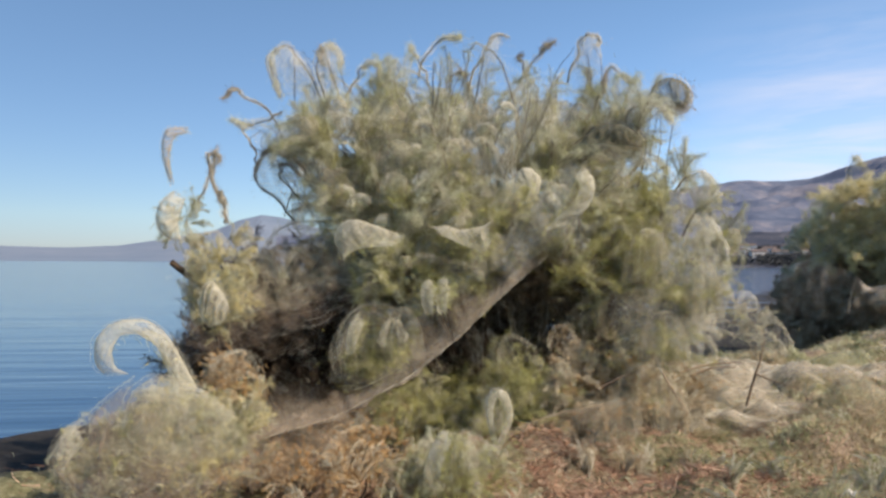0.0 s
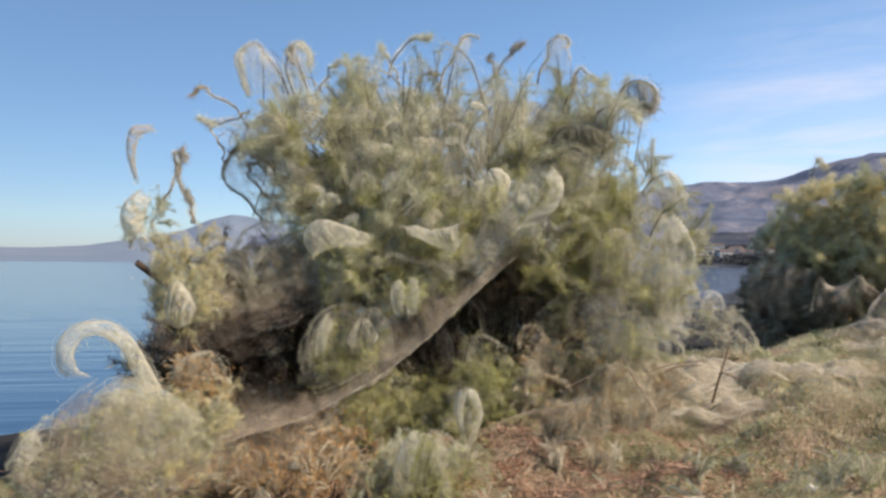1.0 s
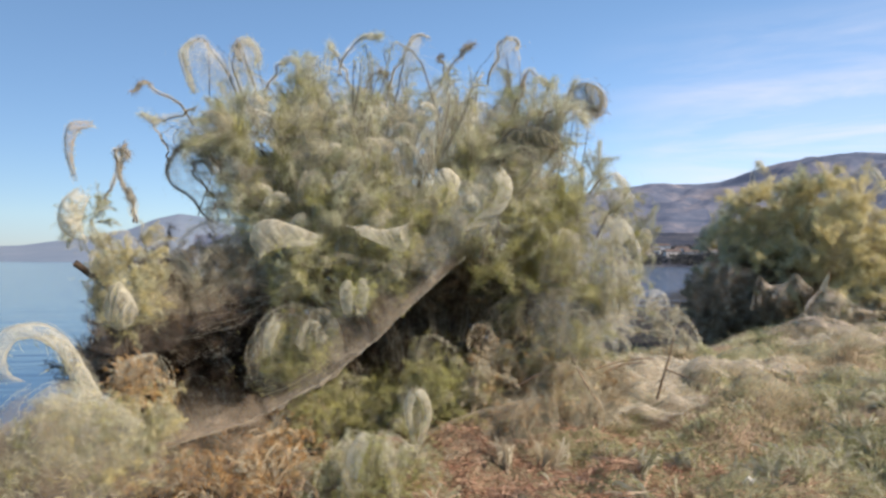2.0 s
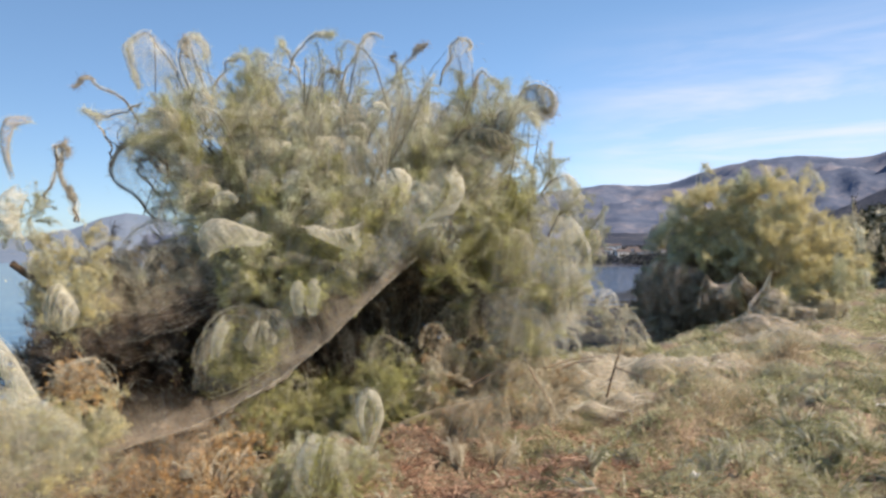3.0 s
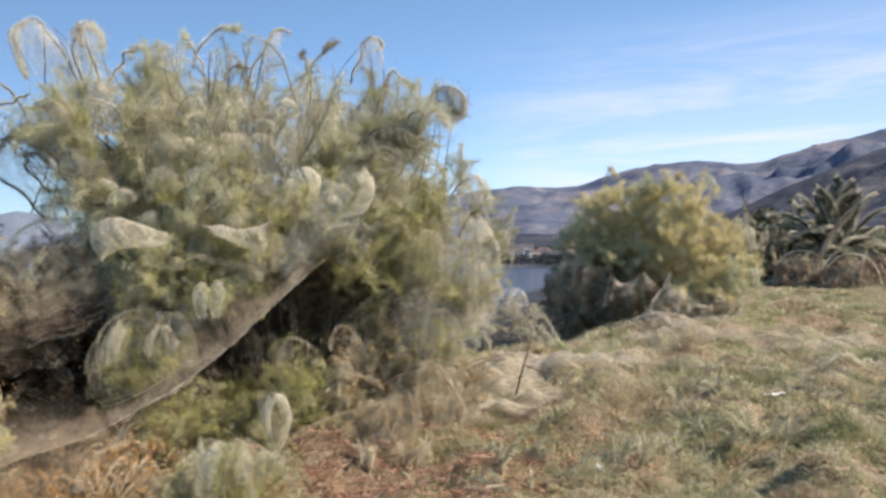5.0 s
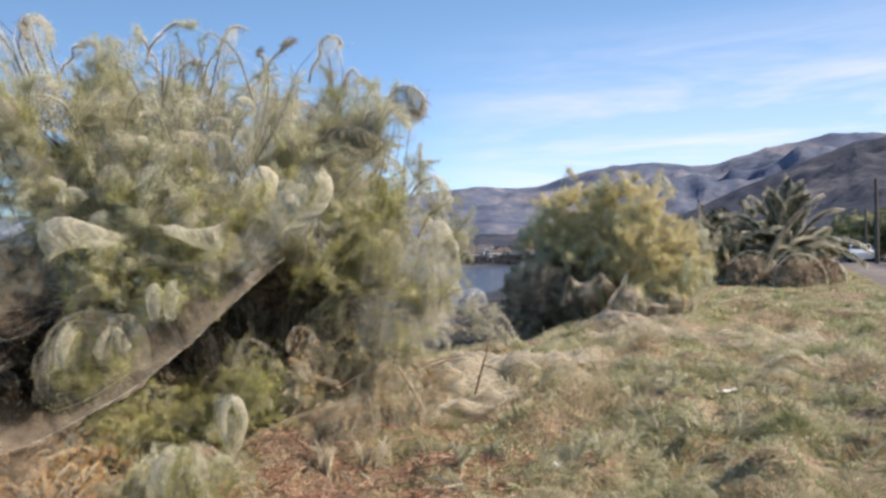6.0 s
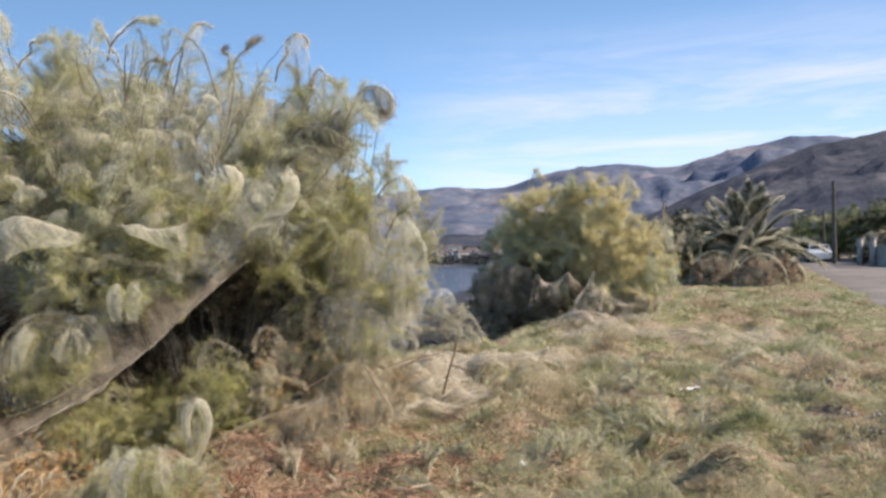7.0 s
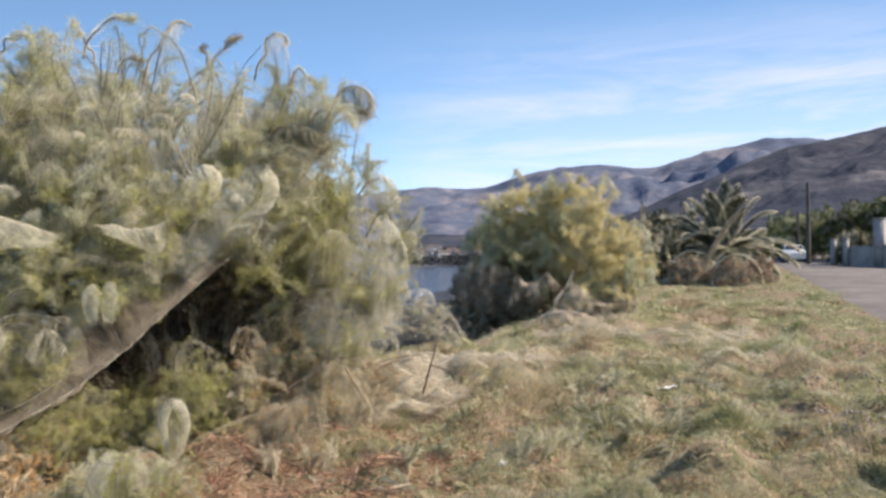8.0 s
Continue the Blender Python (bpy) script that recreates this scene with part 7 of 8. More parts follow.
def parked_car(place, turn):
    car = thing("parked_car", place, "small white car parked at the roadside", "car")
    me = Mesh()
    side = [(-2.0, 0.45), (-2.05, 0.75), (-1.9, 0.95), (-1.2, 1.0), (-0.55, 1.42), (0.9, 1.46), (1.65, 1.0), (2.0, 0.9), (2.02, 0.4)]
    pts = np.array([[(x, w * (0.83 if z > 1.1 else 1.0 - 0.06 * abs(x) / 2), z) for x, z in side] for w in (-0.84, -0.8, 0.8, 0.84)])
    pts[0, :, 2], pts[3, :, 2] = np.minimum(pts[0, :, 2], 0.9), np.minimum(pts[3, :, 2], 0.9)
    grid_mesh(me, pts)
    for w in (0, 3):
        c = pts[w].mean(0)
        me.add(np.vstack([pts[w], c]), [(i, (i + 1) % 9, 9) for i in range(9)])
    box(me, (-1.95, -0.8, 0.28), (1.98, 0.8, 0.62), 0, 0.08)
    local(me, "body", [CARPAINT], car, smooth=False)
    for name, lo, hi in (("windscreen", (-1.12, -0.62, 1.06), (-0.64, 0.62, 1.36)), ("side_window", (-0.6, -0.78, 1.05), (1.2, -0.68, 1.36)), ("side_window", (-0.6, 0.68, 1.05), (1.2, 0.78, 1.36)), ("rear_window", (1.05, -0.62, 1.06), (1.5, 0.62, 1.32))):
        g = Mesh()
        box(g, lo, hi, 0, 0.02)
        local(g, name, [DARKGLASS], car, "dark tinted glass")
    for x in (-1.25, 1.3):
        for y in (-0.78, 0.78):
            w = Mesh()
            tube(w, [(x, y - 0.1, 0.3), (x, y - 0.09, 0.3), (x, y + 0.09, 0.3), (x, y + 0.1, 0.3)], [0.2, 0.3, 0.3, 0.2], 0, 18)
            wheel = local(w, "wheel", [RUBBER], car, "black tyre")
            h = Mesh()
            tube(h, [(x, y - 0.11, 0.3), (x, y - 0.105, 0.3), (x, y + 0.105, 0.3), (x, y + 0.11, 0.3)], [0.02, 0.18, 0.18, 0.02], 0, 14)
            local(h, "rim", [CHROME], wheel, "metal rim")
    for y in (-0.6, 0.6):
        h = Mesh()
        box(h, (-2.08, y - 0.17, 0.66), (-1.95, y + 0.17, 0.82), 0, 0.03)
        local(h, "headlight", [CHROME], car, "clear headlight")
    placed(car, place, turn)


parked_car(on_ground((54.1, 34.3, 1.5), 0.0), math.degrees(math.atan2(ROAD_WAY[1], ROAD_WAY[0])))

POLE_AT = on_ground((51.28, 31.21, 1.37))
pole = thing("utility_pole", POLE_AT, "tall dark wooden utility pole beside the road", "pole")
me = Mesh()
tube(me, [np.array(POLE_AT) + np.array((0, 0, h)) for h in (-0.2, 2.0, 4.0, 6.3)], [0.16, 0.15, 0.13, 0.11], 0, 10)
me.done("shaft", [POLE], pole)
FARPOLE = on_ground((56.0, 34.98, 1.5))
thin = thing("utility_pole", FARPOLE, "thin dark wooden utility pole in the distance", "pole")
me = Mesh()
tube(me, [np.array(FARPOLE) + np.array((0, 0, h)) for h in (-0.2, 1.5, 3.0, 4.3)], [0.11, 0.1, 0.09, 0.08], 0, 8)
me.done("shaft", [POLE], thin)

# a garden wall with pillars, and the trees behind it
for a, hgt, wide in [((49.52, 28.29, 1.3), 1.9, 0.32), ((49.02, 27.13, 1.31), 1.9, 0.32), ((48.19, 24.43, 1.24), 3.2, 0.6), ((47.74, 23.1, 1.25), 2.2, 0.4)]:
    p = on_ground(a, 0.05)
    ob = thing("gate_pillar", p, "white plastered gate pillar", "pillar", "pillars of the garden wall")
    me = Mesh()
    box(me, np.array(p) + (-wide / 2, -wide / 2, 0), np.array(p) + (wide / 2, wide / 2, hgt), 0, 0.02)
    me.done("shaft", [PLASTER], ob)
    me = Mesh()
    box(me, np.array(p) + (-wide / 2 - 0.05, -wide / 2 - 0.05, hgt), np.array(p) + (wide / 2 + 0.05, wide / 2 + 0.05, hgt + 0.1), 0, 0.02)
    me.done("cap", [PLASTER], ob)
for a, b, hgt in [((49.28, 27.08, 1.3), (48.28, 24.69, 1.24), 1.5), ((48.11, 24.15, 1.24), (46.27, 19.06, 1.2), 1.6)]:
    p, q = np.array(on_ground(a, 0.1)), np.array(on_ground(b, 0.1))
    n = np.array((-(q - p)[1], (q - p)[0], 0)) / np.linalg.norm((q - p)[:2]) * 0.1
    ob = thing("garden_wall", tuple(p), "low white garden wall", "wall", "garden walls")
    me = Mesh()
    up = np.array((0, 0, hgt))
    v = [p - n, q - n, q + n, p + n, p - n + up, q - n + up, q + n + up, p + n + up]
    me.add(v, [(0, 1, 5), (0, 5, 4), (1, 2, 6), (1, 6, 5), (2, 3, 7), (2, 7, 6), (3, 0, 4), (3, 4, 7), (4, 5, 6), (4, 6, 7)])
    me.done("wall_body", [PLASTER], ob, smooth=False)
for a, ax, n in [((52.04, 27.87, 1.29), (2.0, 1.2, 1.9), 22), ((51.79, 26.18, 1.29), (2.0, 1.2, 2.2), 22)]:
    far_shrub("hedge", on_ground(a), ax, "grey-green clipped hedge behind the garden wall", DARKS, n, (1.4, 2.0), "hedges")
for a, ax in [((61.01, 38.28, 1.64), (1.6, 1.6, 3.2)), ((60.02, 36.07, 1.64), (2.2, 2.0, 4.2)), ((62.53, 35.74, 1.63), (1.8, 1.8, 3.8)), ((61.92, 40.56, 1.65), (1.6, 1.6, 3.0))]:
    far_shrub("roadside_bush", on_ground(a), ax, "dense yellow-green bush at the end of the road", HEDGE, 40, (1.6, 2.6), "bushes at the end of the road")


def pine(place, height, spread):
    ob = thing("umbrella_pine", place, "dark green umbrella pine behind the garden wall", "tree")
    p = np.array(place)
    me = Mesh()
    tube(me, spline([p - (0, 0, 0.2), p + (0.2, 0, height * 0.4), p + (0, 0.1, height * 0.75)], 10), np.linspace(0.24, 0.12, 10), 0, 8)
    me.done("trunk", [BARK], ob)
    for k in range(7):
        me = Mesh()
        e = p + np.array((spread * 0.7 * math.cos(k * 0.9), spread * 0.7 * math.sin(k * 0.9), height * 0.85))
        tube(me, spline([p + (0, 0.1, height * 0.6), (p + (0, 0, height * 0.7) + e) / 2, e], 7), np.linspace(0.1, 0.03, 7), 0, 5)
        me.done("limb", [BARK], ob)
    fill_dome(ob, rng, PINES, p + np.array((0, 0, height * 0.72)), (spread, spread, height * 0.3), 70, (1.8, 2.8), -0.1, 0.35, 0.4)


pine(on_ground((60.53, 31.06, 1.24)), 3.7, 3.2)
pine(on_ground((59.91, 27.78, 1.25)), 3.8, 3.2)

# ---- village on the far shore ----
LIMEWASH = rough_mat("limewashed_wall", [(0.3, (0.4, 0.39, 0.37)), (0.7, (0.6, 0.58, 0.55))], 0.4, 0.1, 6)


def house(b, r, wide, deep, tall, turn):
    x, y, z = near_hill(b, r)
    ob = thing("village_house", (x, y, z), "small white house with a red tiled roof on the far shore", "house", "village houses")
    me = Mesh()
    box(me, (-wide / 2, -deep / 2, -3), (wide / 2, deep / 2, tall))
    wall = local(me, "wall", [LIMEWASH], ob)
    me = Mesh()
    w, d, t = wide / 2 + 0.4, deep / 2 + 0.4, tall
    me.add([(-w, -d, t), (w, -d, t), (w, d, t), (-w, d, t), (-w * 0.8, 0, t + 2.2), (w * 0.8, 0, t + 2.2)], [(0, 1, 5), (0, 5, 4), (2, 3, 4), (2, 4, 5), (1, 2, 5), (3, 0, 4), (0, 2, 1), (0, 3, 2)])
    local(me, "roof", [TILES], ob)
    for k in range(3):
        me = Mesh()
        box(me, (-wide * 0.36 + k * wide * 0.3, -deep / 2 - 0.06, 1.2), (-wide * 0.36 + k * wide * 0.3 + 1.2, -deep / 2 + 0.1, 2.6))
        local(me, "window", [DARKGLASS], ob)
    placed(ob, (x, y, z), turn)


for b, r, w, t in [(30.1, 700, 16, 6), (29.5, 600, 11, 4), (30.9, 560, 12, 4), (31.6, 590, 10, 5), (32.3, 555, 12, 4), (28.6, 640, 10, 5), (33.0, 640, 12, 5), (29.0, 545, 10, 4), (33.6, 570, 11, 4)]:
    house(b, r, w, 8, t, -b + rng.uniform(-20, 20))


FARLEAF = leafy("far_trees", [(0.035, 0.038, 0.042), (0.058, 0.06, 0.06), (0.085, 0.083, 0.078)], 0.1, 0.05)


def far_wood():
    """Dark scrub and trees along the far shore, too small to tell apart."""
    me = Mesh()
    g = np.random.default_rng(5)
    for k in range(420):
        b, r = g.uniform(26.8, 45), g.uniform(430, 760)
        if r < 700 and 29.3 < b < 31.2:
            continue
        x, y, z = near_hill(b, r)
        n = 130
        c = g.normal(size=(n, 3)) * (6.5, 6.5, 1.2) + (x, y, z + 1.2)
        ribbons(me, g, c, g.normal(size=(n, 3)) + (0, 0, 0.6), 1.7, 0.9, 0.2, 2, 0)
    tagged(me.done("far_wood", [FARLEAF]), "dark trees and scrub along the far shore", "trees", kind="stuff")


far_wood()

# ---- grass, litter and silk on the ground ----
def make_grass():
    g = np.random.default_rng(9)
    lush, dry = Mesh(), Mesh()
    n = 30000
    r = 3.0 * np.exp(g.random(n) ** 0.8 * math.log(16))
    b = np.radians(g.uniform(-17, 68, n))
    x, y = r * np.sin(b), r * np.cos(b)
    over = (y - np.interp(x, *zip(*BANK)))
    patch = bumps(x, y, 14, ((3.0, 0.4), (0.9, 0.5)))
    bare = np.exp(-((x - 1.6) / 1.9) ** 2 - ((y - 4.6) / 1.1) ** 2)
    for c, w in [((6.39, 3.42, 0.0), 0.55), ((5.27, 3.11, 0.0), 0.3), ((5.84, 4.97, 0.0), 0.4), ((7.88, 5.41, 0.0), 0.5), ((6.18, 6.03, 0.0), 0.4), ((8.6, 6.84, 0.0), 0.7), ((10.12, 6.21, 0.0), 0.8)]:
        bare = bare + np.exp(-((x - c[0]) / w) ** 2 - ((y - c[1]) / (w * 0.7)) ** 2)
    ok = (over < -0.1) & (off_road(x, y) > 0.2) & (patch - 1.4 * bare + g.normal(0, 0.16, n) > -0.1)
    x, y, r, patch = x[ok], y[ok], r[ok], patch[ok]
    m = 12
    cx = np.repeat(x, m) + g.normal(0, 0.05, len(x) * m) * np.repeat(np.sqrt(r / 4), m)
    cy = np.repeat(y, m) + g.normal(0, 0.05, len(x) * m) * np.repeat(np.sqrt(r / 4), m)
    rr = np.repeat(r, m)
    root = np.stack([cx, cy, ground_z(cx, cy) - 0.01], -1)
    way = g.normal(size=root.shape) * 0.6 + (0, 0, 0.75)
    ln = g.uniform(0.03, 0.085, len(root)) * np.repeat(g.uniform(0.6, 1.5, len(x)), m) * (1 + rr / 40)
    is_dry = np.repeat(g.random(len(x)) < 0.24 - 0.25 * patch, m)
    for me, sel in ((lush, ~is_dry), (dry, is_dry)):
        ribbons(me, g, root[sel], way[sel], ln[sel], 0.0068 * np.maximum(1, rr[sel] / 5), 0.5, 2, 0, 0.2)
    k = 760
    tr = 3.4 * np.exp(g.random(k) ** 0.9 * math.log(9))
    tb = np.radians(g.uniform(8, 66, k))
    tx, ty = tr * np.sin(tb), tr * np.cos(tb)
    keep = (ty - np.interp(tx, *zip(*BANK)) < -0.3) & (off_road(tx, ty) > 0.5) & (np.hypot((tx - 1.6) * 0.7, ty - 4.6) > 1.4)
    for x0, y0 in zip(tx[keep], ty[keep]):
        q, big = 260, g.uniform(0.12, 0.42) * (0.6 + math.hypot(x0, y0) / 25)
        off = g.normal(0, big * 0.55, (q, 2)) * (1.0, 0.8)
        px, py = x0 + off[:, 0], y0 + off[:, 1]
        root = np.stack([px, py, ground_z(px, py) - 0.01], -1)
        away = np.concatenate([off / big, np.full((q, 1), 1.1)], 1) + g.normal(0, 0.35, (q, 3))
        me = lush if g.random() < 0.68 else dry
        ribbons(me, g, root, away, big * g.uniform(0.35, 0.75, q), 0.0055 * max(1, math.hypot(x0, y0) / 5), 0.5, 2, 0, 0.2)
    tagged(lush.done("grass", [GRASS]), "short grey-green grass on the bank", "grass", kind="stuff")
    tagged(dry.done("dry_grass", [STRAW]), "short dry straw-coloured grass on the bank", "grass", kind="stuff")


def make_litter():
    g = np.random.default_rng(10)
    me = Mesh()
    n = 15000
    x, y = 1.5 + g.normal(0, 1.6, n), 4.7 + g.normal(0, 0.8, n)
    root = np.stack([x, y, ground_z(x, y) + g.uniform(0.0, 0.06, n)], -1)
    way = g.normal(size=(n, 3)) * (1, 1, 0.28)
    ribbons(me, g, root, way, g.uniform(0.04, 0.2, n), g.uniform(0.003, 0.009, n), 0.1, 2, 0, 0.25)
    k = 2200
    x, y = 1.2 + g.normal(0, 1.1, k), 4.75 + g.normal(0, 0.45, k)
    root = np.stack([x, y, ground_z(x, y)], -1)
    ribbons(me, g, root, g.normal(size=(k, 3)) * (0.7, 0.7, 0.2) + (0, 0, 0.7), g.uniform(0.06, 0.22, k), g.uniform(0.004, 0.009, k), 0.2, 2, 0, 0.25)
    tagged(me.done("leaf_litter", [LITTER]), "reddish-brown dry twigs and leaf litter on bare earth", "litter", kind="stuff")


make_grass()
make_litter()


GROUNDSILK = silk_mat("ground_silk", (0.62, 0.55, 0.43), 0.15, 0.8, 5.0)


def ground_silk(name, corner, size, turn, lift, seed, label, dense=1.0):
    """A veil of silk stretched over the uneven grass."""
    u, v = np.meshgrid(np.linspace(-0.5, 0.5, 60), np.linspace(-0.5, 0.5, 40), indexing="ij")
    c, s = math.cos(radians(turn)), math.sin(radians(turn))
    edge = 1 + 0.25 * bumps(u * 3, v * 3, seed, ((1.0, 0.6),))
    x = corner[0] + (u * size[0] * c - v * size[1] * s) * edge
    y = corner[1] + (u * size[0] * s + v * size[1] * c) * edge
    dome = np.clip(1 - (2 * np.maximum(np.abs(u), np.abs(v))) ** 3, 0, 1)
    z = ground_z(x, y) + 0.012 + dome * (lift + 0.35 * lift * bumps(x, y, seed + 1, ((0.9, 1.0), (0.35, 0.5))))
    ob = thing(name, (corner[0], corner[1], float(ground_z(corner[0], corner[1]))), label, "spider silk", "veils of silk on the grass")
    pts = np.stack([x, y, z], -1)
    me = Mesh()
    grid_mesh(me, pts, 0, None, dense * smooth(0.5, 0.3, np.hypot(u, v)))
    me.done("film", [GROUNDSILK], ob)
    g = np.random.default_rng(seed)
    me = Mesh()
    threads(me, pts[10:50, g.integers(8, 32, 30)].transpose(1, 0, 2)[:, ::3] + g.normal(0, 0.012, (30, 14, 3)) + (0, 0, 0.01), 0.0025, 0)
    me.done("threads", [SILK], ob, "loose pale threads")


for c, size, turn, lift in [((3.7, 6.9, 0.0), (1.9, 1.5), -10, 0.22), ((4.44, 8.29, -0.0), (2.6, 1.6), -15, 0.2), ((5.45, 8.57, 0.0), (2.0, 1.8), 10, 0.1), ((6.37, 8.57, 0.0), (2.6, 1.8), 20, 0.14), ((10.08, 10.86, 0.0), (4.0, 3.0), 30, 0.2), ((12.13, 9.54, 0.0), (5.0, 3.0), 30, 0.12), ((9.78, 7.13, 0.0), (2.0, 1.4), 20, 0.12), ((-1.41, 5.08, 0.0), (1.6, 0.8), 0, 0.12)]:
    ground_silk("silk_veil", c, size, turn, lift, int(abs(c[0]) * 10), "thin grey veil of spider silk over the grass", 0.9 if c[0] < 7 else 0.4)

TURFSILK = silk_mat("turf_silk", (0.54, 0.51, 0.36), 0.0, 0.42, 6.0)


def silk_hummock(g, x0, y0, wide, deep, high):
    """A tuft bent down under a mat of silk."""
    ob = thing("silk_hummock", (x0, y0, float(ground_z(x0, y0))), "low hummock of grass matted with pale silk", "grass", "silk-matted hummocks")
    u, v = np.meshgrid(np.linspace(0, 6.28319, 30), np.linspace(0.0, 1, 10), indexing="ij")
    a, b = g.uniform(0, 6.283, 2)
    out = v * (1 + 0.18 * np.sin(2 * u + a) + 0.1 * np.sin(5 * u + b))
    x, y = x0 + wide * out * np.cos(u), y0 + deep * out * np.sin(u)
    lift = np.cos(v * 1.5707) ** 0.8 * (1 + 0.25 * np.sin(3 * u + b) * v)
    pts = np.stack([x, y, ground_z(x, y) + 0.004 + high * lift + 0.012 * bumps(x * 8, y * 8, 3, ((1.0, 1.0),))], -1)
    pts[-1] = pts[0]
    me = Mesh()
    grid_mesh(me, pts, 0, None, smooth(1.0, 0.4, v))
    me.done("silk_mat", [TURFSILK], ob)
    q = 420
    az, f = g.uniform(0, 6.283, q), np.sqrt(g.random(q)) * 0.95
    px, py = x0 + wide * f * np.cos(az), y0 + deep * f * np.sin(az)
    root = np.stack([px, py, ground_z(px, py)], -1)
    way = np.stack([np.cos(az) * f, np.sin(az) * f, np.full(q, 0.8)], -1) + g.normal(0, 0.35, (q, 3))
    bl = Mesh()
    ribbons(bl, g, root, way, high * (1.6 - 0.7 * f) * g.uniform(0.8, 1.4, q), 0.006 * max(1, math.hypot(x0, y0) / 5), 0.4, 2, 0, 0.2)
    bl.done("grass_tuft", [GRASS if g.random() < 0.6 else STRAW], ob)


g = np.random.default_rng(33)
spots = 0
while spots < 100:
    r, b = 3.6 * math.exp(g.random() * math.log(7.0)), radians(g.uniform(14, 62))
    x0, y0 = r * math.sin(b), r * math.cos(b)
    if y0 - np.interp(x0, *zip(*BANK)) < -0.8 and off_road(x0, y0) > 1.0 and math.hypot(x0 - 1.4, y0 - 5.6) > 2.0:
        w = g.uniform(0.18, 0.5) * (0.6 + r / 14)
        silk_hummock(g, x0, y0, w, w * g.uniform(0.5, 0.8), w * g.uniform(0.22, 0.4))
        spots += 1


# ---- sticks and small litter ----
def stick(points, r, label):
    ob = thing("dead_stick", points[0], label, "stick", "dead sticks")
    me = Mesh()
    tube(me, spline(points, 10), np.linspace(r, r * 0.45, 10), 0, 6)
    return me, ob


me, ob = stick([(3.57, 6.25, 0.24), (3.64, 6.21, 0.55), (3.67, 6.19, 0.66), (3.71, 6.17, 0.87)], 0.014, "thin dead stick standing in the grass")
tube(me, spline([(3.64, 6.21, 0.55), (3.75, 6.03, 0.5), (3.85, 5.85, 0.47)], 8), np.linspace(0.009, 0.004, 8), 0, 5)
me.done("stem", [PALEWOOD], ob)
for pts in ([(2.47, 5.8, 0.76), (2.49, 5.57, 0.58), (2.54, 5.32, 0.38)], [(2.87, 6.17, 0.58), (3.13, 6.15, 0.65), (3.44, 6.1, 0.68)], [(2.89, 6.16, 0.51), (3.15, 6.14, 0.62), (3.39, 6.12, 0.63)], [(1.84, 5.5, 0.56), (2.09, 5.52, 0.67), (2.29, 5.55, 0.73)]):
    me, ob = stick(pts, 0.012, "pale dead branch leaning out of the bush")
    me.done("stem", [PALEWOOD], ob)


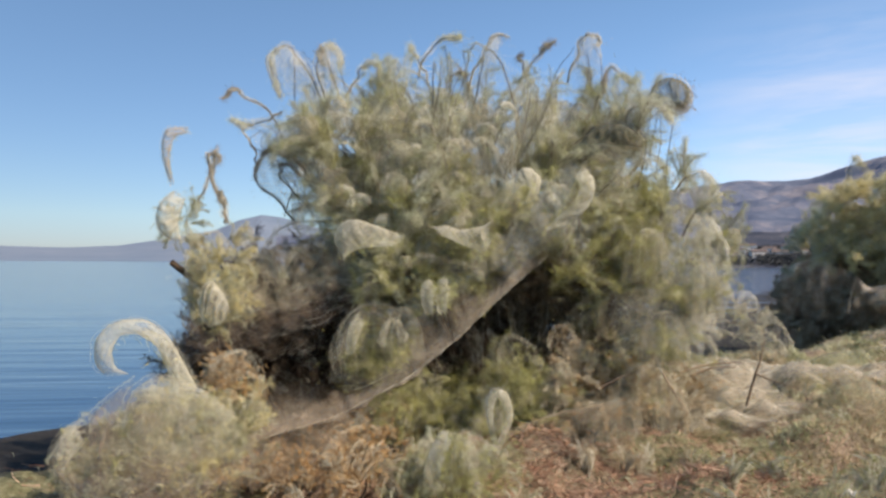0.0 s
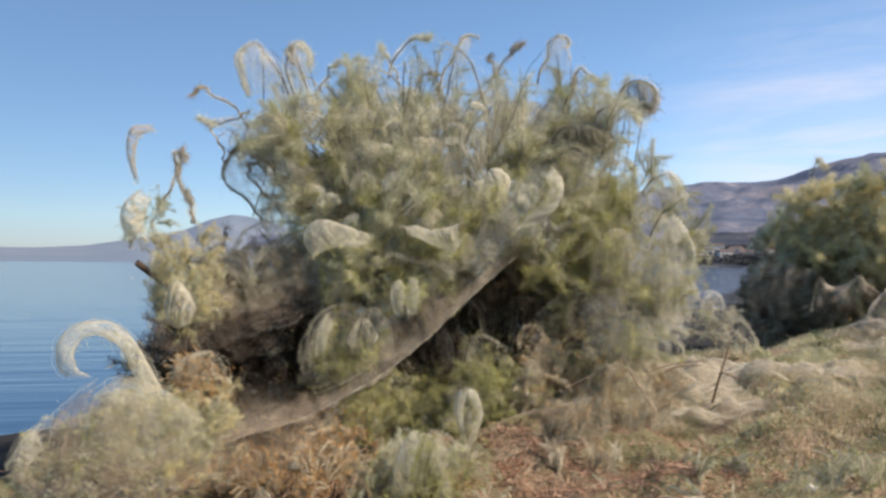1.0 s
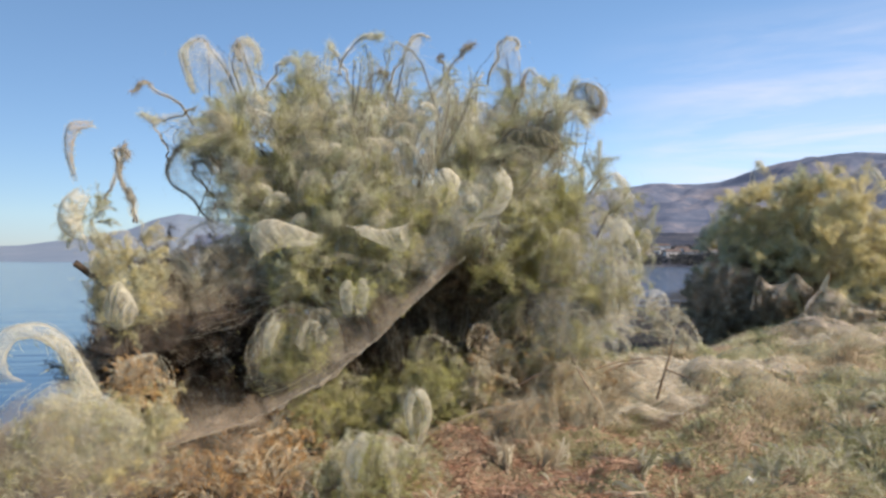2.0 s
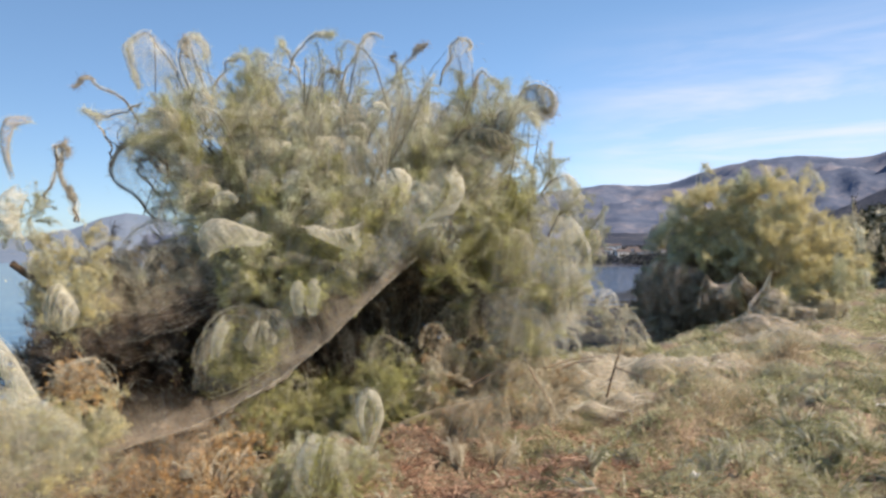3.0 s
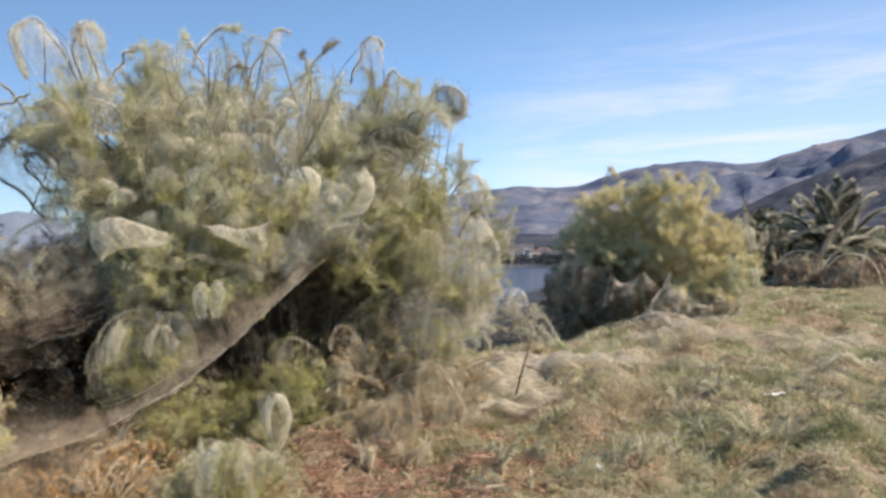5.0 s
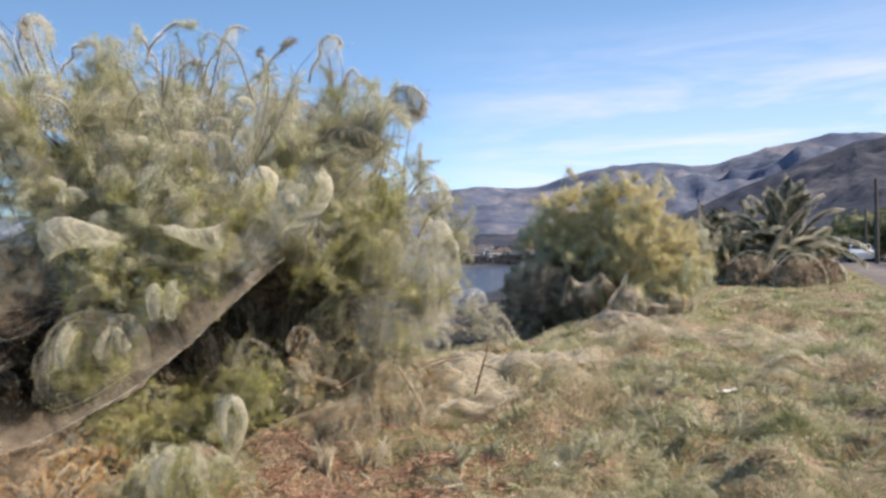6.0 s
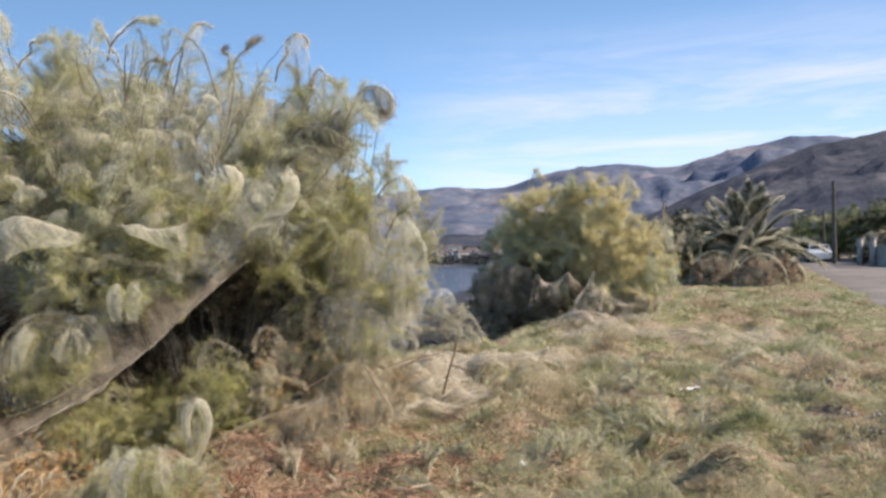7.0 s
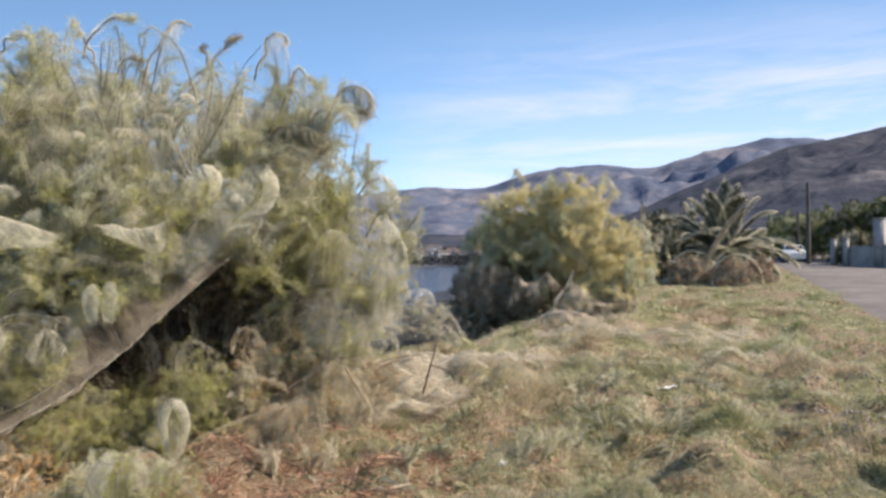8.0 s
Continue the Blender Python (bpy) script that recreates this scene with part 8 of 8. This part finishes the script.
# ---- weeds ----
WEEDS = spray_set((WEED, GRASS), 44, 8, 7, 70, (0.07, 0.012), 24, 0.15, 0.003, (0.4, 0.8), 0.6)
for c, spread, n, label in [((3.2, 4.63, 0.0), (0.9, 0.5), 34, "patch of grey-green weeds with small leaves"), ((4.25, 4.78, -0.0), (0.9, 0.6), 30, "patch of grey-green weeds with small leaves"), ((5.85, 5.34, 0.0), (1.0, 0.8), 26, "patch of pale weeds among dry grass"), ((4.63, 4.5, 0.0), (0.8, 0.5), 26, "patch of pale weeds among dry grass"), ((7.34, 5.74, 0.0), (1.5, 1.2), 26, "patch of pale weeds among dry grass"), ((5.97, 6.6, 0.0), (1.0, 0.8), 22, "patch of grey-green weeds with small leaves"), ((10.92, 6.42, 0.0), (2.5, 2.0), 26, "patch of pale weeds among dry grass")]:
    patch = thing("weed_patch", on_ground(c, 0), label, "weeds", "weed patches")
    for _ in range(n):
        p = np.array(c) + rng.normal(0, 1, 3) * (*spread, 0)
        if off_road(p[0], p[1]) > 0.3:
            put_spray(patch, rng, WEEDS, on_ground(p), (rng.normal(0, 0.3), rng.normal(0, 0.3), 1), rng.uniform(0.16, 0.38), "weed")


# ---- gravel and scraps ----
STONE = rough_mat("pale_stone", [(0.3, (0.2, 0.175, 0.15)), (0.7, (0.36, 0.32, 0.28))], 12, 0.4, 60)
SCRAP = simple("white_scrap", (0.6, 0.58, 0.52), 0.7)


def pebbles():
    """Loose stones on the bare ground by the path."""
    g = np.random.default_rng(17)
    me = Mesh()
    for c, n, sx, sy in [((6.55, 3.56, 0.0), 260, 0.5, 0.35), ((8.63, 4.51, -0.0), 160, 0.5, 0.5)]:
        for _ in range(n):
            x, y = c[0] + g.normal(0, sx), c[1] + g.normal(0, sy)
            r = g.uniform(0.008, 0.026)
            z = float(ground_z(x, y))
            path = np.array([(x - r, y, z + r * 0.3), (x - r * 0.5, y, z + r * 0.4), (x + r * 0.5, y, z + r * 0.4), (x + r, y, z + r * 0.3)])
            tube(me, path, r * np.array((0.15, 0.8, 0.75, 0.15)) * g.uniform(0.7, 1.2), 0, 6)
    tagged(me.done("gravel", [STONE]), "loose pale gravel on bare earth", "gravel", kind="stuff")


pebbles()
for c, size, label in [((6.96, 6.07, 0.0), (0.14, 0.05, 0.01), "scrap of white paper lying in the grass"), ((7.32, 6.23, -0.0), (0.1, 0.04, 0.01), "scrap of white paper lying in the grass"), ((3.03, 4.11, 0.0), (0.035, 0.03, 0.02), "small white scrap among the weeds"), ((6.54, 5.82, 0.0), (0.05, 0.03, 0.01), "pale scrap lying in the dry grass")]:
    ob = thing("scrap", on_ground(c, 0), label, "litter", "scraps in the grass")
    p = np.array(on_ground(c, -0.02))
    u, v = np.meshgrid(np.linspace(-1, 1, 7), np.linspace(-1, 1, 5), indexing="ij")
    crumple = size[2] * (1 + np.sin(3 * u + 2 * v) + 0.6 * np.sin(5 * v - u))
    me = Mesh()
    grid_mesh(me, p + np.stack([u * size[0], v * size[1], crumple + 0.02], -1))
    grid_mesh(me, p + np.stack([u * size[0], v * size[1], crumple + 0.014], -1)[::-1])
    me.done("sheet", [SCRAP], ob)
